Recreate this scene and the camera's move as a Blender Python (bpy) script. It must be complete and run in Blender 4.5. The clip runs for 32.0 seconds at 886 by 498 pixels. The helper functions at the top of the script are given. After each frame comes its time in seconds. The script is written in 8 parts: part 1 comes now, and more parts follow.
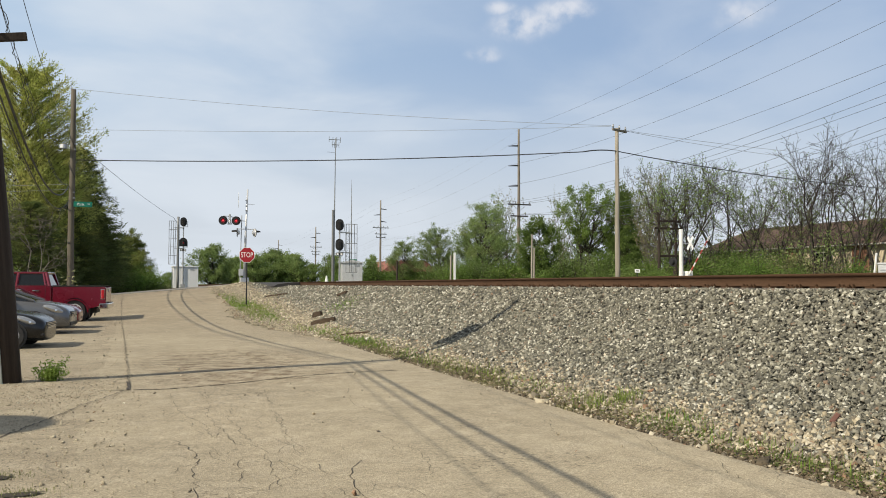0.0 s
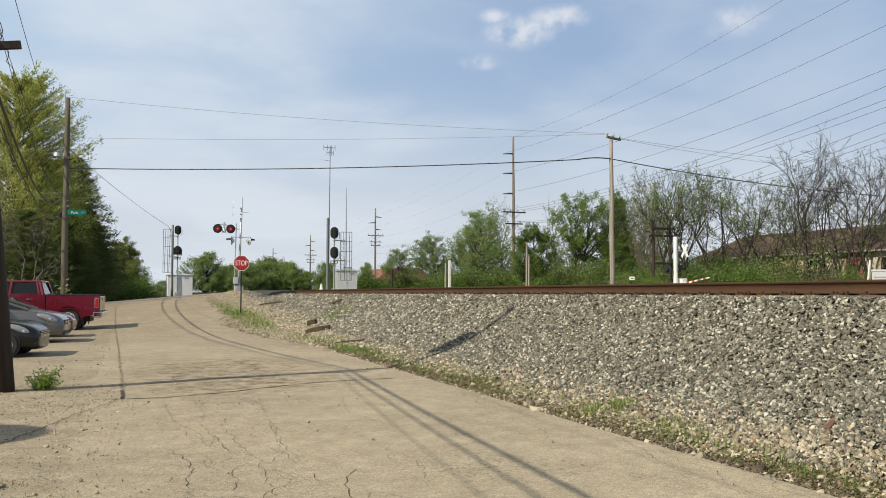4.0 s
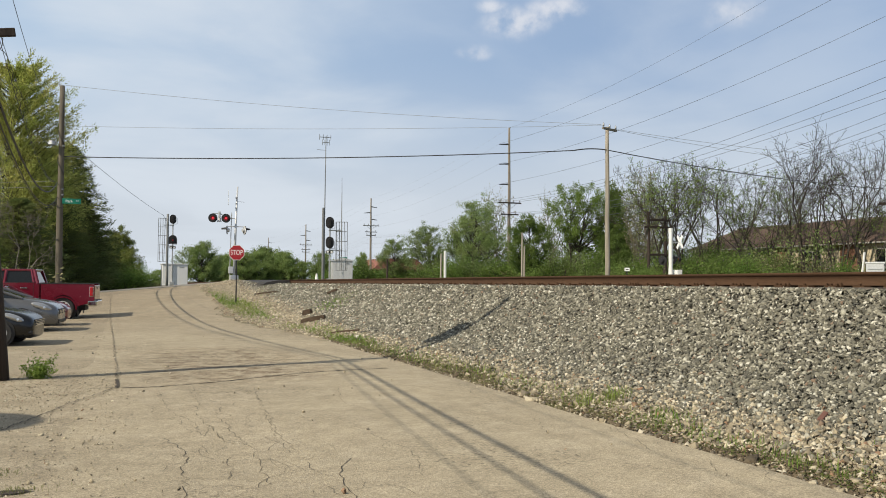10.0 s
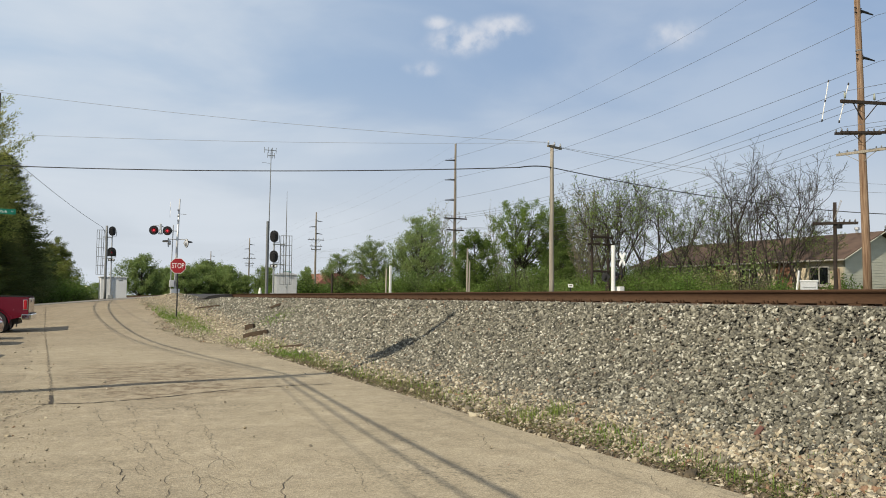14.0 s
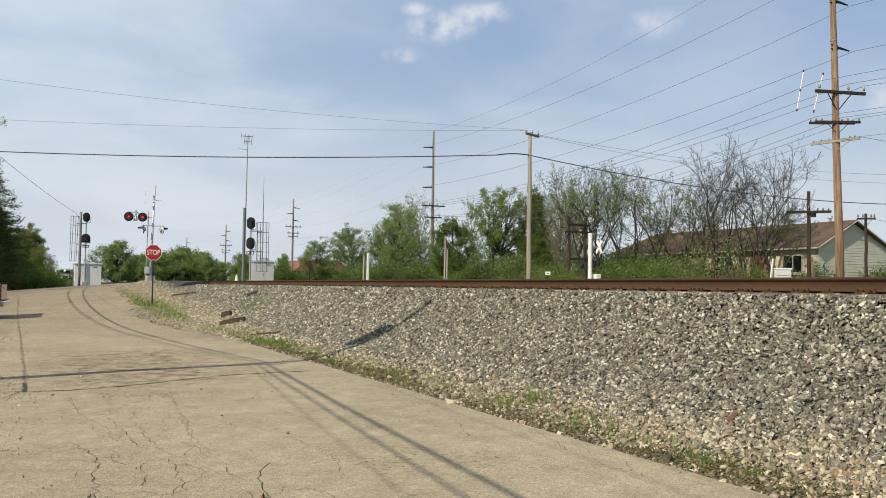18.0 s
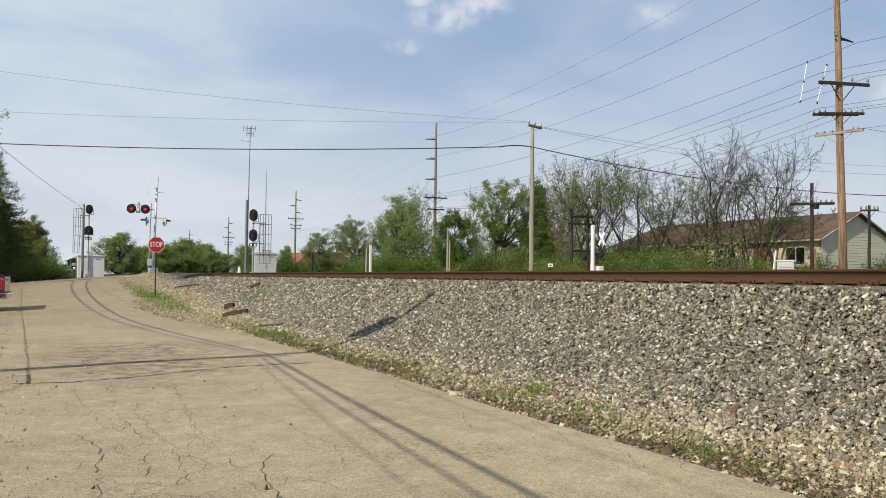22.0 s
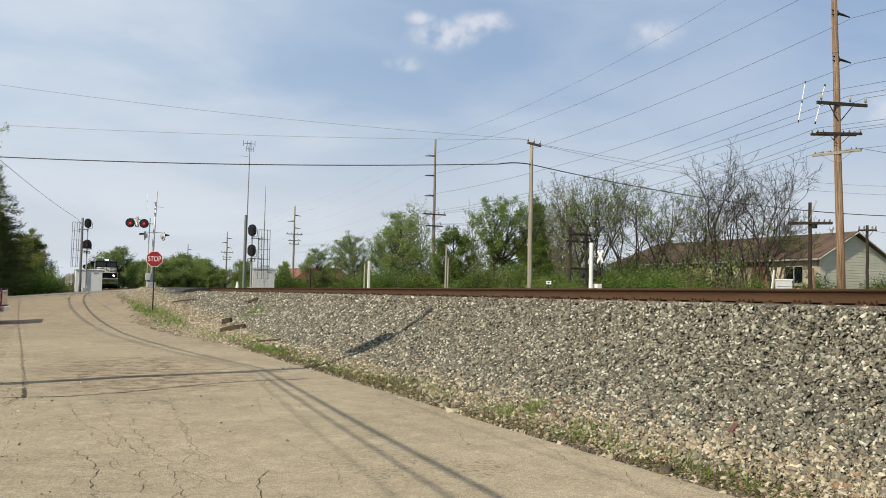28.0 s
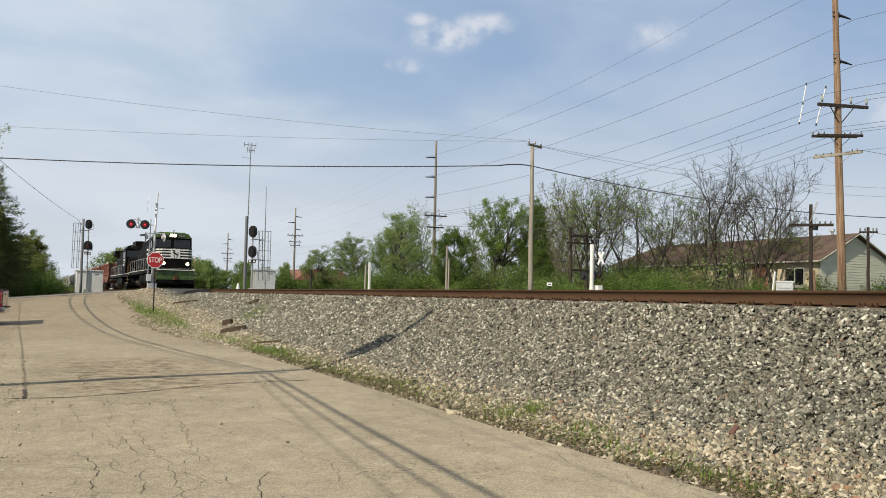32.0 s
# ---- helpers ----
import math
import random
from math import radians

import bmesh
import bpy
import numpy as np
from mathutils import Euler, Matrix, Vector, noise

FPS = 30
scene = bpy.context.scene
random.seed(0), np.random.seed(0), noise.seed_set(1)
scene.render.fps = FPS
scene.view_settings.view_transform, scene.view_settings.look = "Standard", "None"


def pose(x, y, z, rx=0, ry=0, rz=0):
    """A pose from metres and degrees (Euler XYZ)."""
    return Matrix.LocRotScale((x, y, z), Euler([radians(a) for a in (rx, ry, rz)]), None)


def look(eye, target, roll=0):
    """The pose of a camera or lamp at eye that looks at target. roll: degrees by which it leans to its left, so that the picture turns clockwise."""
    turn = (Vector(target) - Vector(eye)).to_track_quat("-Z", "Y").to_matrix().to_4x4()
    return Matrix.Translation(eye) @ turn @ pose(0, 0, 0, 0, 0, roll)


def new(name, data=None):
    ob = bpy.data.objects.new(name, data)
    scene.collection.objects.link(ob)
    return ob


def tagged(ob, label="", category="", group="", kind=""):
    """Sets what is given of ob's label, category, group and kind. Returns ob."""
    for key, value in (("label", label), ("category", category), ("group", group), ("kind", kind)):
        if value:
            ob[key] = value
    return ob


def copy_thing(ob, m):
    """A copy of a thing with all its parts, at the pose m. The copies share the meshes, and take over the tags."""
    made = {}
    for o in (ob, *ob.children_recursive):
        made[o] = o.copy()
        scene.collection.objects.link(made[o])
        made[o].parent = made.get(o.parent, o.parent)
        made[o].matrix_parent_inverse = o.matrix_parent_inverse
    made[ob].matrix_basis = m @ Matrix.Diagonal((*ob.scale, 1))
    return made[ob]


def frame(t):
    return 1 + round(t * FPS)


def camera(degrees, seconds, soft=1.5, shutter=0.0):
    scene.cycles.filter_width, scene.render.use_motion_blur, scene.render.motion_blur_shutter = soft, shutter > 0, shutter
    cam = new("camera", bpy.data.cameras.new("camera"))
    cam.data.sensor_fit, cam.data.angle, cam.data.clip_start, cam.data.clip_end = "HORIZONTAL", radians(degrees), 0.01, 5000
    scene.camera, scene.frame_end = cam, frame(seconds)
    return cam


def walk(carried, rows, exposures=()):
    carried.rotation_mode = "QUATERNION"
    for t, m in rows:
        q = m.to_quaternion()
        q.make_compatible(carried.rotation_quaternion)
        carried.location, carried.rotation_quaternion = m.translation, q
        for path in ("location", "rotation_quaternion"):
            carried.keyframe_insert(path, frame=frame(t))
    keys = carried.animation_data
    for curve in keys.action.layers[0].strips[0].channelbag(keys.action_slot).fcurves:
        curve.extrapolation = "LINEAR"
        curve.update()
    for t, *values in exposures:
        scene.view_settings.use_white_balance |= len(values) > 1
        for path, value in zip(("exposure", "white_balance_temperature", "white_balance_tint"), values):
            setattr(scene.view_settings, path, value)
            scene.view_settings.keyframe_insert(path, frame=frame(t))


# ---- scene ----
cam = camera(54.34, 32.0, soft=0.95)
EYE = (0.0, 0.0, 1.55)
# seconds and the three angles of the hand-held view from the road
TURNS = (
    (0.0, 92.290, -0.200, -19.808),
    (0.5, 92.409, -0.143, -19.980),
    (1.0, 92.655, -0.075, -20.144),
    (1.5, 92.930, -0.132, -20.419),
    (2.0, 92.850, 0.087, -20.549),
    (2.5, 92.650, 0.114, -20.507),
    (3.0, 92.670, -0.060, -20.391),
    (3.5, 92.956, -0.112, -20.199),
    (5.5, 92.047, -0.182, -20.105),
    (6.0, 92.085, -0.233, -20.149),
    (6.5, 92.328, -0.282, -20.330),
    (7.0, 92.511, -0.259, -20.350),
    (7.5, 92.344, -0.138, -20.242),
    (8.0, 92.173, -0.148, -20.307),
    (8.5, 92.242, -0.277, -20.364),
    (9.0, 92.274, -0.316, -20.282),
    (9.5, 92.175, -0.273, -20.282),
    (10.0, 92.169, -0.331, -20.458),
    (10.5, 92.322, -0.285, -20.811),
    (11.0, 92.377, -0.348, -21.118),
    (11.5, 92.547, -0.399, -21.101),
    (12.0, 92.815, -0.436, -21.271),
    (12.5, 93.072, -0.472, -21.859),
    (13.0, 93.278, -0.522, -22.636),
    (13.5, 93.287, -0.617, -23.322),
    (14.0, 93.209, -0.688, -24.094),
    (14.5, 92.997, -0.642, -25.022),
    (16.5, 92.296, -0.703, -25.488),
    (17.0, 92.398, -0.694, -25.452),
    (17.5, 92.542, -0.663, -25.485),
    (18.0, 92.387, -0.760, -25.577),
    (18.5, 92.009, -0.911, -25.637),
    (19.0, 91.725, -0.958, -25.606),
    (19.5, 91.627, -1.019, -25.527),
    (20.0, 91.688, -1.030, -25.434),
    (20.5, 91.748, -0.866, -25.314),
    (21.0, 91.822, -0.802, -25.251),
    (21.5, 91.784, -0.785, -25.294),
    (22.0, 91.852, -0.748, -25.408),
    (22.5, 92.082, -0.821, -25.452),
    (23.0, 92.230, -0.910, -25.277),
    (23.5, 92.285, -0.967, -25.133),
    (24.0, 92.422, -1.030, -25.100),
    (24.5, 92.637, -1.030, -25.103),
    (25.0, 92.751, -1.038, -24.844),
    (25.5, 92.847, -1.193, -24.868),
    (27.5, 92.952, -1.269, -25.567),
    (28.0, 92.954, -1.183, -25.529),
    (28.5, 92.849, -1.180, -25.489),
    (29.0, 92.736, -1.185, -25.390),
    (29.5, 92.699, -1.265, -25.406),
    (30.0, 92.813, -1.265, -25.467),
    (30.5, 92.795, -1.230, -25.514),
    (31.0, 92.702, -1.293, -25.629),
    (31.5, 92.762, -1.262, -25.615),
    (32.0, 93.050, -1.245, -25.485),
)
walk(cam, [(t, pose(*EYE, rx, ry, rz)) for t, rx, ry, rz in TURNS], exposures=((0.0, 0.03), (8.0, 0.02), (11.0, -0.03), (13.5, -0.06), (17.0, 0.0), (25.0, 0.0), (32.0, -0.02)))

# ---- world: afternoon sky with thin cloud, one sun from the left and a little behind ----
SUN_EL, SUN_WAY = radians(39.5), Vector((-0.945, -0.327, 0.0)).normalized()
world = bpy.data.worlds.new("world")
scene.world = world
world.use_nodes = True


def build_sky():
    nt = world.node_tree
    nt.nodes.clear()
    N = nt.nodes.new
    L = nt.links.new
    out, bg = N("ShaderNodeOutputWorld"), N("ShaderNodeBackground")
    sky = N("ShaderNodeTexSky")
    sky.sky_type, sky.sun_disc, sky.sun_elevation = "NISHITA", False, SUN_EL
    sky.sun_rotation = math.atan2(SUN_WAY.x, SUN_WAY.y) % (2 * math.pi)
    sky.air_density, sky.dust_density, sky.ozone_density = 1.0, 1.6, 1.2
    co = N("ShaderNodeTexCoord")
    # thin high cloud: noise on the sky plane, stretched sideways
    sep = N("ShaderNodeSeparateXYZ")
    L(co.outputs["Generated"], sep.inputs[0])
    zc = N("ShaderNodeMath")
    zc.operation = "MAXIMUM"
    zc.inputs[1].default_value = 0.0
    L(sep.outputs["Z"], zc.inputs[0])
    za = N("ShaderNodeMath")
    za.operation = "ADD"
    za.inputs[1].default_value = 0.22
    L(zc.outputs[0], za.inputs[0])
    div = N("ShaderNodeVectorMath")
    div.operation = "DIVIDE"
    cz = N("ShaderNodeCombineXYZ")
    for k in range(3):
        L(za.outputs[0], cz.inputs[k])
    L(co.outputs["Generated"], div.inputs[0])
    L(cz.outputs[0], div.inputs[1])
    mp = N("ShaderNodeMapping")
    mp.inputs["Rotation"].default_value = (0, 0, radians(20))
    mp.inputs["Scale"].default_value = (0.8, 0.9, 0.0)
    mp.inputs["Location"].default_value = (0.9, 1.9, 0)
    L(div.outputs[0], mp.inputs[0])
    n1 = N("ShaderNodeTexNoise")
    n1.inputs["Scale"].default_value, n1.inputs["Detail"].default_value, n1.inputs["Roughness"].default_value = 1.7, 6.0, 0.5
    n1.inputs["Distortion"].default_value = 0.35
    L(mp.outputs[0], n1.inputs["Vector"])
    r1 = N("ShaderNodeMapRange")
    r1.interpolation_type = "SMOOTHSTEP"
    for k, v in ((1, 0.34), (2, 0.68), (3, 0.08), (4, 1.0)):
        r1.inputs[k].default_value = v
    L(n1.outputs["Fac"], r1.inputs[0])
    # more of it, and more haze, towards the sun's side
    side = N("ShaderNodeMapRange")
    side.interpolation_type = "SMOOTHSTEP"
    for k, v in ((1, 0.8), (2, 0.1), (3, 0.3), (4, 0.78)):
        side.inputs[k].default_value = v
    L(sep.outputs["X"], side.inputs[0])
    thin = N("ShaderNodeMath")
    thin.operation = "MULTIPLY"
    L(r1.outputs[0], thin.inputs[0])
    L(side.outputs[0], thin.inputs[1])
    veil = N("ShaderNodeMapRange")
    veil.interpolation_type = "SMOOTHSTEP"
    for k, v in ((1, 0.6), (2, -0.2), (3, 0.0), (4, 0.62)):
        veil.inputs[k].default_value = v
    L(sep.outputs["X"], veil.inputs[0])
    # small bright heaps of cloud: (centre, radius, flatness)
    n2 = N("ShaderNodeTexNoise")
    n2.inputs["Scale"].default_value, n2.inputs["Detail"].default_value, n2.inputs["Roughness"].default_value = 30.0, 6.0, 0.54
    L(co.outputs["Generated"], n2.inputs["Vector"])
    total = None
    for c, rad, strength in HEAPS:
        sub = N("ShaderNodeVectorMath")
        sub.operation = "SUBTRACT"
        L(co.outputs["Generated"], sub.inputs[0])
        sub.inputs[1].default_value = c
        mul = N("ShaderNodeVectorMath")
        mul.operation = "MULTIPLY"
        mul.inputs[1].default_value = (0.64 / rad, 0.64 / rad, 1.45 / rad)
        L(sub.outputs[0], mul.inputs[0])
        ln = N("ShaderNodeVectorMath")
        ln.operation = "LENGTH"
        L(mul.outputs[0], ln.inputs[0])
        mr = N("ShaderNodeMapRange")
        mr.interpolation_type = "SMOOTHSTEP"
        for k, v in ((1, 1.0), (2, 0.0), (3, 0.0), (4, strength)):
            mr.inputs[k].default_value = v
        L(ln.outputs["Value"], mr.inputs[0])
        if total is None:
            total = mr.outputs[0]
        else:
            mx = N("ShaderNodeMath")
            mx.operation = "MAXIMUM"
            L(total, mx.inputs[0])
            L(mr.outputs[0], mx.inputs[1])
            total = mx.outputs[0]
    nm = N("ShaderNodeMapRange")
    for k, v in ((1, 0.34), (2, 0.66), (3, 0.05), (4, 1.55)):
        nm.inputs[k].default_value = v
    nm.clamp = False
    L(n2.outputs["Fac"], nm.inputs[0])
    add = N("ShaderNodeMath")
    add.operation = "MULTIPLY"
    L(total, add.inputs[0])
    L(nm.outputs[0], add.inputs[1])
    hp = N("ShaderNodeMapRange")
    hp.interpolation_type = "SMOOTHSTEP"
    for k, v in ((1, 0.05), (2, 1.25), (3, 0.0), (4, 0.72)):
        hp.inputs[k].default_value = v
    L(add.outputs[0], hp.inputs[0])
    # haze towards the horizon
    hz = N("ShaderNodeMapRange")
    hz.interpolation_type = "SMOOTHSTEP"
    for k, v in ((1, 0.03), (2, 0.27), (3, 0.97), (4, 0.0)):
        hz.inputs[k].default_value = v
    L(zc.outputs[0], hz.inputs[0])
    # the sky deepens towards the zenith
    zen = N("ShaderNodeMapRange")
    zen.interpolation_type = "SMOOTHSTEP"
    for k, v in ((1, 0.37), (2, 0.65), (3, 0.0), (4, 0.85)):
        zen.inputs[k].default_value = v
    L(zc.outputs[0], zen.inputs[0])
    col = sky.outputs[0]
    for fac, c in ((0.62, BLUE), (veil.outputs[0], VEIL), (hz.outputs[0], HAZE), (thin.outputs[0], THIN), (zen.outputs[0], ZENITH), (hp.outputs[0], HEAP)):
        mix = N("ShaderNodeMix")
        mix.data_type = "RGBA"
        if isinstance(fac, float):
            mix.inputs[0].default_value = fac
        else:
            L(fac, mix.inputs[0])
        L(col, mix.inputs[6])
        mix.inputs[7].default_value = c
        col = mix.outputs[2]
    L(col, bg.inputs[0])
    bg.inputs[1].default_value = 0.094
    L(bg.outputs[0], out.inputs[0])



BLUE, VEIL, HAZE, THIN, HEAP = (3.8, 5.3, 7.85, 1), (5.5, 7.15, 8.9, 1), (6.75, 7.3, 7.95, 1), (7.5, 8.15, 8.9, 1), (8.6, 8.7, 9.1, 1)
ZENITH = (3.4, 3.6, 3.9, 1)
HEAPS = (((0.7734, 0.6028, 0.1962), 0.05, 0.55),
         ((0.4059, 0.8672, 0.2886), 0.0393, 1.0),
         ((0.4461, 0.843, 0.3005), 0.036, 1.0),
         ((0.3807, 0.8724, 0.3065), 0.0196, 0.8),
         ((0.4253, 0.857, 0.2909), 0.0327, 0.9),
         ((0.37, 0.8924, 0.2584), 0.021, 0.8),
         ((0.6021, 0.7445, 0.2885), 0.0393, 0.55),
         ((0.5487, 0.7951, 0.2583), 0.0393, 0.3),
         ((0.1042, 0.9575, 0.2691), 0.0295, 0.3))
build_sky()
sun = new("sun", bpy.data.lights.new("sun", "SUN"))
sun.data.energy, sun.data.angle, sun.data.color = 4.9, radians(0.55), (1.0, 0.895, 0.72)
sun.matrix_world = look(SUN_WAY * 60 * math.cos(SUN_EL) + Vector((0, 0, 60 * math.sin(SUN_EL))), (0, 0, 0))

# ---- materials ----
def mat(name, base, rough=0.8, metal=0.0, dark=None, scale=3.0, fine=60.0, bump=0.15, amount=0.5, island=0.0, objrand=0.0,
        emit=None, stain=None, stain_scale=0.6, dist=0.01, spec=0.5, alpha=None, coat=0.0, stretch=None, tints=None):
    """A procedural surface: base colour varied at two scales, with fine relief; tints: colours chosen by a random number of each piece."""
    m = bpy.data.materials.new(name)
    m.use_nodes = True
    nt = m.node_tree
    b = nt.nodes["Principled BSDF"]
    L = nt.links.new
    N = nt.nodes.new
    base = (*base, 1)
    dark = (*(dark or tuple(c * 0.6 for c in base[:3])), 1)
    co = N("ShaderNodeTexCoord")
    vec = co.outputs["Object"]
    if stretch:
        mp = N("ShaderNodeMapping")
        mp.inputs["Scale"].default_value = stretch
        L(vec, mp.inputs[0])
        vec = mp.outputs[0]

    def noise_tex(sc, detail=5.0):
        n = N("ShaderNodeTexNoise")
        n.inputs["Scale"].default_value, n.inputs["Detail"].default_value = sc, detail
        L(vec, n.inputs["Vector"])
        return n.outputs["Fac"]

    def ramp(src, a, z, lo=0.0, hi=1.0):
        r = N("ShaderNodeMapRange")
        for k, v in ((1, a), (2, z), (3, lo), (4, hi)):
            r.inputs[k].default_value = v
        L(src, r.inputs[0])
        return r.outputs[0]

    def mixc(fac, a, c):
        x = N("ShaderNodeMix")
        x.data_type = "RGBA"
        if isinstance(fac, float):
            x.inputs[0].default_value = fac
        else:
            L(fac, x.inputs[0])
        for sock, v in ((6, a), (7, c)):
            if isinstance(v, tuple):
                x.inputs[sock].default_value = v
            else:
                L(v, x.inputs[sock])
        return x.outputs[2]

    big, small = noise_tex(scale), noise_tex(fine, 3.0)
    col = mixc(ramp(big, 0.35, 0.68, 0.0, amount), base, dark)
    if tints:
        src = N("ShaderNodeNewGeometry").outputs["Random Per Island"] if island else N("ShaderNodeObjectInfo").outputs["Random"]
        cr = N("ShaderNodeValToRGB")
        cr.color_ramp.interpolation = "CONSTANT"
        while len(cr.color_ramp.elements) < len(tints):
            cr.color_ramp.elements.new(1.0)
        for e, (p, c) in zip(cr.color_ramp.elements, tints):
            e.position, e.color = p, (*c, 1)
        L(src, cr.inputs[0])
        col = mixc(ramp(big, 0.3, 0.7, 0.0, amount * 0.6), cr.outputs[0], dark)
    elif island or objrand:
        src = N("ShaderNodeNewGeometry").outputs["Random Per Island"] if island else N("ShaderNodeObjectInfo").outputs["Random"]
        h = N("ShaderNodeHueSaturation")
        L(ramp(src, 0, 1, 1 - (island or objrand), 1 + (island or objrand)), h.inputs["Value"])
        L(col, h.inputs["Color"])
        col = h.outputs[0]
    if stain:
        col = mixc(ramp(noise_tex(stain_scale, 6.0), 0.52, 0.66, 0.0, 0.75), col, (*stain, 1))
    h2 = N("ShaderNodeHueSaturation")
    L(ramp(small, 0.3, 0.7, 0.86, 1.14), h2.inputs["Value"])
    L(col, h2.inputs["Color"])
    L(h2.outputs[0], b.inputs["Base Color"])
    L(ramp(big, 0.3, 0.7, max(0.02, rough - 0.08), min(1.0, rough + 0.08)), b.inputs["Roughness"])
    b.inputs["Metallic"].default_value = metal
    b.inputs["Specular IOR Level"].default_value = spec
    b.inputs["Coat Weight"].default_value = coat
    b.inputs["Coat Roughness"].default_value = 0.06
    if bump:
        bp = N("ShaderNodeBump")
        bp.inputs["Strength"].default_value, bp.inputs["Distance"].default_value = bump, dist
        L(small, bp.inputs["Height"])
        L(bp.outputs[0], b.inputs["Normal"])
    if emit:
        b.inputs["Emission Color"].default_value, b.inputs["Emission Strength"].default_value = (*emit[0], 1), emit[1]
    return m


def leaf_mat(name, base, vary=0.35, yellow=(0.2, 0.22, 0.04)):
    """Thin leaves: every clump its own green, and light that comes through."""
    m = bpy.data.materials.new(name)
    m.use_nodes = True
    nt = m.node_tree
    L, N = nt.links.new, nt.nodes.new
    b = nt.nodes["Principled BSDF"]
    out = nt.nodes["Material Output"]
    g = N("ShaderNodeNewGeometry")
    mr = N("ShaderNodeMapRange")
    mr.inputs[3].default_value, mr.inputs[4].default_value = 1 - vary, 1 + vary
    L(g.outputs["Random Per Island"], mr.inputs[0])
    co = N("ShaderNodeTexCoord")
    n = N("ShaderNodeTexNoise")
    n.inputs["Scale"].default_value = 0.5
    L(co.outputs["Object"], n.inputs["Vector"])
    mx = N("ShaderNodeMix")
    mx.data_type = "RGBA"
    r2 = N("ShaderNodeMapRange")
    for k, v in ((1, 0.4), (2, 0.7), (3, 0.0), (4, 0.7)):
        r2.inputs[k].default_value = v
    L(n.outputs["Fac"], r2.inputs[0])
    L(r2.outputs[0], mx.inputs[0])
    mx.inputs[6].default_value, mx.inputs[7].default_value = (*base, 1), (*yellow, 1)
    oi = N("ShaderNodeObjectInfo")
    ov = N("ShaderNodeMapRange")
    ov.inputs[3].default_value, ov.inputs[4].default_value = 0.72, 1.18
    L(oi.outputs["Random"], ov.inputs[0])
    both = N("ShaderNodeMath")
    both.operation = "MULTIPLY"
    L(mr.outputs[0], both.inputs[0])
    L(ov.outputs[0], both.inputs[1])
    h = N("ShaderNodeHueSaturation")
    L(both.outputs[0], h.inputs["Value"])
    L(mx.outputs[2], h.inputs["Color"])
    L(h.outputs[0], b.inputs["Base Color"])
    b.inputs["Roughness"].default_value = 0.6
    b.inputs["Specular IOR Level"].default_value = 0.3
    tr = N("ShaderNodeBsdfTranslucent")
    L(h.outputs[0], tr.inputs[0])
    ms = N("ShaderNodeMixShader")
    ms.inputs[0].default_value = 0.45
    L(b.outputs[0], ms.inputs[1])
    L(tr.outputs[0], ms.inputs[2])
    L(ms.outputs[0], out.inputs[0])
    return m


def glow(name, colour, strength, base=(0.02, 0.02, 0.02)):
    return mat(name, base, rough=0.2, bump=0, emit=(colour, strength))


def glass_mat(name, base=(0.01, 0.012, 0.014), rough=0.05):
    return mat(name, base, rough=rough, bump=0, spec=0.45, amount=0.1)


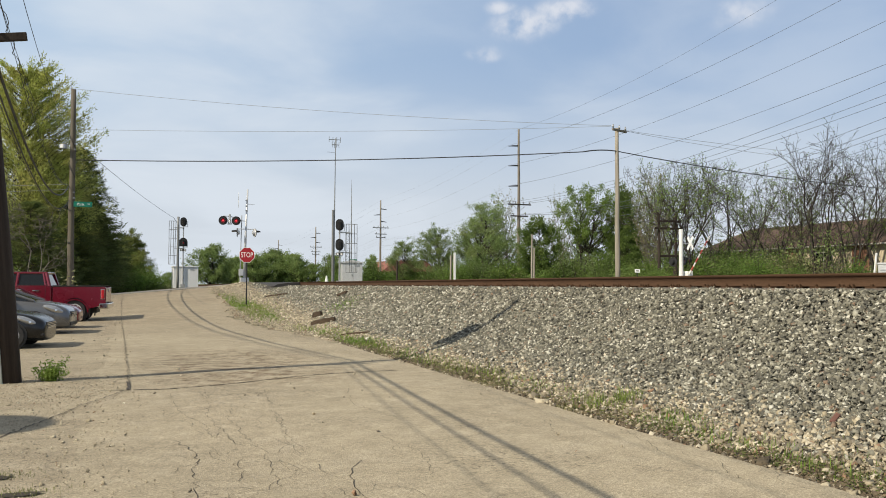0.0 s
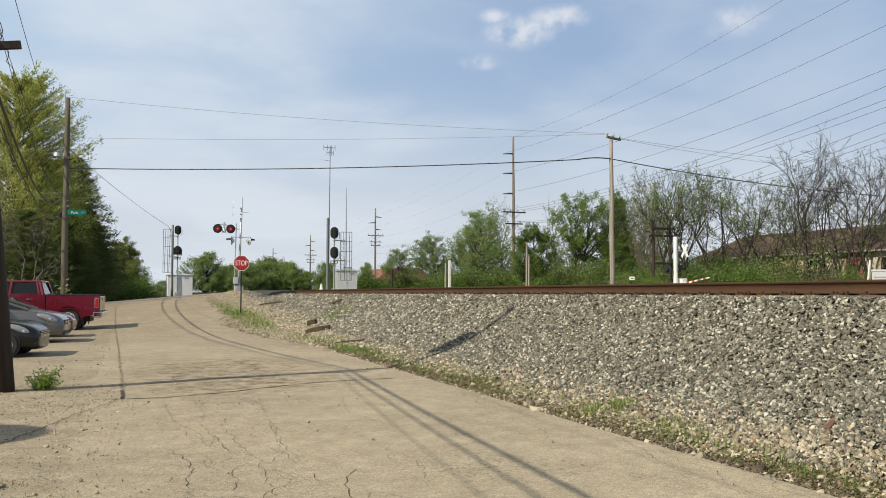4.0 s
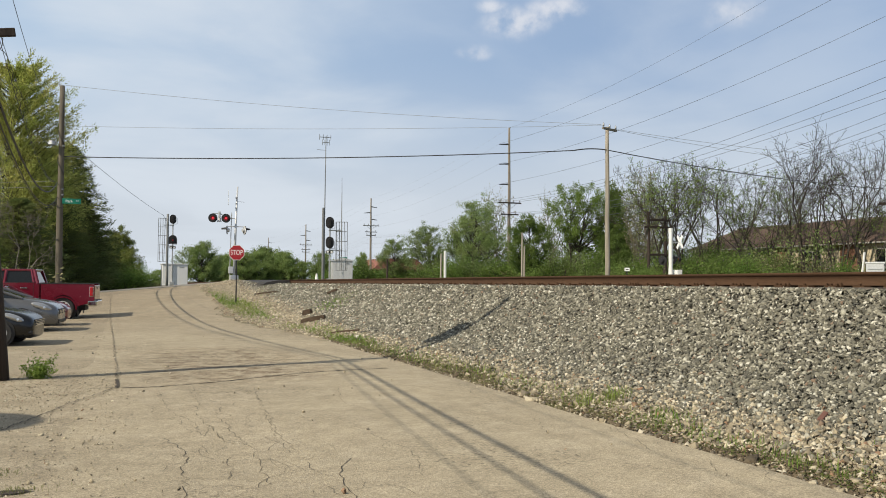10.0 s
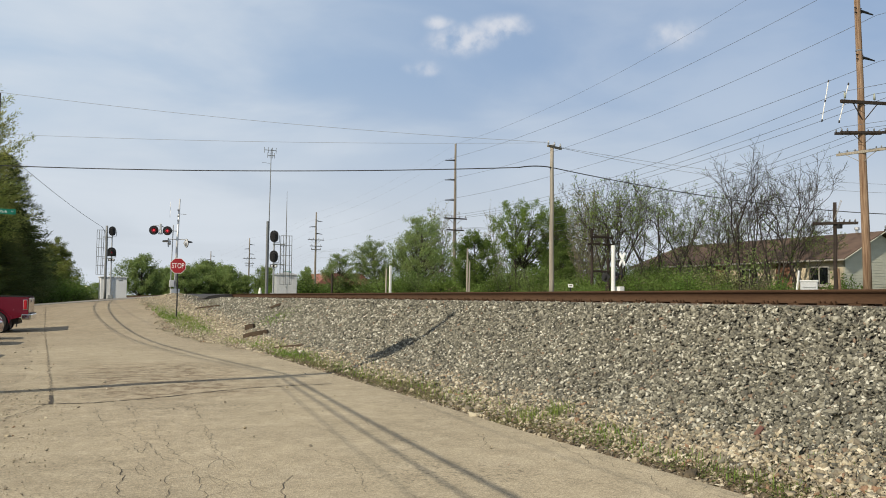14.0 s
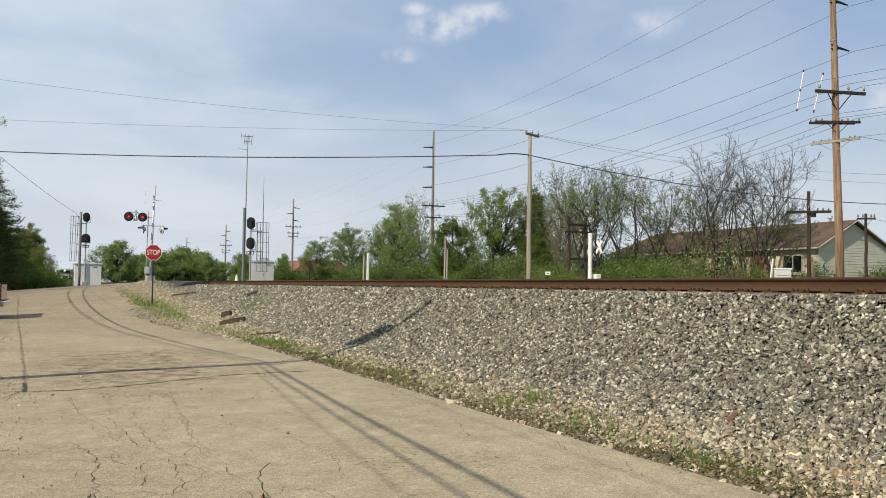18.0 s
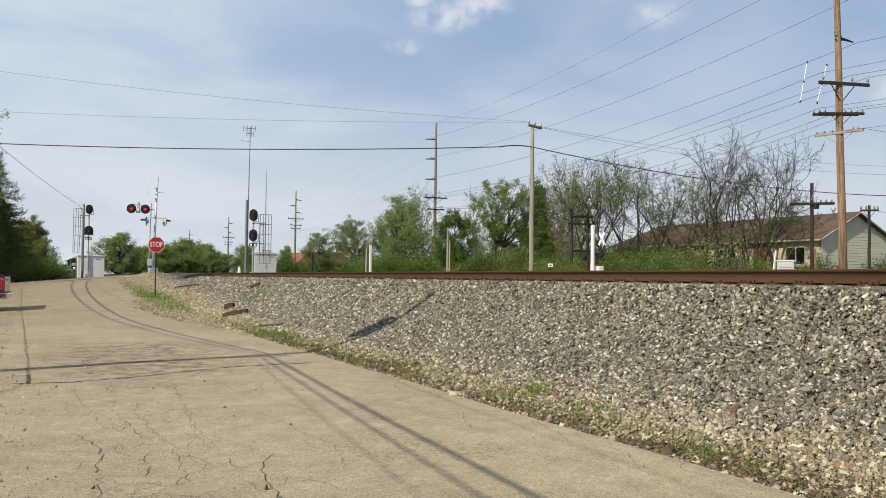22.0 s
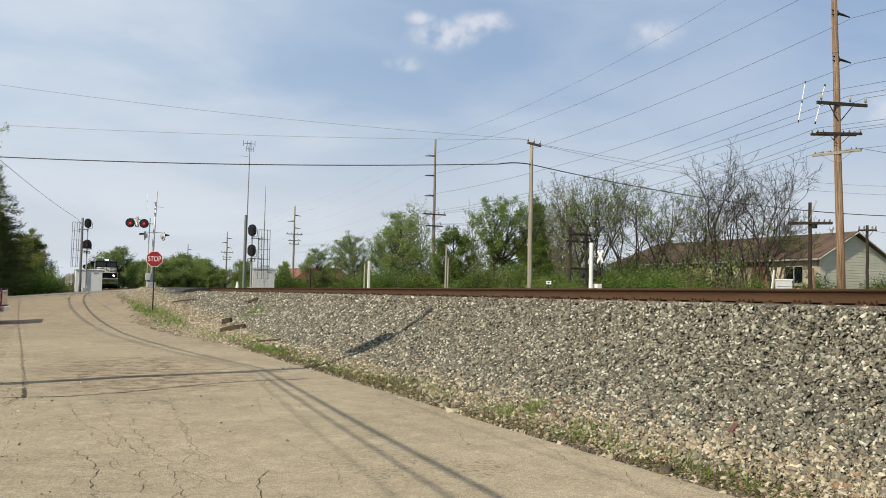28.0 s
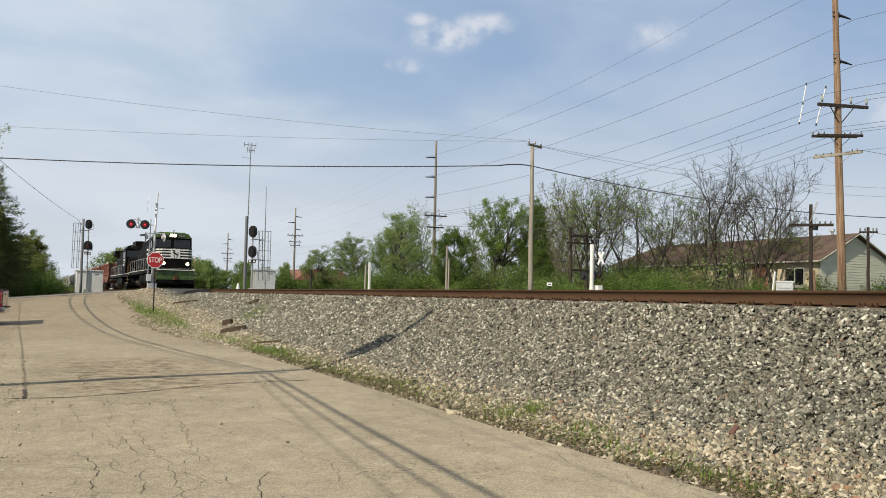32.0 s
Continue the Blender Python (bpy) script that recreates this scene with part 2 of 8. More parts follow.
def asphalt_mat(name, base, dark, light, rough_patch=0.0):
    """Old asphalt: broad fading, hand-sized blotches, bare aggregate speckle and pitted patches."""
    m = bpy.data.materials.new(name)
    m.use_nodes = True
    nt = m.node_tree
    b = nt.nodes["Principled BSDF"]
    L, N = nt.links.new, nt.nodes.new
    co = N("ShaderNodeTexCoord").outputs["Object"]

    def tex(sc, detail=4.0, rough=0.55):
        n = N("ShaderNodeTexNoise")
        n.inputs["Scale"].default_value, n.inputs["Detail"].default_value, n.inputs["Roughness"].default_value = sc, detail, rough
        L(co, n.inputs["Vector"])
        return n.outputs["Fac"]

    def ramp(src, a, z, lo=0.0, hi=1.0):
        r = N("ShaderNodeMapRange")
        for k, v in ((1, a), (2, z), (3, lo), (4, hi)):
            r.inputs[k].default_value = v
        L(src, r.inputs[0])
        return r.outputs[0]

    def mix(fac, a, c):
        x = N("ShaderNodeMix")
        x.data_type = "RGBA"
        L(fac, x.inputs[0])
        if isinstance(a, tuple):
            x.inputs[6].default_value = (*a, 1)
        else:
            L(a, x.inputs[6])
        x.inputs[7].default_value = (*c, 1)
        return x.outputs[2]

    col = mix(ramp(tex(0.22, 5), 0.38, 0.66, 0.0, 0.85), base, dark)
    col = mix(ramp(tex(1.7, 6, 0.65), 0.5, 0.72, 0.0, 0.6), col, light)
    pits = N("ShaderNodeMath")
    pits.operation = "MULTIPLY"
    L(ramp(tex(0.45, 3), 0.5, 0.62, 0.0, 1.0), pits.inputs[0])
    L(ramp(tex(16, 3, 0.7), 0.54, 0.64, 0.0, 0.8 + rough_patch), pits.inputs[1])
    # a ravelled stretch where the old surface has worn through to brown aggregate
    sx = N("ShaderNodeSeparateXYZ")
    L(co, sx.inputs[0])
    worn = None
    for axis, lo, hi in (("X", 0.2, 3.6), ("Y", 13.6, 20.5)):
        for a, z in ((lo - 0.5, lo + 0.7), (hi + 0.5, hi - 0.9)):
            f = ramp(sx.outputs[axis], a, z)
            if worn is None:
                worn = f
            else:
                mu = N("ShaderNodeMath")
                mu.operation = "MULTIPLY"
                L(worn, mu.inputs[0])
                L(f, mu.inputs[1])
                worn = mu.outputs[0]
    mu = N("ShaderNodeMath")
    mu.operation = "MULTIPLY"
    L(worn, mu.inputs[0])
    L(ramp(tex(2.6, 8, 0.8), 0.46, 0.58, 0.0, 0.85), mu.inputs[1])
    col = mix(mu.outputs[0], col, (0.135, 0.095, 0.058))
    dust = N("ShaderNodeMath")   # brown dust tracked in from the far end
    dust.operation = "MULTIPLY"
    L(ramp(sx.outputs["Y"], 22, 46, 0.0, 1.0), dust.inputs[0])
    L(ramp(tex(0.6, 5), 0.3, 0.65, 0.35, 1.0), dust.inputs[1])
    col = mix(dust.outputs[0], col, (0.245, 0.2, 0.14))
    col = mix(pits.outputs[0], col, tuple(c * 0.45 for c in dark))
    vor = N("ShaderNodeTexVoronoi")
    vor.inputs["Scale"].default_value = 105.0
    L(co, vor.inputs["Vector"])
    sepc = N("ShaderNodeSeparateColor")
    L(vor.outputs["Color"], sepc.inputs[0])
    h = N("ShaderNodeHueSaturation")
    val = N("ShaderNodeMath")
    val.operation = "MULTIPLY"
    L(ramp(sepc.outputs[0], 0, 1, 0.66, 1.34), val.inputs[0])
    L(ramp(tex(3.0, 8, 0.75), 0.3, 0.7, 0.8, 1.2), val.inputs[1])
    L(val.outputs[0], h.inputs["Value"])
    L(col, h.inputs["Color"])
    L(h.outputs[0], b.inputs["Base Color"])
    b.inputs["Roughness"].default_value = 0.92
    b.inputs["Specular IOR Level"].default_value = 0.3
    bp = N("ShaderNodeBump")
    bp.inputs["Strength"].default_value, bp.inputs["Distance"].default_value = 0.45, 0.008
    add = N("ShaderNodeMath")
    L(vor.outputs["Distance"], add.inputs[0])
    L(tex(24, 4, 0.7), add.inputs[1])
    L(add.outputs[0], bp.inputs["Height"])
    L(bp.outputs[0], b.inputs["Normal"])
    return m


ASPHALT = asphalt_mat("worn_asphalt", (0.365, 0.313, 0.222), (0.295, 0.252, 0.178), (0.435, 0.378, 0.28))
LOT = asphalt_mat("gravelly_asphalt", (0.335, 0.287, 0.204), (0.25, 0.21, 0.147), (0.41, 0.355, 0.262), 0.3)
PARK = mat("grey_road_asphalt", (0.22, 0.205, 0.18), 0.9, scale=0.4, fine=60, bump=0.3)
TAR = mat("black_tar", (0.035, 0.032, 0.03), 0.75, scale=8, fine=80, bump=0.3)
CRACK = mat("crack_dirt", (0.05, 0.04, 0.03), 0.95, scale=8, fine=80, bump=0.3)
SOIL = mat("dry_soil", (0.135, 0.105, 0.066), 0.95, dark=(0.06, 0.047, 0.03), scale=2.2, fine=30, bump=0.8, stain=(0.15, 0.15, 0.06), stain_scale=0.5, dist=0.02)
SPILL = mat("dusty_gravel_soil", (0.31, 0.26, 0.178), 0.95, dark=(0.19, 0.155, 0.103), scale=2.6, fine=36, bump=0.9, stain=(0.16, 0.15, 0.07), stain_scale=0.8, dist=0.02)
FIELD = mat("rough_grass_ground", (0.085, 0.11, 0.035), 0.95, dark=(0.12, 0.1, 0.055), scale=0.25, fine=9, bump=0.8, stain=(0.15, 0.125, 0.08), stain_scale=0.12, dist=0.05)
# coloured far darker than the stones: shade of the gaps between them
BED = mat("ballast_bed", (0.075, 0.066, 0.052), 0.95, dark=(0.03, 0.027, 0.022), scale=9, fine=26, bump=1.0, amount=0.9, dist=0.03)
STONE_TINTS = ((0.0, (0.122, 0.117, 0.09)), (0.2, (0.2, 0.19, 0.146)), (0.38, (0.08, 0.078, 0.061)), (0.56, (0.248, 0.237, 0.184)),
               (0.71, (0.133, 0.126, 0.092)), (0.82, (0.388, 0.372, 0.299)), (0.925, (0.212, 0.149, 0.101)), (0.945, (0.56, 0.545, 0.46)))
TOE_TINTS = ((0.0, (0.28, 0.24, 0.165)), (0.2, (0.37, 0.315, 0.215)), (0.4, (0.17, 0.145, 0.105)), (0.6, (0.47, 0.415, 0.3)),
             (0.76, (0.22, 0.197, 0.15)), (0.88, (0.6, 0.54, 0.415)), (0.97, (0.27, 0.165, 0.1)))
STONE = mat("crushed_stone", (0.3, 0.28, 0.25), 0.9, dark=(0.14, 0.13, 0.12), scale=6, fine=40, bump=0.25, amount=0.3, island=0.4, tints=STONE_TINTS)
STONE_ONE = mat("crushed_stone_single", (0.3, 0.28, 0.25), 0.9, dark=(0.14, 0.13, 0.12), scale=6, fine=40, bump=0.12, amount=0.3, objrand=0.4, tints=STONE_TINTS)
STONE_TOE = mat("tan_crushed_stone", (0.35, 0.31, 0.22), 0.9, dark=(0.16, 0.14, 0.11), scale=6, fine=40, bump=0.25, amount=0.3, island=0.4, tints=TOE_TINTS)
RUST = mat("rail_rust", (0.072, 0.04, 0.022), 0.9, metal=0.0, spec=0.2, dark=(0.045, 0.025, 0.015), scale=5, fine=50, bump=0.3, stretch=(1, 0.15, 1))
RAILTOP = mat("rail_head_steel", (0.14, 0.1, 0.075), 0.5, metal=0.4, scale=6, fine=60, bump=0.05)
TIE = mat("weathered_tie", (0.13, 0.105, 0.085), 0.95, dark=(0.06, 0.05, 0.04), scale=3, fine=40, bump=0.6, stretch=(0.2, 2, 2))
POLEBROWN = mat("pole_wood_greybrown", (0.135, 0.12, 0.092), 0.9, dark=(0.085, 0.07, 0.053), scale=2.5, fine=30, bump=0.5, stretch=(6, 6, 0.25), amount=0.8)
POLEWOOD = mat("pole_wood_brown", (0.36, 0.25, 0.165), 0.9, dark=(0.15, 0.085, 0.05), scale=3.5, fine=40, bump=0.6, stretch=(7, 7, 0.3), amount=1.0, stain=(0.13, 0.07, 0.04), stain_scale=1.4)
POLEGREY = mat("pole_wood_grey", (0.35, 0.315, 0.26), 0.9, dark=(0.2, 0.175, 0.14), scale=2.5, fine=30, bump=0.5, stretch=(6, 6, 0.25), amount=0.8)
POLEDARK = mat("pole_wood_dark", (0.042, 0.03, 0.023), 0.95, dark=(0.02, 0.014, 0.011), scale=2.5, fine=30, bump=0.6, stretch=(6, 6, 0.25), amount=0.8)
WIRE = mat("wire_black", (0.03, 0.03, 0.032), 0.6, bump=0)
POLEMID = mat("pole_wood_mid", (0.235, 0.205, 0.165), 0.9, dark=(0.13, 0.112, 0.09), scale=2.5, fine=30, bump=0.5, stretch=(6, 6, 0.25), amount=0.8)
WIREGREY = mat("wire_grey", (0.13, 0.145, 0.175), 0.5, bump=0)
WIREPALE = mat("wire_pale", (0.3, 0.32, 0.34), 0.5, bump=0)
GUARD = mat("guard_grey_green", (0.34, 0.37, 0.31), 0.7, dark=(0.22, 0.24, 0.2), scale=5, fine=40, bump=0.15, stretch=(4, 4, 0.4))
STEEL = mat("galvanised_steel", (0.46, 0.47, 0.48), 0.5, metal=0.6, dark=(0.33, 0.34, 0.35), scale=4, fine=40, bump=0.1)
DARKSTEEL = mat("weathered_steel", (0.22, 0.23, 0.235), 0.6, metal=0.4, dark=(0.15, 0.155, 0.16), scale=4, fine=40, bump=0.1)
ALU = mat("silver_paint", (0.58, 0.59, 0.6), 0.45, metal=0.3, dark=(0.45, 0.46, 0.47), scale=3, fine=30, bump=0.1)
WHITE = mat("white_paint", (0.78, 0.78, 0.76), 0.5, dark=(0.62, 0.61, 0.57), scale=3, fine=30, bump=0.08)
HUT = mat("hut_grey_paint", (0.78, 0.79, 0.81), 0.5, dark=(0.7, 0.71, 0.73), scale=1.5, fine=30, bump=0.08)
BLACK = mat("matt_black", (0.014, 0.014, 0.015), 0.6, scale=3, fine=30, bump=0.08)
RUBBER = mat("tyre_rubber", (0.022, 0.022, 0.023), 0.85, scale=8, fine=60, bump=0.3)
REDSIGN = mat("sign_red", (0.34, 0.012, 0.018), 0.4, scale=4, fine=30, bump=0.02, amount=0.2)
GREENSIGN = mat("sign_green", (0.0, 0.19, 0.12), 0.4, scale=4, fine=30, bump=0.02, amount=0.2)
SIGNWHITE = mat("sign_white", (0.85, 0.85, 0.83), 0.4, scale=4, fine=30, bump=0.0, amount=0.15)
CHROME = mat("chrome", (0.62, 0.62, 0.62), 0.12, metal=1.0, scale=4, fine=30, bump=0)
GLASS = glass_mat("dark_glass")
REDLAMP = glow("red_lamp", (1.0, 0.04, 0.06), 1.0, (0.3, 0.01, 0.015))
REDDIM = glow("red_lens_lit", (1.0, 0.01, 0.03), 0.09, (0.2, 0.006, 0.012))
REDLENS = mat("dark_red_lens", (0.22, 0.004, 0.008), 0.15, bump=0, coat=0.6)
WARMLAMP = glow("headlight", (1.0, 0.82, 0.5), 9.0, (0.8, 0.75, 0.6))
BARK = mat("bark", (0.058, 0.048, 0.039), 0.95, dark=(0.034, 0.028, 0.023), scale=3, fine=25, bump=0.7, stretch=(2, 2, 0.4))
BARKPALE = mat("pale_bark", (0.22, 0.195, 0.165), 0.95, dark=(0.12, 0.105, 0.09), scale=3, fine=25, bump=0.7, stretch=(2, 2, 0.4))
BARKGREY = mat("grey_bark", (0.14, 0.125, 0.105), 0.95, dark=(0.07, 0.062, 0.052), scale=3, fine=25, bump=0.7, stretch=(2, 2, 0.4))
LEAF = {
    "spring": leaf_mat("spring_leaves", (0.2, 0.28, 0.095), yellow=(0.25, 0.28, 0.11)),
    "deep": leaf_mat("deep_green_leaves", (0.15, 0.23, 0.055), yellow=(0.2, 0.26, 0.07)),
    "maple": leaf_mat("maple_leaves", (0.175, 0.27, 0.055), yellow=(0.23, 0.29, 0.07)),
    "bright": leaf_mat("bright_green_leaves", (0.11, 0.19, 0.035), yellow=(0.17, 0.22, 0.05)),
    "pale": leaf_mat("pale_buds", (0.23, 0.25, 0.11), yellow=(0.26, 0.21, 0.12)),
    "conifer": leaf_mat("dark_needles", (0.13, 0.175, 0.058), yellow=(0.22, 0.23, 0.075)),
    "moss": leaf_mat("moss_green_leaves", (0.16, 0.205, 0.052), yellow=(0.25, 0.245, 0.07)),
    "far": leaf_mat("far_green_leaves", (0.22, 0.31, 0.1), vary=0.25, yellow=(0.27, 0.33, 0.115)),
    "olive": leaf_mat("olive_leaves", (0.36, 0.41, 0.11), yellow=(0.46, 0.41, 0.13)),
    "weed": leaf_mat("weed_leaves", (0.15, 0.19, 0.055), yellow=(0.24, 0.22, 0.09)),
    "grass": leaf_mat("grass_blades", (0.16, 0.27, 0.04), yellow=(0.3, 0.31, 0.1)),
}

LITTER = mat("dry_litter", (0.2, 0.155, 0.095), 0.95, dark=(0.09, 0.068, 0.04), scale=8, fine=60, bump=0, island=0.4)

# ---- mesh helpers ----
def mesh_np(name, verts, faces, material, smooth=False):
    """A mesh from arrays: verts (n, 3) and faces (m, 3 or 4)."""
    verts, faces = np.asarray(verts, dtype=np.float32), np.asarray(faces, dtype=np.int32)
    me = bpy.data.meshes.new(name)
    k = faces.shape[1]
    me.vertices.add(len(verts))
    me.vertices.foreach_set("co", verts.ravel())
    me.loops.add(faces.size)
    me.loops.foreach_set("vertex_index", faces.ravel())
    me.polygons.add(len(faces))
    me.polygons.foreach_set("loop_start", np.arange(0, faces.size, k, dtype=np.int32))
    me.update(calc_edges=True)
    me.materials.append(material)
    if smooth:
        me.polygons.foreach_set("use_smooth", np.ones(len(faces), dtype=bool))
    return me


def part(name, bm, material=None, parent=None, label="", smooth=False):
    """Link a bmesh (or a ready mesh) as one mesh object, under a thing or a part if given."""
    if isinstance(bm, bmesh.types.BMesh):
        me = bpy.data.meshes.new(name)
        bmesh.ops.recalc_face_normals(bm, faces=bm.faces)
        if smooth:
            for f in bm.faces:
                f.smooth = len(f.verts) == 4
        bm.to_mesh(me)
        bm.free()
        me.materials.append(material)
    else:
        me = bm
    ob = new(name, me)
    ob.parent = parent
    if label:
        tagged(ob, label)
    return ob


def empty(name, m, label, category, group="", kind=""):
    ob = new(name)
    ob.matrix_basis = m
    ob.empty_display_size = 0.2
    return tagged(ob, label, category, group, kind)


def box(bm, c, s, rot=None, bevel=0.0, taper=None):
    """A box of size s round c; taper: (x, y) scale of its top."""
    vs = []
    for k in (-0.5, 0.5):
        for j in (-0.5, 0.5):
            for i in (-0.5, 0.5):
                tx, ty = taper if (taper and k > 0) else (1, 1)
                v = Vector((i * s[0] * tx, j * s[1] * ty, k * s[2]))
                if rot:
                    v = rot @ v
                vs.append(bm.verts.new(v + Vector(c)))
    fs = [bm.faces.new([vs[q] for q in f]) for f in ((0, 2, 3, 1), (4, 5, 7, 6), (0, 1, 5, 4), (2, 6, 7, 3), (0, 4, 6, 2), (1, 3, 7, 5))]
    if bevel:
        es = list({e for f in fs for e in f.edges})
        bmesh.ops.bevel(bm, geom=es, offset=bevel, segments=2, profile=0.5, affect="EDGES")
    return bm


def tube(bm, p0, p1, r0, r1=None, n=10, caps=True):
    p0, p1 = Vector(p0), Vector(p1)
    r1 = r0 if r1 is None else r1
    q = (p1 - p0).to_track_quat("Z", "Y")
    rings = []
    for p, r in ((p0, r0), (p1, r1)):
        rings.append([bm.verts.new(p + q @ Vector((r * math.cos(2 * math.pi * i / n), r * math.sin(2 * math.pi * i / n), 0))) for i in range(n)])
    for i in range(n):
        bm.faces.new((rings[0][i], rings[0][(i + 1) % n], rings[1][(i + 1) % n], rings[1][i]))
    if caps:
        bm.faces.new(rings[0][::-1])
        bm.faces.new(rings[1])
    return bm


def path_tube(bm, pts, r, n=6, caps=True):
    """A tube along points; r is one radius or one for each point."""
    pts = [Vector(p) for p in pts]
    rs = r if isinstance(r, (list, tuple)) else [r] * len(pts)
    rings = []
    whole = pts[-1] - pts[0]
    ref = Vector((0.31, 0.95, 0.05)) if abs(whole.z) > 0.7 * whole.length else Vector((0.05, 0.08, 1))
    for k, p in enumerate(pts):
        d = pts[min(k + 1, len(pts) - 1)] - pts[max(k - 1, 0)]
        u = d.cross(ref).normalized()
        w = d.cross(u).normalized()
        rings.append([bm.verts.new(p + rs[k] * (u * math.cos(2 * math.pi * i / n) + w * math.sin(2 * math.pi * i / n))) for i in range(n)])
    for a, b in zip(rings, rings[1:]):
        for i in range(n):
            bm.faces.new((a[i], a[(i + 1) % n], b[(i + 1) % n], b[i]))
    if caps:
        bm.faces.new(rings[0][::-1])
        bm.faces.new(rings[-1])
    return bm


def prism(bm, outline, axis, a, b):
    """Extrude a closed 2D outline from a to b along axis (0: outline is y, z; 1: x, z; 2: x, y)."""
    def at(p, w):
        return {0: (w, p[0], p[1]), 1: (p[0], w, p[1]), 2: (p[0], p[1], w)}[axis]
    lo = [bm.verts.new(at(p, a)) for p in outline]
    hi = [bm.verts.new(at(p, b)) for p in outline]
    n = len(outline)
    bm.faces.new(lo[::-1])
    bm.faces.new(hi)
    for i in range(n):
        bm.faces.new((lo[i], lo[(i + 1) % n], hi[(i + 1) % n], hi[i]))
    return bm


def B():
    return bmesh.new()


def sstep(a, b, x):
    t = np.clip((np.asarray(x, dtype=float) - a) / (b - a), 0, 1)
    return t * t * (3 - 2 * t)


# ---- the lie of the land: x across the track, y along it, the road at z = 0 ----
EDGE, RAIL_A, RAIL_B = 5.1, 9.3, 10.735
PARK_Y0, PARK_Y1 = 56.5, 65.5


def rail_z(y):
    """The line falls gently up the valley."""
    y = np.asarray(y, dtype=float)
    return 1.735 - 0.0025 * y - 0.0028 * np.clip(y - 66, 0, 900)



def land(x, y):
    """Height of the ground without ballast."""
    x, y = np.asarray(x, dtype=float), np.asarray(y, dtype=float)
    crest = np.clip(0.87 + 0.083 * x, -0.2, 1.5)
    start = 29 + 7 * np.clip((2 - x) / 4, 0, 1)
    t = np.clip((y - start) / (57.5 - start), 0, 1)
    left = crest * t * t * (3 - 2 * t)
    fall = 0.0053 * np.clip(y - 66, 0, 900)
    left = left + (0.4 + 0.58 * sstep(-3, 4, x) - left) * sstep(66, 80, y)
    rise = sstep(6.5, 9.0, x)
    return left * (1 - rise) + rise * 1.4 - fall


def ballast(x, y):
    """Height of the ballast surface between the road's edge and the far shoulder."""
    x, y = np.asarray(x, dtype=float), np.asarray(y, dtype=float)
    base = land(np.full_like(x, 5.1), y)
    t = np.clip((x - 5.15) / 3.4, 0, 1)
    prof = 0.4 * t + 0.6 * t ** 2.6
    top = rail_z(y) - 0.255
    z = base + (top - base) * prof + 0.28 * np.exp(-((x - 6.7) / 1.1) ** 2 - ((y - 55.0) / 2.2) ** 2)
    end = sstep(52, 58, y)
    z = z * (1 - end) + (np.minimum(z, land(x, y) + 0.25)) * end
    far = np.clip((x - 12.2) / 2.0, 0, 1)
    return z - far * 0.25


def grid_mesh(name, xs, ys, height, material, smooth=True):
    xs, ys = np.asarray(xs, float), np.asarray(ys, float)
    gx, gy = np.meshgrid(xs, ys)
    gz = height(gx, gy)
    v = np.stack([gx, gy, gz], -1).reshape(-1, 3)
    nx = len(xs)
    i, j = np.meshgrid(np.arange(nx - 1), np.arange(len(ys) - 1))
    a = (j * nx + i).ravel()
    return mesh_np(name, v, np.stack([a, a + 1, a + nx + 1, a + nx], -1), material, smooth)


def wob(x, y, scale, amp):
    return amp * (np.sin(x * scale * 1.3 + 1.7 * np.sin(y * scale * 0.7)) * np.sin(y * scale * 1.1 + 0.8) + 0.5 * np.sin(x * scale * 3.1 + y * scale * 2.3))


gxs = [-2500, -1200, -500, -200, -100, -60, -40] + list(np.arange(-30, 44, 1.0)) + [46, 50, 60, 80, 120, 250, 600, 1500, 3000]
gys = [-600, -200, -80, -40, -25] + list(np.arange(-16, 100, 1.5)) + [104, 112, 125, 150, 200, 300, 500, 900, 1800, 4200]
ground = part("ground", grid_mesh("ground", gxs, gys, lambda x, y: land(x, y) - 0.06 + wob(x, y, 0.2, 0.02), FIELD))
tagged(ground, "rough grassy ground on both sides of the railway", "ground", kind="structure")

# road along the track, paved out to the parking strip
rxs = [-9, -7, -5, -3.2, -2.0, -1.0, -0.5] + list(np.linspace(0, 5.05, 24))
rys = list(np.arange(-14, 57.0, 0.5))


def road_z(x, y):
    return land(x, y) + wob(x, y, 0.5, 0.008)


road = part("road", grid_mesh("road", rxs, rys, road_z, ASPHALT))
tagged(road, "worn pale cracked asphalt road beside the railway", "road", kind="structure")
lot = part("pavement", grid_mesh("pavement", np.arange(-9, -0.25, 0.45), np.arange(-14, 56, 0.6), lambda x, y: road_z(x, y) + 0.006 - 0.012 * sstep(-0.6, -0.3, x) + wob(x, y, 2.5, 0.004), LOT))
tagged(lot, "gravelly pale asphalt parking strip beside the road", "pavement", kind="structure")
park_xs = list(np.arange(-60, 8.0, 1.0)) + [8.0, 8.6, 9.0]
park = part("road", grid_mesh("road", park_xs, np.linspace(PARK_Y0, PARK_Y1, 12), lambda x, y: land(x, y) + 0.03 + 0.05 * np.clip(x - 7.5, 0, 1.5) - 0.0008 * (y - 61) ** 2, PARK))
tagged(park, "grey asphalt cross road climbing to the level crossing", "road", kind="structure")


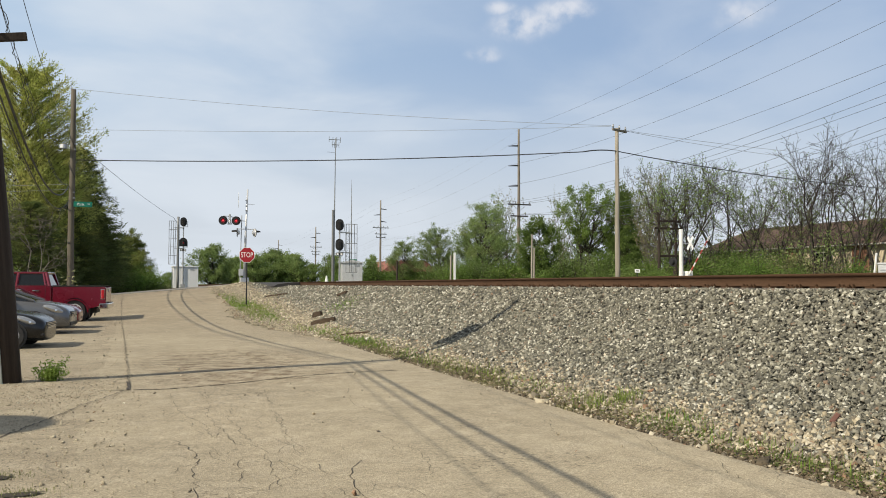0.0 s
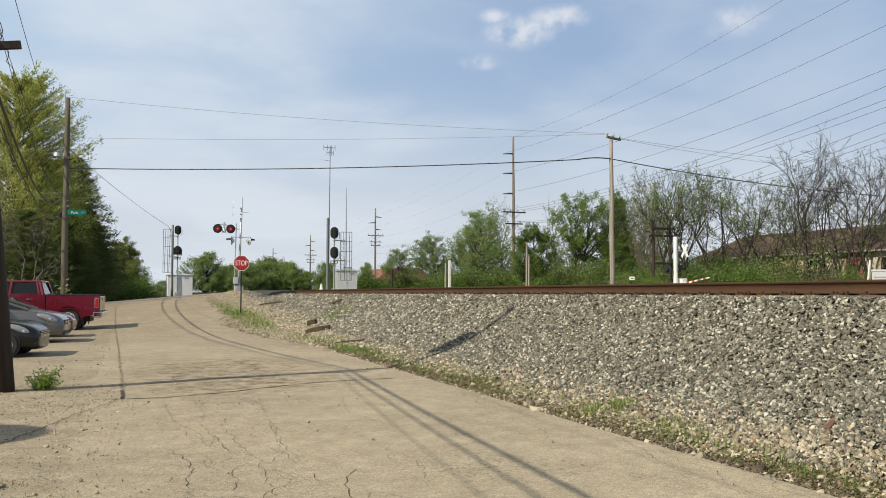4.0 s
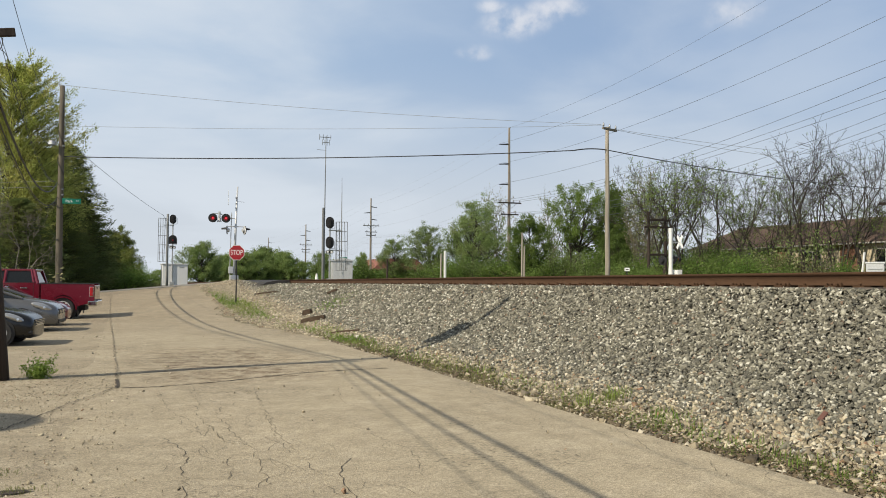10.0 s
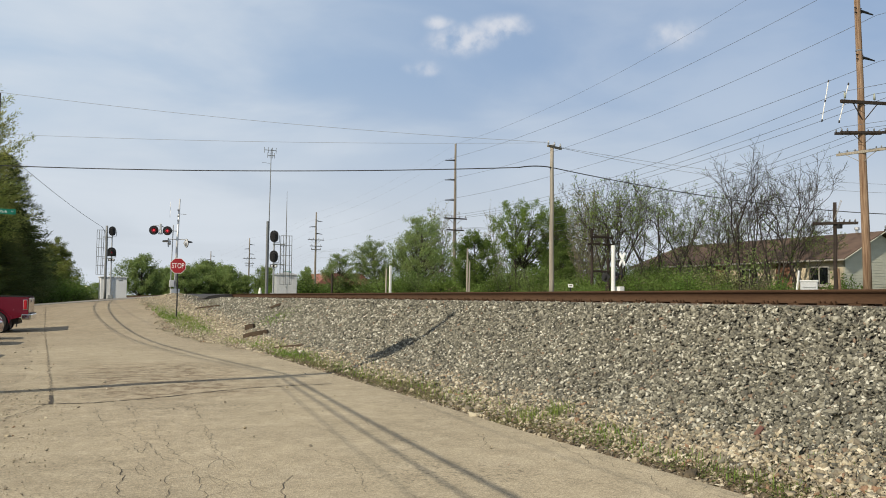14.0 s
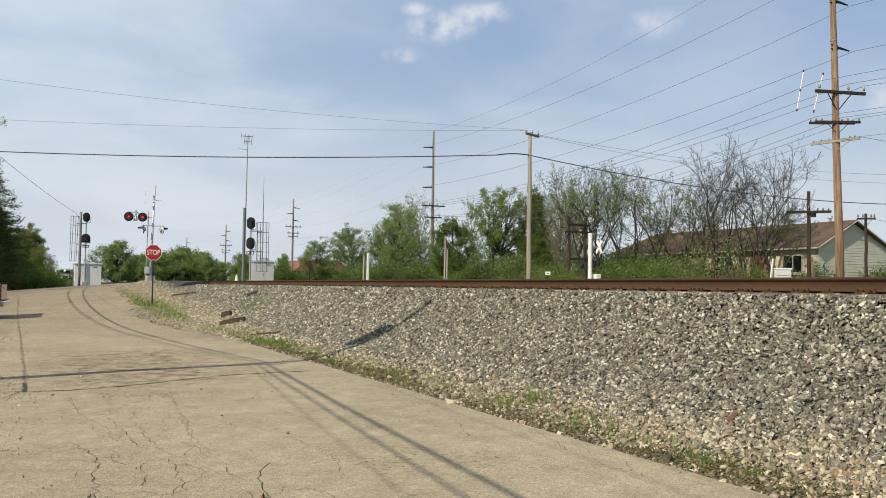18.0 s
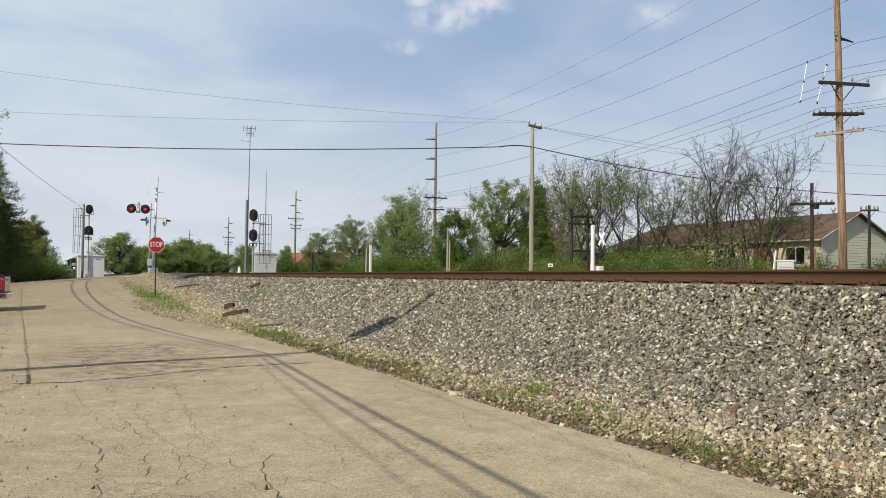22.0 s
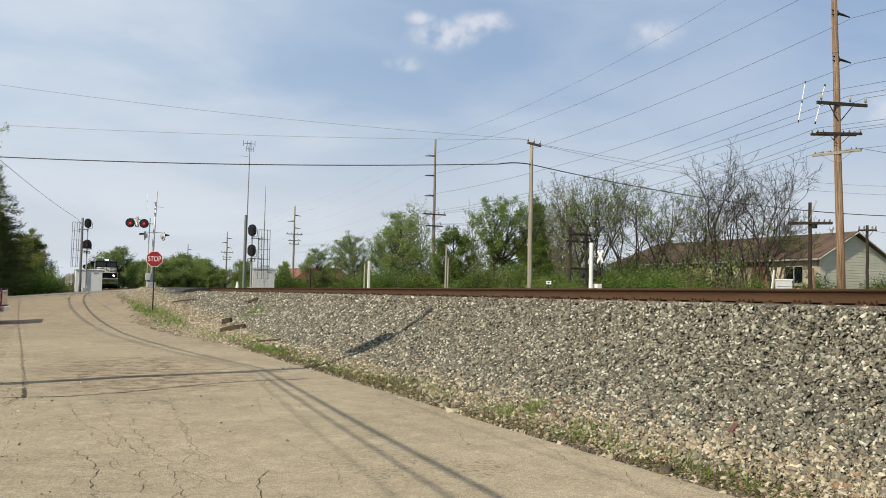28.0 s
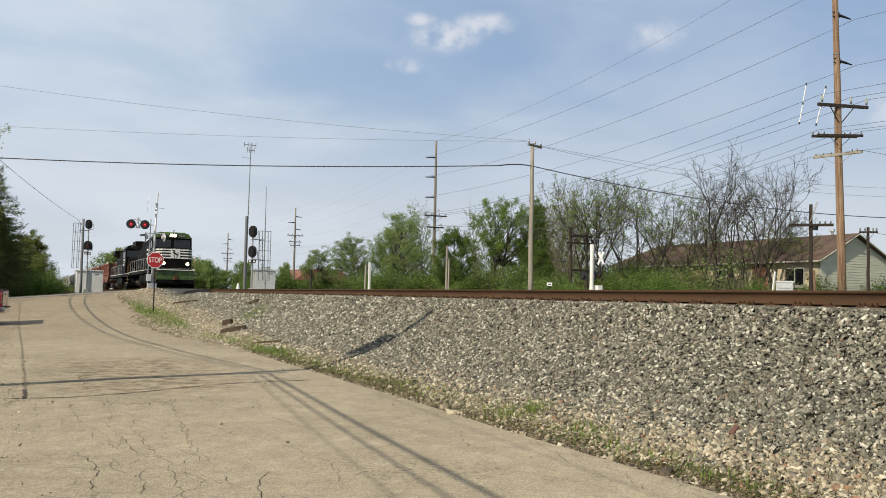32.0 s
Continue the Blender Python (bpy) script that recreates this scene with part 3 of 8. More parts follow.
def ribbon(name, pts, width, material, lift=0.006, seed=0, jag=0.0, label="", parent=None):
    """A narrow strip laid on the road along points, with an uneven width."""
    rnd = random.Random(seed)
    fine = []
    for (x0, y0), (x1, y1) in zip(pts, pts[1:]):
        n = max(2, int(math.hypot(x1 - x0, y1 - y0) / 0.09))
        for k in range(n):
            t = k / n
            fine.append((x0 + (x1 - x0) * t + rnd.uniform(-jag, jag), y0 + (y1 - y0) * t + rnd.uniform(-jag, jag)))
    fine.append(pts[-1])
    v, f = [], []
    for k, (x, y) in enumerate(fine):
        a, b = fine[max(k - 1, 0)], fine[min(k + 1, len(fine) - 1)]
        dx, dy = b[0] - a[0], b[1] - a[1]
        le = math.hypot(dx, dy) or 1
        w = width * rnd.uniform(0.35, 1.1) * 0.5
        for s in (-1, 1):
            px, py = x - dy / le * w * s, y + dx / le * w * s
            v.append((px, py, float(road_z(px, py)) + lift))
        if k:
            f.append((2 * k - 2, 2 * k - 1, 2 * k + 1, 2 * k))
    return part(name, mesh_np(name, v, f, material), material, parent, label)

# ---- ballast and track ----
bxs = list(np.linspace(5.05, 8.5, 22)) + [8.8, 9.3, 10.0, 10.7, 11.3, 12.2, 13.2, 14.2]
bys = list(np.arange(-14, 57, 0.4))
bed = part("ground", grid_mesh("ground", bxs, bys, lambda x, y: np.maximum(ballast(x, y) + wob(x, y, 3.0, 0.012) - 0.035, land(x, y) - 0.03), BED))
tagged(bed, "sloping bed of crushed stone under the railway", "ballast", kind="structure")
bed2 = part("ground", grid_mesh("ground", [5.6, 6.6, 7.4, 8.4, 9.3, 10.7, 11.6, 12.6, 14.0], [65.0, 70] + list(np.arange(80, 720, 10)),
                                 lambda x, y: rail_z(y) - 0.7 + 0.48 * np.clip((x - 6.4) / 2.0, 0, 1) - 0.4 * np.clip((x - 11.8) / 2, 0, 1), BED))
tagged(bed2, "crushed stone bed of the railway beyond the crossing", "ballast", kind="structure")



def ico():
    p = (1 + 5 ** 0.5) / 2
    v = np.array([(-1, p, 0), (1, p, 0), (-1, -p, 0), (1, -p, 0), (0, -1, p), (0, 1, p), (0, -1, -p), (0, 1, -p), (p, 0, -1), (p, 0, 1), (-p, 0, -1), (-p, 0, 1)], float)
    f = np.array([(0, 11, 5), (0, 5, 1), (0, 1, 7), (0, 7, 10), (0, 10, 11), (1, 5, 9), (5, 11, 4), (11, 10, 2), (10, 7, 6), (7, 1, 8),
                  (3, 9, 4), (3, 4, 2), (3, 2, 6), (3, 6, 8), (3, 8, 9), (4, 9, 5), (2, 4, 11), (6, 2, 10), (8, 6, 7), (9, 8, 1)])
    return v / np.linalg.norm(v[0]), f


def rand_rot(rng, n, tilt=1.0):
    q = rng.normal(size=(n, 4))
    q /= np.linalg.norm(q, axis=1)[:, None]
    w, x, y, z = q.T
    return np.stack([np.stack([1 - 2 * (y * y + z * z), 2 * (x * y - z * w), 2 * (x * z + y * w)], -1),
                     np.stack([2 * (x * y + z * w), 1 - 2 * (x * x + z * z), 2 * (y * z - x * w)], -1),
                     np.stack([2 * (x * z - y * w), 2 * (y * z + x * w), 1 - 2 * (x * x + y * y)], -1)], 1)


CUBE_V = np.array([(-1, -1, -1), (1, -1, -1), (1, 1, -1), (-1, 1, -1), (-1, -1, 1), (1, -1, 1), (1, 1, 1), (-1, 1, 1)], float) / 1.55
CUBE_F = np.array([(4, 5, 6), (4, 6, 7), (0, 1, 5), (0, 5, 4), (1, 2, 6), (1, 6, 5), (2, 3, 7), (2, 7, 6), (3, 0, 4), (3, 4, 7)])


def lie_rot(rng, n):
    """Turns of stones that lie mostly flat on a slope facing -x, with some on edge."""
    a, b, c = rng.uniform(0, 2 * np.pi, n), rng.normal(0, 0.62, n), rng.normal(-0.38, 0.62, n)
    z, o = np.zeros(n), np.ones(n)
    ca, sa, cb, sb, cc, sc = np.cos(a), np.sin(a), np.cos(b), np.sin(b), np.cos(c), np.sin(c)
    rz = np.stack([np.stack([ca, -sa, z], -1), np.stack([sa, ca, z], -1), np.stack([z, z, o], -1)], 1)
    rx = np.stack([np.stack([o, z, z], -1), np.stack([z, cb, -sb], -1), np.stack([z, sb, cb], -1)], 1)
    ry = np.stack([np.stack([cc, z, sc], -1), np.stack([z, o, z], -1), np.stack([-sc, z, cc], -1)], 1)
    return ry @ rx @ rz


def stones(name, centres, sizes, material, seed):
    """Many broken stones, joined: uneven eight- or twelve-cornered lumps turned at random."""
    rng = np.random.default_rng(seed)
    V, F, o = [], [], 0
    pick = rng.uniform(size=len(centres)) < 0.93
    for mask, (v, f) in ((pick, (CUBE_V, CUBE_F)), (~pick, ico())):
        n, k = int(mask.sum()), len(v)
        jit = rng.uniform(0.55, 1.3, size=(n, k, 1)) * rng.uniform(0.8, 1.2, size=(n, k, 3))
        flat = np.stack([rng.uniform(0.9, 1.55, n), rng.uniform(0.65, 1.05, n), rng.uniform(0.3, 0.75, n)], -1)[:, None, :]
        pts = np.einsum("nij,nkj->nki", lie_rot(rng, n), v[None] * jit * flat)
        pts = pts * (sizes[mask] * 1.15)[:, None, None] + centres[mask][:, None, :]
        V.append(pts.reshape(-1, 3))
        F.append((f[None] + o + k * np.arange(n)[:, None, None]).reshape(-1, 3))
        o += n * k
    return mesh_np(name, np.concatenate(V), np.concatenate(F), material)


def scatter_on(rng, n, x0, x1, y0, y1):
    x, y = rng.uniform(x0, x1, n), rng.uniform(y0, y1, n)
    return x, y


def ballast_stones():
    rng = np.random.default_rng(5)
    C, S = [], []
    for y0, y1, dens, size in ((3.0, 8.5, 1550, 0.0203), (8.5, 14, 1280, 0.0217), (14, 20, 960, 0.024), (20, 29, 620, 0.0285), (29, 42, 430, 0.0305), (42, 58, 300, 0.034)):
        n = int(dens * (y1 - y0) * 4.0)
        x, y = scatter_on(rng, n, 5.15, 9.06, y0, y1)
        C.append(np.stack([x, y, ballast(x, y) + rng.uniform(-0.016, 0.018, n)], -1))
        S.append(size * np.minimum(rng.lognormal(0, 0.34, n), 1.65))
    C, S = np.concatenate(C), np.concatenate(S)
    keep = C[:, 0] > 5.3 + 0.18 * np.sin(C[:, 1] * 1.3) * np.sin(C[:, 1] * 0.37) + rng.uniform(-0.15, 0.35, len(C)) + 0.25 * np.clip((C[:, 1] - 9) / 6, 0, 1)
    C, S = C[keep], S[keep]
    toe = (C[:, 0] < 5.95 + rng.normal(0, 0.3, len(C)) + 0.3 * np.clip((9 - C[:, 1]) / 4, 0, 1) + 0.8 * np.clip((C[:, 1] - 24) / 12, 0, 1))
    big = part("ballast_stones", stones("ballast_stones", C[~toe], S[~toe], STONE, 7))
    tagged(big, "loose grey crushed stone covering the railway bank", "ballast", kind="stuff")
    tan = part("ballast_stones", stones("ballast_stones", C[toe], S[toe] * 1.05, STONE_TOE, 8))
    tagged(tan, "tan dusty crushed stone at the foot of the bank", "ballast", kind="stuff")
    # between and outside the rails
    n = 5000
    x, y = scatter_on(rng, n, 9.35, 11.9, 5, 45)
    mid = part("ballast_stones", stones("ballast_stones", np.stack([x, y, rail_z(y) - 0.235], -1), 0.036 * np.minimum(rng.lognormal(0, 0.25, n), 1.4), STONE, 9))
    tagged(mid, "crushed stone between the rails", "ballast", kind="stuff")


ballast_stones()

# the nearest stones, one by one
rng = np.random.default_rng(61)
lumps = []
for k in range(8):
    me = stones("stone", np.zeros((1, 3)), np.array([1.0]), STONE_ONE, 300 + k)
    lumps.append(me)
for k in range(300):
    x, y = rng.uniform(5.5, 7.6), rng.uniform(4.6, 7.6)
    s = part("stone", lumps[k % 8], None, bed)
    sz = 0.022 * float(rng.lognormal(0, 0.25))
    s.matrix_basis = pose(x, y, float(ballast(x, y)) + 0.016, *rng.uniform(0, 360, 3)) @ Matrix.Diagonal((sz, sz, sz, 1))
soil = part("verge", grid_mesh("verge", np.linspace(5.06, 6.1, 9), bys, lambda x, y: np.maximum(ballast(x, y), land(x, y)) + wob(x, y, 3.0, 0.01) - 0.012 - 0.09 * sstep(5.7, 6.1, x), SOIL))
tagged(soil, "tan dusty soil at the foot of the bank", "verge", kind="structure")


def rail_line(name, x, y0, y1, n):
    """Flat-bottomed rail: foot, web and head in one section."""
    half = [(0.075, 0.0), (0.075, 0.012), (0.012, 0.032), (0.009, 0.142), (0.034, 0.150), (0.036, 0.178), (0.030, 0.186)]
    sec = half + [(-a, b) for a, b in reversed(half)]
    ys = np.linspace(y0, y1, n)
    thing = empty(name, pose(x, 0, -0.186), "rusty brown steel rail spiked to the ties", "rail", "rails of the track", "structure")
    v, f = [], []
    for k, y in enumerate(ys):
        for a, b in sec:
            v.append((a + bend(y), y, b + float(rail_z(y))))
        if k:
            m = len(sec)
            for i in range(m):
                f.append(((k - 1) * m + i, (k - 1) * m + (i + 1) % m, k * m + (i + 1) % m, k * m + i))
    part("rail_body", mesh_np("rail_body", v, f, RUST), RUST, thing)
    tv, tf = [], []
    for k, y in enumerate(ys):
        tv += [(-0.027 + bend(y), y, 0.1875 + float(rail_z(y))), (0.027 + bend(y), y, 0.1875 + float(rail_z(y)))]
        if k:
            tf.append((2 * k - 2, 2 * k - 1, 2 * k + 1, 2 * k))
    part("running_face", mesh_np("running_face", tv, tf, RAILTOP), RAILTOP, thing, "dull worn steel running face")
    return thing


def bend(y):
    """The track is straight here and bears slightly off far away."""
    return 2.6 * float(np.clip((y - 300) / 300, 0, 2)) ** 2


for rx in (RAIL_A, RAIL_B):
    rail_line("rail", rx, -12.0, 700.0, 120)


def track_ties():
    bm = B()
    box(bm, (0, 0, 0), (2.6, 0.23, 0.17), bevel=0.012)
    me = bpy.data.meshes.new("tie")
    bm.to_mesh(me)
    bm.free()
    me.materials.append(TIE)
    plate = B()
    box(plate, (0, 0, 0), (0.36, 0.19, 0.022))
    for sx in (-0.1, 0.1):
        for sy in (-0.05, 0.05):
            box(plate, (sx, sy, 0.026), (0.03, 0.03, 0.03))
    for s in (-0.125, 0.125):   # rail anchors either side of the tie
        box(plate, (0, s, 0.004), (0.2, 0.02, 0.05))
        box(plate, (-0.098, s, 0.022), (0.022, 0.024, 0.055))
    pm = bpy.data.meshes.new("tie_plate")
    plate.to_mesh(pm)
    plate.free()
    pm.materials.append(RUST)
    bare = B()
    box(bare, (0, 0, 0), (0.36, 0.19, 0.022))
    for sx in (-0.1, 0.1):
        box(bare, (sx, 0.05, 0.026), (0.03, 0.03, 0.03))
    pb = bpy.data.meshes.new("tie_plate")
    bare.to_mesh(pb)
    bare.free()
    pb.materials.append(RUST)
    rnd = random.Random(3)
    track = empty("railway_track", pose(0, 0, 0), "single railway track on wooden ties in stone", "track", kind="structure")
    for k in range(-12, 100):
        y = 0.35 + k * 0.495
        t = part("tie", me, TIE, track)
        t.matrix_basis = pose(10.02 + rnd.uniform(-0.03, 0.03), y, float(rail_z(y)) - 0.186 - 0.107, rnd.uniform(-1, 1), 0, rnd.uniform(-0.8, 0.8))
        for rx in (RAIL_A, RAIL_B):
            p = part("tie_plate", pm if k % 2 == 0 else pb, RUST, track)
            p.matrix_basis = pose(rx, y, float(rail_z(y)) - 0.186 - 0.011)


track_ties()

# ---- trees and bushes ----
def tubes_np(paths, n=5):
    """Many thin tapered tubes in one mesh: paths of (points, radii)."""
    V, F, o = [], [], 0
    ang = np.arange(n) * 2 * np.pi / n
    for pts, rs in paths:
        pts = np.asarray(pts, float)
        d = np.gradient(pts, axis=0)
        d /= np.linalg.norm(d, axis=1)[:, None] + 1e-9
        ref = np.where(np.abs(d[:, 2:3]) > 0.8, np.array([[1.0, 0, 0]]), np.array([[0, 0, 1.0]]))
        u = np.cross(d, ref)
        u /= np.linalg.norm(u, axis=1)[:, None] + 1e-9
        w = np.cross(d, u)
        ring = pts[:, None] + np.asarray(rs)[:, None, None] * (np.cos(ang)[None, :, None] * u[:, None] + np.sin(ang)[None, :, None] * w[:, None])
        V.append(ring.reshape(-1, 3))
        m = len(pts)
        for k in range(m - 1):
            for i in range(n):
                F.append((o + k * n + i, o + k * n + (i + 1) % n, o + (k + 1) * n + (i + 1) % n, o + (k + 1) * n + i))
        o += m * n
    return np.concatenate(V), np.array(F)


def leaves_np(rng, centres, size, droop=0.0):
    """Small bent leaf sprays: one bent blade each, turned at random."""
    n = len(centres)
    R = rand_rot(rng, n)
    shape = np.array([(-0.5, -0.08, 0), (0.1, -0.4, 0.1), (0.55, 0.36, 0.0)]) * 1.12
    s = size * rng.uniform(0.55, 1.3, (n, 1, 1))
    pts = np.einsum("nij,kj->nki", R, shape) * s
    pts[:, :, 2] *= 1 - droop
    pts += centres[:, None]
    f = np.array([(0, 1, 2)])[None] + 3 * np.arange(n)[:, None, None]
    return pts.reshape(-1, 3), f.reshape(-1, 3)


def curve(a, b, rng, sag=0.12, n=5):
    a, b = np.asarray(a, float), np.asarray(b, float)
    t = np.linspace(0, 1, n)[:, None]
    le = np.linalg.norm(b - a)
    off = rng.normal(0, sag * le, 3) * np.array([1, 1, 0.5])
    return a + (b - a) * t + np.sin(t * np.pi) * off * 0.6 + rng.normal(0, 0.02 * le, (n, 3)) * t * (1 - t) * 2


def make_tree(label, kind, height, width, seed, base=0.25, clusters=60, leaves=60, leaf=0.26, spread=0.55, twigs=0, bark=None, flat=1.0, stems=1, top=0.75, rise=(0.7, 1.5), trunk_top=0.9):
    """One tree at the origin: trunk with limbs and twigs, and a crown of leaf sprays round the limb ends."""
    rng = np.random.default_rng(seed)
    thing = empty("tree", pose(0, 0, 0), label, "tree", "trees beside the railway")
    paths, ends = [], []
    zc, hz = height * (base + 1) / 2, height * (1 - base) / 2
    lobes = rng.uniform(0, 2 * np.pi, 3)
    tr = 0.011 * height + 0.05
    trunks = []
    for s in range(stems):
        lean = rng.normal(0, 0.05 + 0.05 * (stems > 1), 2) * height
        tp = curve((0.15 * s, 0.1 * s, -0.3), (lean[0], lean[1], height * trunk_top), rng, 0.03, 8)
        trunks.append(tp)
        paths.append((tp, np.linspace(tr / (1 + 0.35 * (stems - 1)), 0.015, 8)))
    for c in range(clusters):
        az = rng.uniform(0, 2 * np.pi)
        u = rng.uniform(-1, 1)
        rr = rng.uniform(0.35, 1.0) ** 0.6
        outline = 1 + 0.18 * np.sin(3 * az + lobes[0]) + 0.14 * np.sin(5 * az + lobes[1] + 3 * u) + rng.normal(0, 0.09)
        shape = math.sqrt(max(0.02, 1 - u * u)) * (1 - 0.25 * max(0, u) * (1 - top) * 4)
        tp = trunks[c % stems]
        zt = zc + hz * u * rr * (1 + 0.07 * math.sin(4 * az + lobes[2]))
        k = np.clip(np.searchsorted(tp[:, 2], zt), 0, 7)
        e = np.array([tp[k, 0] + width / 2 * rr * shape * outline * math.cos(az), tp[k, 1] + width / 2 * rr * shape * outline * math.sin(az), zt])
        horiz = np.hypot(*(e[:2] - tp[k, :2]))
        z0 = max(height * base * 0.85, e[2] - horiz * rng.uniform(*rise) - 0.3)
        z0 = min(z0, height * trunk_top * 0.96)
        k0 = float(np.interp(z0, tp[:, 2], np.arange(8)))
        a = np.array([np.interp(k0, np.arange(8), tp[:, j]) for j in range(3)])
        le = np.linalg.norm(e - a)
        r0 = min(tr * 0.45, 0.008 + (0.009 if twigs else 0.006) * le)
        pc = curve(a, e, rng, 0.10, 5)
        paths.append((pc, np.linspace(r0, 0.008, 5)))
        ends.append((pc[3], e))
        for _ in range(twigs):
            t = rng.uniform(0.25, 1.0)
            o = pc[0] + (pc[-1] - pc[0]) * 0
            o = np.array([np.interp(t * 4, np.arange(5), pc[:, j]) for j in range(3)])
            dirv = (e - a) / (le + 1e-6) * 0.7 + rng.normal(0, 0.55, 3) + np.array([0, 0, 0.35])
            tip = o + dirv / np.linalg.norm(dirv) * rng.uniform(0.5, 1.5) * (0.5 + 0.05 * height)
            paths.append((curve(o, tip, rng, 0.08, 3), np.linspace(0.009, 0.004, 3)))
            ends.append((o, tip))
    v, f = tubes_np(paths, 4 if not twigs else 3)
    part("trunk", mesh_np("trunk", v, f, bark or BARK, True), None, thing)
    pts = []
    r = width * 0.5 * spread * (3.0 / max(3.0, clusters ** 0.5)) * 1.15
    for a, e in ends:
        if twigs and rng.uniform() > 0.9:
            continue
        n = rng.poisson(leaves)
        if not n:
            continue
        t = rng.uniform(0.2, 1.1, (n, 1))
        pts.append(a + (e - a) * t + rng.normal(0, 1, (n, 3)) * np.array([r, r, r * 0.75 * flat]) * (0.5 if not twigs else 0.16))
    if pts:
        v, f = leaves_np(rng, np.concatenate(pts), leaf)
        part("crown", mesh_np("crown", v, f, LEAF[kind]), None, thing)
    return thing


def make_bare(label, kind, height, seed, leaves=0.0, leaf=0.08, stems=1, wide=0.5, first=0.3, bark=None):
    """A tree without leaves, or nearly so: limbs that fork again and again into fine twigs."""
    rng = np.random.default_rng(seed)
    thing = empty("tree", pose(0, 0, 0), label, "tree", "trees beside the railway")
    paths, ends = [], []

    def grow(p, d, le, r, depth):
        side = rng.normal(0, 0.2 + 0.05 * depth, 3)
        q = p + (d + side * 0.5) * le * 0.5
        d2 = d + side + np.array([0, 0, 0.1])
        d2 /= np.linalg.norm(d2)
        e = q + d2 * le * 0.5
        r1 = max(r * 0.7, 0.0105)
        paths.append(((p, q, e), (r, (r + r1) / 2, r1)))
        if depth >= 6 or le < 0.2:
            ends.append((q, e))
            return
        n = 2 if rng.uniform() < 0.72 else 3
        for k in range(n):
            away = rng.normal(0, 1, 3)
            away -= d2 * away.dot(d2)
            away /= np.linalg.norm(away) + 1e-6
            ang = rng.uniform(0.22, 0.62) * (1.0 if k else 0.7) * (0.7 + wide)
            nd = d2 * math.cos(ang) + away * math.sin(ang) + np.array([0, 0, 0.13])
            nd /= np.linalg.norm(nd)
            grow(e, nd, le * rng.uniform(0.58, 0.84), r1 * (0.92 if k == 0 else 0.72), depth + 1)
        if depth >= 1 and rng.uniform() < 0.75:
            away = rng.normal(0, 1, 3) + np.array([0, 0, 0.5])
            nd = d * 0.5 + away / np.linalg.norm(away)
            nd /= np.linalg.norm(nd)
            grow(q, nd, le * rng.uniform(0.4, 0.62), max(0.009, r * 0.45), depth + 2)

    for s in range(stems):
        lean = rng.normal(0, 0.1 + 0.1 * (stems > 1), 2)
        grow(np.array([0.2 * s, 0.12 * s, -0.3]), np.array([lean[0], lean[1], 1.0]), height * first, (0.0115 * height + 0.035) * (0.75 if stems > 1 else 1.0), 0)
    tall_ = max(p[2][2] for p, _ in paths)
    k = height / tall_
    paths = [(np.array(p) * k, r) for p, r in paths]
    v, f = tubes_np(paths, 3)
    part("trunk", mesh_np("trunk", v, f, bark or BARK, True), None, thing)
    if leaves:
        pts = []
        for q, e in ends:
            n = rng.poisson(leaves)
            if n:
                t = rng.uniform(0.0, 1.1, (n, 1))
                pts.append((q + (e - q) * t) * k + rng.normal(0, 0.09, (n, 3)))
        v, f = leaves_np(rng, np.concatenate(pts), leaf)
        part("crown", mesh_np("crown", v, f, LEAF[kind]), None, thing)
    return thing


def blades_np(rng, bases, ways, length, width):
    """Narrow sprays: one long three-cornered blade each, along its way."""
    n = len(bases)
    side = np.cross(ways, rng.normal(0, 1, (n, 3)))
    side /= np.linalg.norm(side, axis=1)[:, None] + 1e-9
    le = length * rng.uniform(0.55, 1.25, (n, 1))
    w = width * rng.uniform(0.6, 1.3, (n, 1))
    pts = np.stack([bases - side * w * 0.5, bases + side * w * 0.5, bases + ways * le], 1)
    f = np.array([(0, 1, 2)])[None] + 3 * np.arange(n)[:, None, None]
    return pts.reshape(-1, 3), f.reshape(-1, 3)


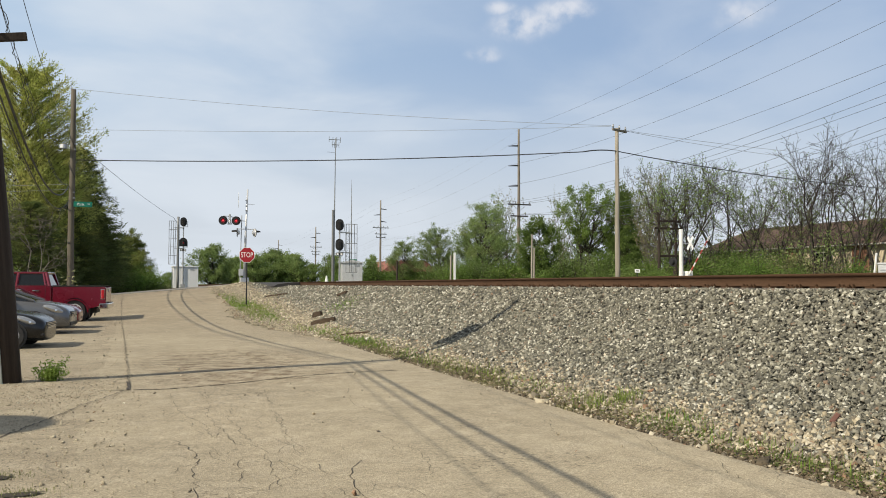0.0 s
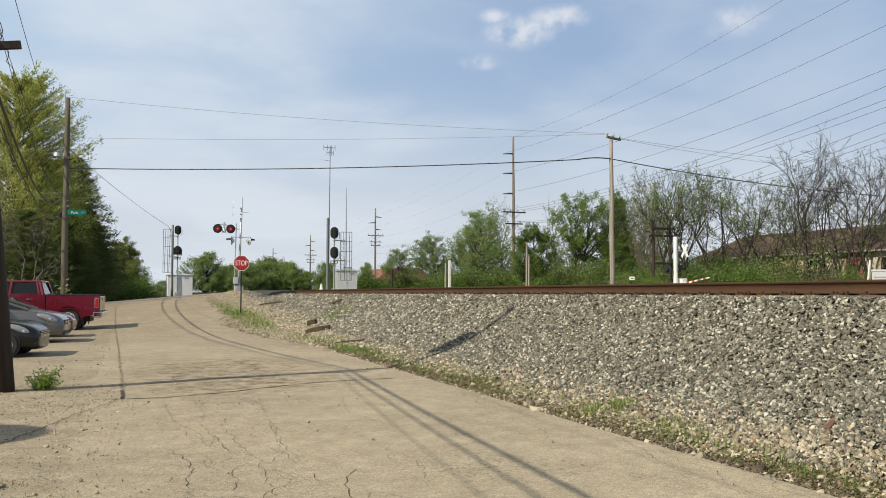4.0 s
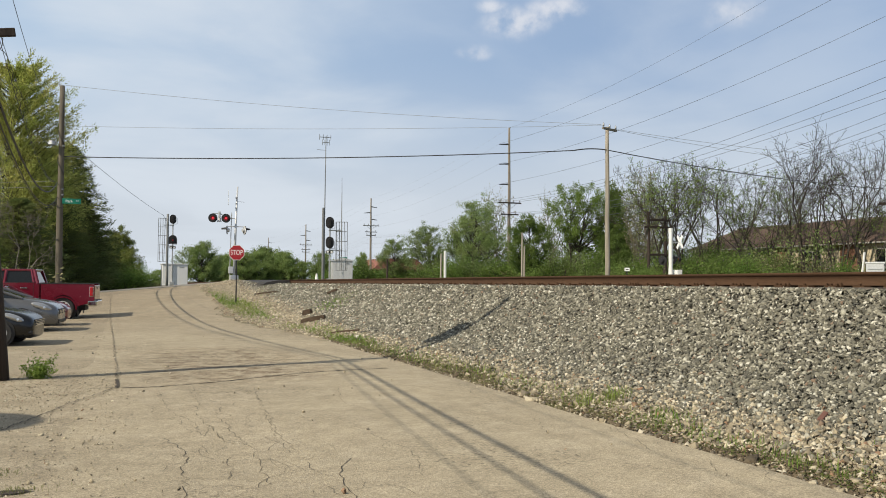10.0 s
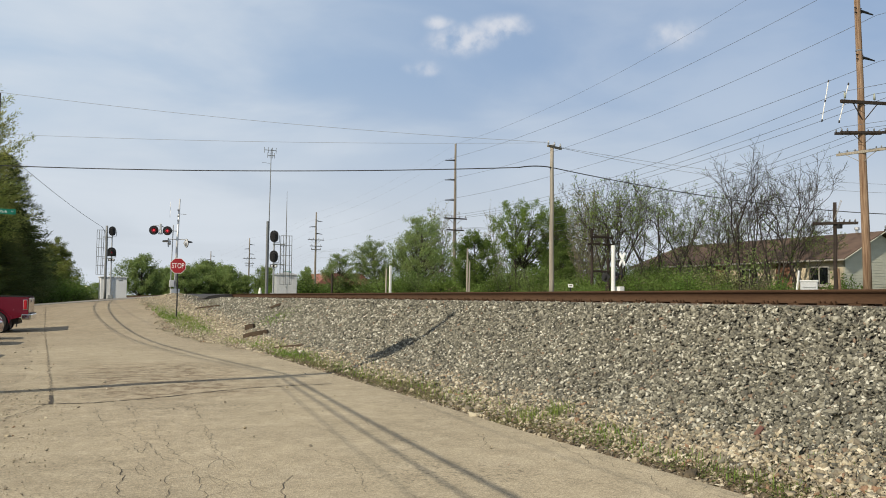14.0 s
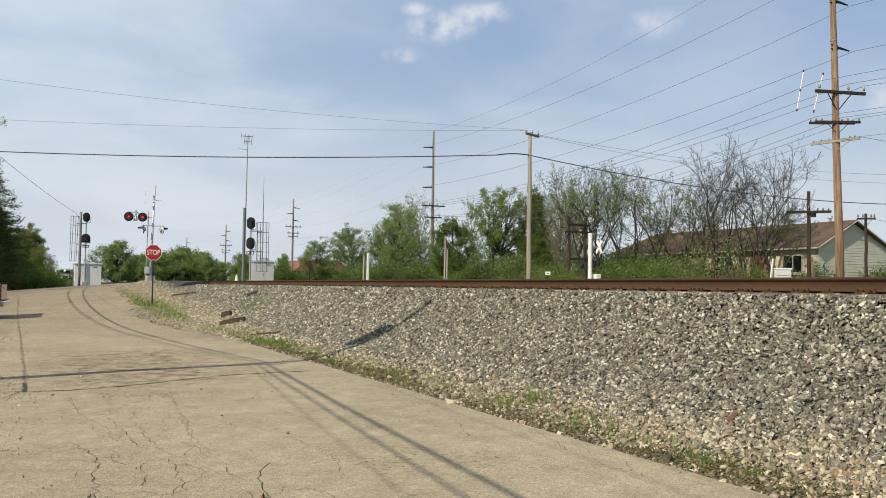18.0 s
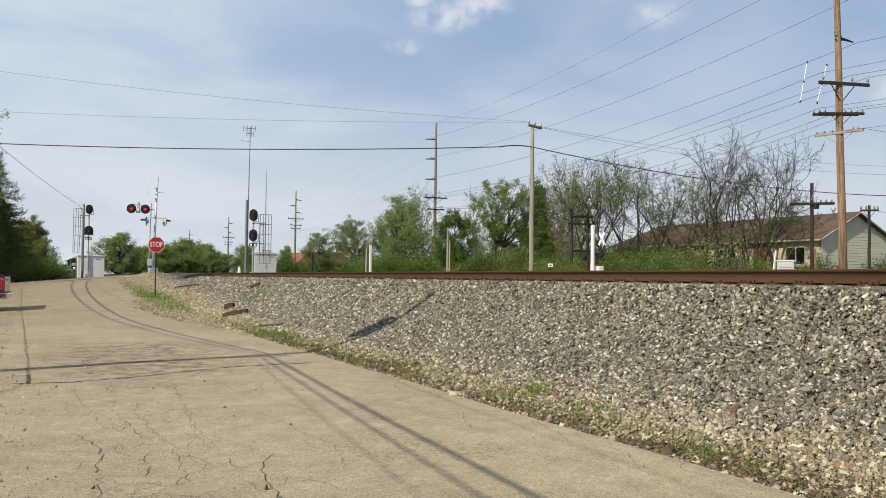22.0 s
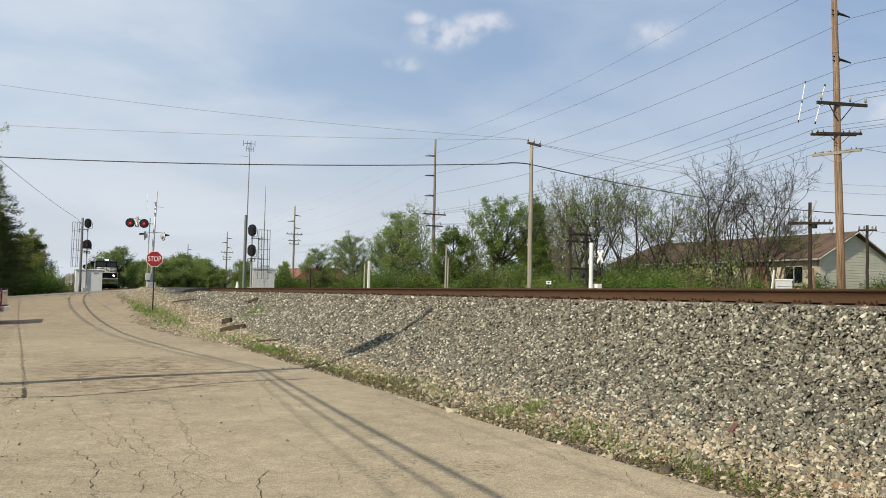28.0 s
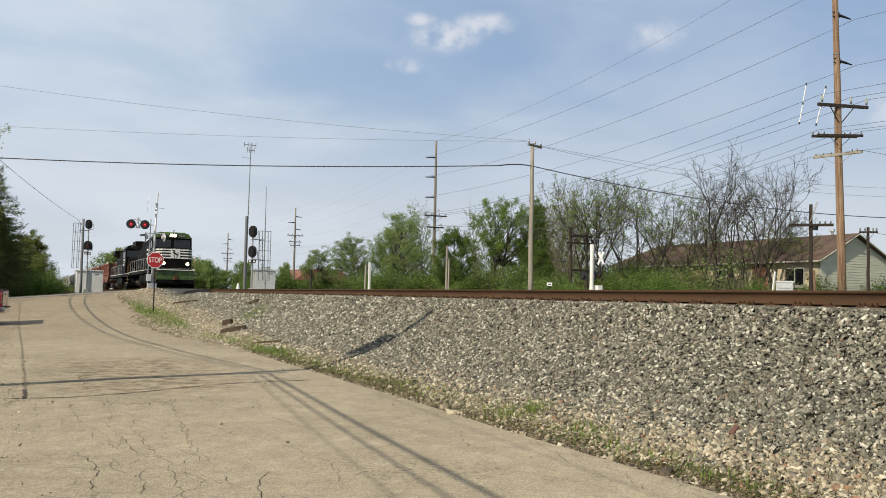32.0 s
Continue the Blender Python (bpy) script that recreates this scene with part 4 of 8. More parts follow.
def make_feathery(label, kind, height, width, seed, limbs=300, sprays=110, length=0.34, wide=0.075, base=0.02, up=0.25, point=1.0, bark=None):
    """A dense tree of long limbs that end in feathery sprays pointing outwards and up."""
    rng = np.random.default_rng(seed)
    thing = empty("tree", pose(0, 0, 0), label, "tree", "trees beside the railway")
    tp = curve((0, 0, -0.3), (0.2, 0.1, height * 0.94), rng, 0.02, 8)
    paths = [(tp, np.linspace(0.012 * height + 0.05, 0.02, 8))]
    P, D = [], []
    for k in range(limbs):
        u = (k + rng.uniform()) / limbs
        z = height * (base + (0.97 - base) * u)
        az = k * 2.399 + rng.normal(0, 0.3)
        prof = (1 - u) ** (0.55 * point) * min(1.0, 0.55 + 2.5 * u) * (1 + 0.2 * math.sin(3 * az + 5 * u)) * rng.uniform(0.72, 1.12)
        r = max(0.35, width / 2 * prof)
        a = np.array([np.interp(z - 0.1 * r, tp[:, 2], tp[:, j]) for j in range(3)])
        e = a + np.array([r * math.cos(az), r * math.sin(az), up * r + rng.normal(0, 0.12) * r])
        pc = curve(a, e, rng, 0.06, 5)
        paths.append((pc, np.linspace(0.01 + 0.006 * r, 0.004, 5)))
        n = int(sprays * (0.35 + r / width * 1.3))
        t = rng.uniform(0.18, 1.02, n) ** 0.8
        at = np.stack([np.interp(t * 4, np.arange(5), pc[:, j]) for j in range(3)], -1)
        way = (e - a) / np.linalg.norm(e - a)
        d = way * 0.75 + rng.normal(0, 0.42, (n, 3)) + np.array([0, 0, 0.12])
        d /= np.linalg.norm(d, axis=1)[:, None]
        P.append(at + d * rng.uniform(0, 0.5, (n, 1)) * (0.25 + 0.16 * r) + rng.normal(0, 0.06, (n, 3)))
        D.append(d)
    v, f = tubes_np(paths, 4)
    part("trunk", mesh_np("trunk", v, f, bark or BARK, True), None, thing)
    v, f = blades_np(rng, np.concatenate(P), np.concatenate(D), length, wide)
    part("crown", mesh_np("crown", v, f, LEAF[kind]), None, thing)
    return thing


def ground_at(x, y):
    return float(land(x, y)) - 0.08


def stand(thing, x, y, turn=0.0, size=1.0, z=None, lean=0.0):
    thing.matrix_basis = pose(x, y, ground_at(x, y) if z is None else z, lean, 0, turn) @ Matrix.Diagonal((size, size, size, 1))
    return thing


def again(thing, x, y, turn, size, wide=1.0):
    return copy_thing(thing, pose(x, y, ground_at(x, y), 0, 0, turn) @ Matrix.Diagonal((size * wide, size * wide, size, 1)))


# big leafy trees beyond the parking strip
t_olive = stand(make_feathery("tall broad tree in fresh yellow-green leaf", "olive", 16.8, 11.5, 11, 480, 300, 0.19, 0.07, 0.02, 0.75, 0.72), -7.6, 68.0, 20)
t_con = stand(make_feathery("dense dark green tree with feathery sprays", "conifer", 13.6, 8.6, 12, 360, 190, 0.3, 0.065, 0.02, 0.14, 0.95), -4.7, 82.5, 0)
again(t_con, -3.6, 95.0, 140, 0.72, 0.9)
again(t_con, -6.5, 76.0, 60, 0.9, 1.2)
for x, y, a, k in ((-6.4, 62.0, 10, 0.5), (-4.6, 70.0, 200, 0.55), (-3.4, 88.0, 300, 0.6)):
    again(t_con, x, y, a, k, 1.5)
t_small = stand(make_tree("rounded olive green tree past the crossing", "moss", 8.2, 5.6, 13, 0.03, 190, 190, 0.13, 0.56), -0.4, 118.0, 0)
again(t_small, -0.9, 110.0, 50, 0.86, 1.1)
again(t_olive, -6.3, 77.0, 300, 0.72, 1.0)
again(t_olive, -5.4, 88.0, 80, 0.62, 1.0)
again(t_small, -2.6, 122.0, 90, 0.92, 1.2)
again(t_small, -5.5, 113.0, 190, 1.0, 1.2)
again(t_small, 0.3, 104.0, 30, 0.55, 1.35)
again(t_small, -1.2, 99.0, 200, 0.5, 1.4)
tang = stand(make_bare("leafless tangled grey tree at the lot's edge", "pale", 7.5, 14, 0.0, stems=2, wide=1.0, first=0.2, bark=BARKGREY), -7.0, 52.5, 0)
again(tang, -5.6, 57.0, 210, 0.85)
again(tang, -8.6, 58.5, 300, 1.0)

# beyond the track: leafy ones
t_spring = stand(make_tree("light green tree in young spring leaf", "spring", 10.8, 7.4, 21, 0.08, 200, 120, 0.14, 0.52), 38.6, 94.2, 0)
again(t_spring, 36.2, 101.5, 130, 0.74, 1.15)
again(t_spring, 33.2, 108.0, 40, 0.6, 1.2)
again(t_spring, 42.5, 103.0, 220, 0.88, 0.9)
t_pale = stand(make_tree("thinly leaved pale tree with grey limbs", "pale", 12.0, 6.8, 22, 0.15, 90, 7.0, 0.17, 0.5, twigs=5, bark=BARKPALE, rise=(1.2, 2.4), trunk_top=0.75), 44.5, 98.3, 0)
again(t_pale, 45.0, 85.7, 70, 0.88, 0.7)
again(t_pale, 42.6, 64.5, 150, 0.86, 0.75)
again(t_pale, 47.5, 76.0, 230, 0.9, 0.9)
t_deep = stand(make_tree("dense deep green tree beside the railway fence", "deep", 7.2, 5.0, 23, 0.04, 150, 150, 0.13, 0.54), 37.9, 75.4, 0)
again(t_deep, 42.9, 70.2, 80, 1.4, 0.55)
again(t_deep, 41.2, 67.2, 200, 0.8, 0.9)
again(t_deep, 41.6, 73.0, 20, 0.62, 1.2)
again(t_pale, 46.0, 71.0, 200, 0.95, 0.8)
stand(make_tree("green maple with a fan-shaped open crown", "maple", 9.8, 6.1, 24, 0.36, 150, 130, 0.12, 0.42, bark=BARK, top=0.95, stems=2, rise=(0.7, 1.5), trunk_top=0.8), 39.0, 70.7, 0)
# beyond the track: bare and budding ones in front of the long house
t_bare = stand(make_bare("leafless grey tree with upright forked limbs", "maple", 10.8, 31, 0.8, 0.08, 2, 0.5), 41.1, 59.2, 0)
t_bare2 = stand(make_bare("tall leafless tree with fine twigs", "maple", 11.8, 32, 0.35, 0.08, 1, 0.45, 0.27), 44.4, 47.4, 0)
t_bud = stand(make_bare("budding tree with scattered bright new leaves", "maple", 10.2, 33, 5.0, 0.095, 2, 0.5), 42.0, 56.8, 0)
t_brown = stand(make_bare("bare brown tree with spreading crooked limbs", "pale", 9.8, 34, 0.9, 0.08, 1, 0.6, 0.24), 45.0, 50.4, 0)
for th, x, y, a, s in ((t_bare, 45.2, 57.8, 70, 1.0), (t_bare2, 44.6, 53.7, 140, 0.82), (t_bud, 48.1, 54.6, 220, 0.9), (t_bare, 45.9, 46.0, 200, 0.86),
                       (t_bare2, 46.6, 44.2, 30, 0.92), (t_brown, 46.9, 46.4, 310, 0.9), (t_bud, 45.5, 50.5, 20, 0.72), (t_bare2, 46.5, 62.0, 260, 0.8),
                       (t_bud, 46.4, 44.0, 160, 0.6), (t_brown, 42.6, 60.8, 200, 1.05), (t_bud, 43.6, 63.4, 320, 0.95), (t_bare, 46.8, 48.6, 260, 0.95), (t_bud, 44.2, 52.4, 60, 0.9), (t_bud, 41.0, 56.4, 110, 1.02), (t_bare, 45.3, 45.0, 20, 0.92)):
    again(th, x, y, a, s)
# far trees up the line
t_far = stand(make_tree("rounded bright green tree far up the line", "far", 7.4, 8.0, 41, 0.02, 150, 170, 0.18, 0.56), 12.6, 152.0, 0)
t_fard = stand(make_tree("distant green tree behind the crossing", "far", 7.6, 8.6, 42, 0.02, 150, 150, 0.19, 0.56), 26.8, 186.8, 0)
for x, y, a, s, w in ((14.2, 240.0, 20, 0.62, 1.2), (13.0, 330.0, 100, 0.75, 1.6), (29.4, 188.0, 150, 1.14, 0.9), (24.2, 184.0, 270, 0.95, 1.1), (19.6, 190.0, 10, 0.72, 1.2), (33.8, 187.5, 320, 0.85, 1.0)):
    again(t_fard, x, y, a, s, w)
for th, x, y, a, s, w in ((t_fard, 31.6, 185.1, 90, 1.0, 1.0), (t_fard, 22.0, 189.0, 200, 0.9, 1.0), (t_fard, 35.8, 183.8, 40, 0.7, 1.0), (t_far, 45.6, 169.6, 30, 0.9, 0.55),
                          (t_fard, 39.6, 179.0, 120, 0.95, 0.75), (t_fard, -12.0, 330.0, 0, 0.8, 1.8),
                          (t_fard, 60.0, 215.0, 200, 0.7, 1.6), (t_fard, 48.0, 210.0, 150, 0.75, 1.5)):
    again(th, x, y, a, s, w)


def make_bush(label, kind, height, width, seed, n, leaf):
    rng = np.random.default_rng(seed)
    thing = empty("bush", pose(0, 0, 0), label, "bush", "bushes along the railway")
    paths, pts = [], []
    for k in range(22):
        az, rr = rng.uniform(0, 2 * np.pi), rng.uniform(0.1, 1) ** 0.7
        e = np.array([width / 2 * rr * math.cos(az), width / 2 * rr * math.sin(az), height * (1 - 0.5 * rr * rr) * rng.uniform(0.6, 1.05)])
        paths.append((curve((0.2 * math.cos(az), 0.2 * math.sin(az), -0.1), e, rng, 0.1, 4), np.linspace(0.02, 0.005, 4)))
        t = rng.uniform(0.25, 1.05, (n, 1))
        pts.append(e * t + rng.normal(0, 0.085 * width, (n, 3)) * np.array([1, 1, 0.7]))
    v, f = tubes_np(paths, 4)
    part("brushwood", mesh_np("brushwood", v, f, BARK), None, thing)
    P = np.concatenate(pts)
    P[:, 2] = np.abs(P[:, 2]) * 0.96
    v, f = leaves_np(rng, P, leaf)
    part("foliage", mesh_np("foliage", v, f, LEAF[kind]), None, thing)
    return thing


b1 = stand(make_bush("low bright green bush in spring leaf", "deep", 1.9, 3.6, 51, 220, 0.11), 38.0, 47.5)
b2 = stand(make_bush("rough mixed green bush by the fence", "bright", 2.3, 3.4, 52, 160, 0.11), 38.6, 52.0)
b3 = stand(make_bush("half-bare brown bush in the scrub", "pale", 2.0, 3.4, 53, 30, 0.12), 39.5, 60.0)
b5 = stand(make_bush("dark green shrub beside the house wall", "deep", 2.2, 2.8, 55, 80, 0.14), 44.6, 38.9)
b4 = stand(make_bush("tall thin shrub coming into leaf", "spring", 3.6, 3.6, 54, 50, 0.1), 43.5, 52.0)
for x, y, a, k in ((44.2, 49.8, 100, 0.8), (43.0, 55.5, 170, 0.95), (44.5, 58.5, 220, 1.1), (43.6, 61.0, 20, 1.0), (42.0, 66.0, 60, 1.1), (41.0, 72.0, 90, 1.0)):
    again(b4, x, y, a, k, 1.15)
rnd = random.Random(19)
for k in range(20):   # rough scrub before the long house
    again(rnd.choice((b4, b4, b1, b2)), rnd.uniform(42.0, 44.6), 50.0 + k * 0.75, rnd.uniform(0, 360), rnd.uniform(0.8, 1.2), rnd.uniform(0.9, 1.2))
for k in range(7):   # thin brown growth where the house shows through
    again(b3, rnd.uniform(43.5, 45.8), 43.6 + k * 0.95, rnd.uniform(0, 360), rnd.uniform(0.7, 1.25), rnd.uniform(0.7, 0.9))
for k in range(12):   # taller half-bare shrubs against the house wall
    again(rnd.choice((b3, b4, b3)), rnd.uniform(43.6, 47.0), 47.5 + k * 1.4, rnd.uniform(0, 360), rnd.uniform(1.25, 1.8), rnd.uniform(0.8, 1.0))
for k in range(9):   # dark growth at the foot of the bare trees
    again(b5 if k % 3 else b2, rnd.uniform(42.5, 46.5), 51.0 + k * 1.6, rnd.uniform(0, 360), rnd.uniform(1.1, 1.5), rnd.uniform(0.9, 1.2))
rnd = random.Random(27)
for k in range(14):   # undergrowth below the maple and its neighbours
    again(rnd.choice((b4, b2, b4, b1)), rnd.uniform(36.5, 41.5), 64.5 + k * 0.95, rnd.uniform(0, 360), rnd.uniform(0.95, 1.5), rnd.uniform(0.8, 1.1))
for k in range(12):
    again(rnd.choice((b2, b4)), rnd.uniform(34.0, 37.5), 80.0 + k * 2.0, rnd.uniform(0, 360), rnd.uniform(0.9, 1.4), rnd.uniform(0.9, 1.3))
rnd = random.Random(8)
for k in range(50):
    y = 36 + k * 1.5 + rnd.uniform(-0.8, 0.8)
    th = rnd.choice((b1, b2, b3, b3)) if y < 62 else rnd.choice((b2, b3, b2, b3, b1))
    again(th, rnd.uniform(37.0, 41.5) - max(0, y - 62) * 0.07, y, rnd.uniform(0, 360), rnd.uniform(0.6, 1.3) * (0.8 if y < 42 else 1.0), rnd.uniform(0.8, 1.3))
for k in range(46):   # low scrub up the far side of the line
    y = 105 + k * 2.2
    again(rnd.choice((b2, b3, b2)), rnd.uniform(26, 36) + (y - 105) * 0.16, y, rnd.uniform(0, 360), rnd.uniform(0.7, 1.3), 1.6)
for k in range(12):   # dark thicket by the line past the crossing
    again(b3 if k % 3 else b2, 1.6 + 0.4 * (k % 12) + rnd.uniform(-0.2, 0.2), 118 + 1.2 * k, rnd.uniform(0, 360), 0.36 + 0.02 * k, 1.6)
for k in range(14):   # scrub up the near side past the crossing
    again(rnd.choice((b2, b3)), rnd.uniform(-4.5, -0.5), 100 + k * 5.5, rnd.uniform(0, 360), rnd.uniform(0.5, 0.8), 1.4)
for x, y, k in ((1.5, 101.0, 1.1), (1.8, 108.0, 1.25), (0.2, 97.0, 1.2), (-1.6, 92.0, 1.2)):   # thick growth left of the hut
    again(b2, x, y, 70 * k, k, 1.2)
for k in range(16):   # growth under the trees by the lot
    again(rnd.choice((b2, b3)), rnd.uniform(-10.5, -5.2), rnd.uniform(47, 66), rnd.uniform(0, 360), rnd.uniform(0.7, 1.25), 1.3)

again(b1, 53.4, 40.7, 0, 1.15, 0.8)

# ---- poles and wires ----
def crossarm(name, parent, z, length, yaw, material, x0=0.0, thick=(0.1, 0.13), pins=(), pin_mat=None, brace=True, pin=1.0, out=0.3, drop=0.62, bar=0.016):
    R = Matrix.Rotation(radians(yaw), 3, "Z")
    bm = box(B(), (0, 0, 0), (length, *thick), bevel=0.008)
    arm = part(name, bm, material, parent)
    arm.matrix_basis = pose(x0 * math.cos(radians(yaw)), x0 * math.sin(radians(yaw)), z, 0, 0, yaw) @ pose(0, -0.16, 0)
    for p in pins:
        b = B()
        zt = thick[1] / 2
        tube(b, (p, 0, zt), (p, 0, zt + 0.06 * pin), 0.012, n=6)
        fat = 0.04 if pin < 1 else 0.055
        tube(b, (p, 0, zt + 0.04 * pin), (p, 0, zt + 0.2 * pin), fat, fat * 0.9, n=8)
        tube(b, (p, 0, zt + 0.2 * pin), (p, 0, zt + 0.24 * pin), fat * 0.7, fat * 0.4, n=8)
        part("insulator", b, pin_mat or STEEL, arm, smooth=True)
    if brace:
        for s in (-1, 1):
            b = B()
            tube(b, (s * length * out - (x0 if s < 0 else 0.0) , -0.02, -thick[1] / 2), (s * 0.05 - x0, 0.02, -drop), bar, n=5)
            part("brace", b, STEEL if brace == 2 else material, arm)
    return arm


def wood_pole(label, x, y, z0, top, r0, r1, material, group="utility poles", lean=(0, 0)):
    th = empty("utility_pole", pose(x, y, z0, lean[0], lean[1], 0), label, "utility pole", group)
    n = 7
    pts = [(0, 0, -0.6)] + [(0.012 * math.sin(k * 1.7), 0.012 * math.cos(k * 2.3), (top - z0) * k / n) for k in range(1, n + 1)]
    part("pole", path_tube(B(), pts, [r0 + (r1 - r0) * k / n for k in range(n + 1)], 14), material, th, smooth=True)
    return th


# the pole at the lot's edge, close by, leaning away from the road
near = wood_pole("dark weathered leaning utility pole with short crossarm", -1.755, 14.8, 0.0, 10.7, 0.185, 0.085, POLEDARK, lean=(4.0, -4.4))
part("crossarm", box(B(), (0, -0.21, 5.2), (1.22, 0.1, 0.12), Matrix.Rotation(radians(-4.4), 3, "Y") @ Matrix.Rotation(radians(3), 3, "Z"), bevel=0.01), POLEDARK, near)
part("brace", tube(B(), (0.19, -0.18, 5.12), (0.14, -0.14, 4.8), 0.02, n=6), BLACK, near)
part("transformer", tube(B(), (0.0, 0.42, 7.9), (0.0, 0.42, 8.95), 0.27, n=18), HUT, near, "grey unseen drum that casts shade")
part("bracket", box(B(), (0, 0.16, 8.5), (0.12, 0.2, 0.5)), STEEL, near)
b = B()
for dx in (-0.2, -0.162):
    tube(b, (dx, -0.14, 0.0), (dx, -0.13, 4.2), 0.02, n=8)
part("conduit", b, POLEMID, near, "weathered brown conduit")
part("guard", box(B(), (-0.085, -0.185, 2.0), (0.05, 0.04, 4.2), bevel=0.008), GUARD, near, "pale green-grey strip up the pole")

# pole with the street name, by the crossing
lp = wood_pole("grey wooden utility pole carrying a street name sign", -2.62, 42.3, 0.35, 10.3, 0.155, 0.105, POLEBROWN)
lp.matrix_basis = pose(-3.41, 54.99, -0.01) @ Matrix.Diagonal((1.3, 1.3, 1.3, 1))
part("pole_top_pin", tube(B(), (-0.12, 0, 9.9), (-0.12, 0, 10.25), 0.02, n=6), STEEL, lp)
for z in (5.0, 5.25, 7.2, 7.45):
    part("bracket", box(B(), (0.1, -0.12, z), (0.1, 0.08, 0.07), bevel=0.01), DARKSTEEL, lp)
b = B()
tube(b, (-0.15, -0.1, 7.35), (-0.42, -0.2, 7.4), 0.025, n=8)
tube(b, (-0.38, -0.2, 7.4), (-0.38, -0.2, 7.22), 0.12, 0.17, n=12)
part("small_lamp", b, STEEL, lp, "dull grey lamp")
b = B()
for z0, z1, a in ((7.1, 7.9, 0.0), (5.9, 6.7, 0.5), (4.4, 4.5, 1.0), (2.95, 3.0, 1.6)):   # cable lashed round the pole
    path_tube(b, [(0.15 * math.cos(a + k * 0.5), -0.15 * abs(math.sin(a + k * 0.5)) - 0.03, z0 + (z1 - z0) * k / 6) for k in range(7)], 0.016, 5)
part("lashed_cable", b, BLACK, lp, "black cable lashed to the pole")
rp = wood_pole("pale grey wooden utility pole with one crossarm", 25.35, 41.8, 1.35, 10.25, 0.15, 0.10, POLEGREY)
crossarm("crossarm", rp, 8.75, 1.35, 25, POLEMID, pins=(-0.6, 0.0, 0.6), thick=(0.1, 0.12), brace=0)

# the tall line along the far side of the track
LINE_AT = ((36.95, 30.7), (37.6, 81.3), (37.2, 132.8), (37.2, 184.5), (37.2, 235.0))
TOPS = (20.6, 17.6, 14.8, 13.7, 13.2)
tall = []
for k, ((x, y), top) in enumerate(zip(LINE_AT, TOPS)):
    g = ground_at(x, y)
    p = wood_pole("tall brown wooden power pole with three tiers of arms" if k == 0 else "tall grey wooden power pole with two tiers of arms", x, y, g, top, 0.215 if k == 0 else 0.2, 0.125 if k == 0 else 0.1,
                  POLEWOOD if k == 0 else POLEMID, "tall power poles", (0, -1.68) if k == 0 else (0, 0))
    tall.append(p)
    # post insulators: (height, turn)
    posts = (((18.65, -88), (16.28, -88), (13.9, -88)), ((15.84, 90), (13.78, 90), (11.67, 90)))[k] if k < 2 else ((top - 1.4, -75), (top - 2.35, 90), (top - 3.4, -75))
    for z, turn in posts:
        a = part("post_insulator", path_tube(B(), [(0, 0.1, 0.03), (0, 0.6, 0.0), (0, 1.15, -0.06)], [0.085, 0.065, 0.035], 8), BLACK, p)
        a.matrix_basis = pose(0, 0, z - g, 0, 0, turn)
        if k == 0:
            b = B()
            for dz in (-0.1, 0.12):
                tube(b, (-0.26, 0, dz), (0.22, 0, dz), 0.03, n=6)
            bolt = part("bolt", b, BLACK, p)
            bolt.matrix_basis = pose(0, -0.05, z - g)
    if k == 0:
        crossarm("crossarm", p, 11.58 - g, 3.12, -7.7, POLEDARK, x0=0.2, pins=(-1.3, 0.5, 1.48), pin_mat=GUARD, thick=(0.12, 0.16), pin=1.75, out=0.2, drop=0.9, bar=0.028)
        for dy in (0.0, 0.34):
            a = crossarm("crossarm", p, 10.06 - g, 2.45, -19, POLEDARK, pins=(-1.15, -0.85, 0.55, 1.15), pin_mat=DARKSTEEL, pin=0.6, brace=dy == 0, drop=0.55, out=0.24)
            a.location.y += dy
        crossarm("crossarm", p, 9.09 - g, 2.5, -75, POLEGREY, pins=(-1.1, -0.7, -0.3, 0.75, 1.0), pin_mat=DARKSTEEL, pin=0.5, brace=1, drop=0.5)
        b = B()
        for z in (14.25,):
            tube(b, (0, 0, z - g - 0.03), (0, 0, z - g + 0.03), 0.165, n=14)
        part("band", b, DARKSTEEL, p, "dark steel band round the pole")
    else:
        lo = 9.75 if k == 1 else top - 4.4
        for j, z in enumerate((lo, lo - 1.2) if k == 1 else (lo, lo - 1.0, lo - 1.55)):
            crossarm("crossarm", p, z - g, 2.65 if j == 0 else 2.4 - 0.4 * j, 2, POLEDARK if k == 1 else DARKSTEEL, pins=(-1.15, -0.45, 0.45, 1.15) if j == 0 else (-0.7, 0.7), pin_mat=DARKSTEEL, brace=1 if j == 0 else 0)

# T-shaped pole, small right-hand pole and an old double frame near the house
tp = wood_pole("dark double wooden pole with one crossarm", 42.32, 37.39, 1.35, 7.5, 0.125, 0.1, POLEDARK)
for dy in (0.0, 0.4):
    a = crossarm("crossarm", tp, 4.9, 2.5, -45, POLEDARK, pins=(-1.1, -0.8, -0.5, 0.5, 0.8, 1.1), pin_mat=DARKSTEEL, brace=0, pin=0.7)
    a.location += Vector((0.28, 0.28, 0)) * (dy > 0)
part("lamp_box", box(B(), (0.12, -0.2, 4.75), (0.3, 0.24, 0.34), bevel=0.03), BLACK, tp)
for x0, y0, x1 in ((0.05, -0.16, 0.42), (0.0, -0.17, 0.3)):
    part("cable_guard", tube(B(), (x0 - 0.25, y0, 5.1), (x1, y0, 6.3), 0.014, n=6), POLEGREY, tp, "pale slanting strip")
part("stub", tube(B(), (0.34, -0.1, -0.5), (0.1, -0.05, 2.2), 0.13, 0.11, n=10), POLEWOOD, tp, "short brown stub lashed to the pole")
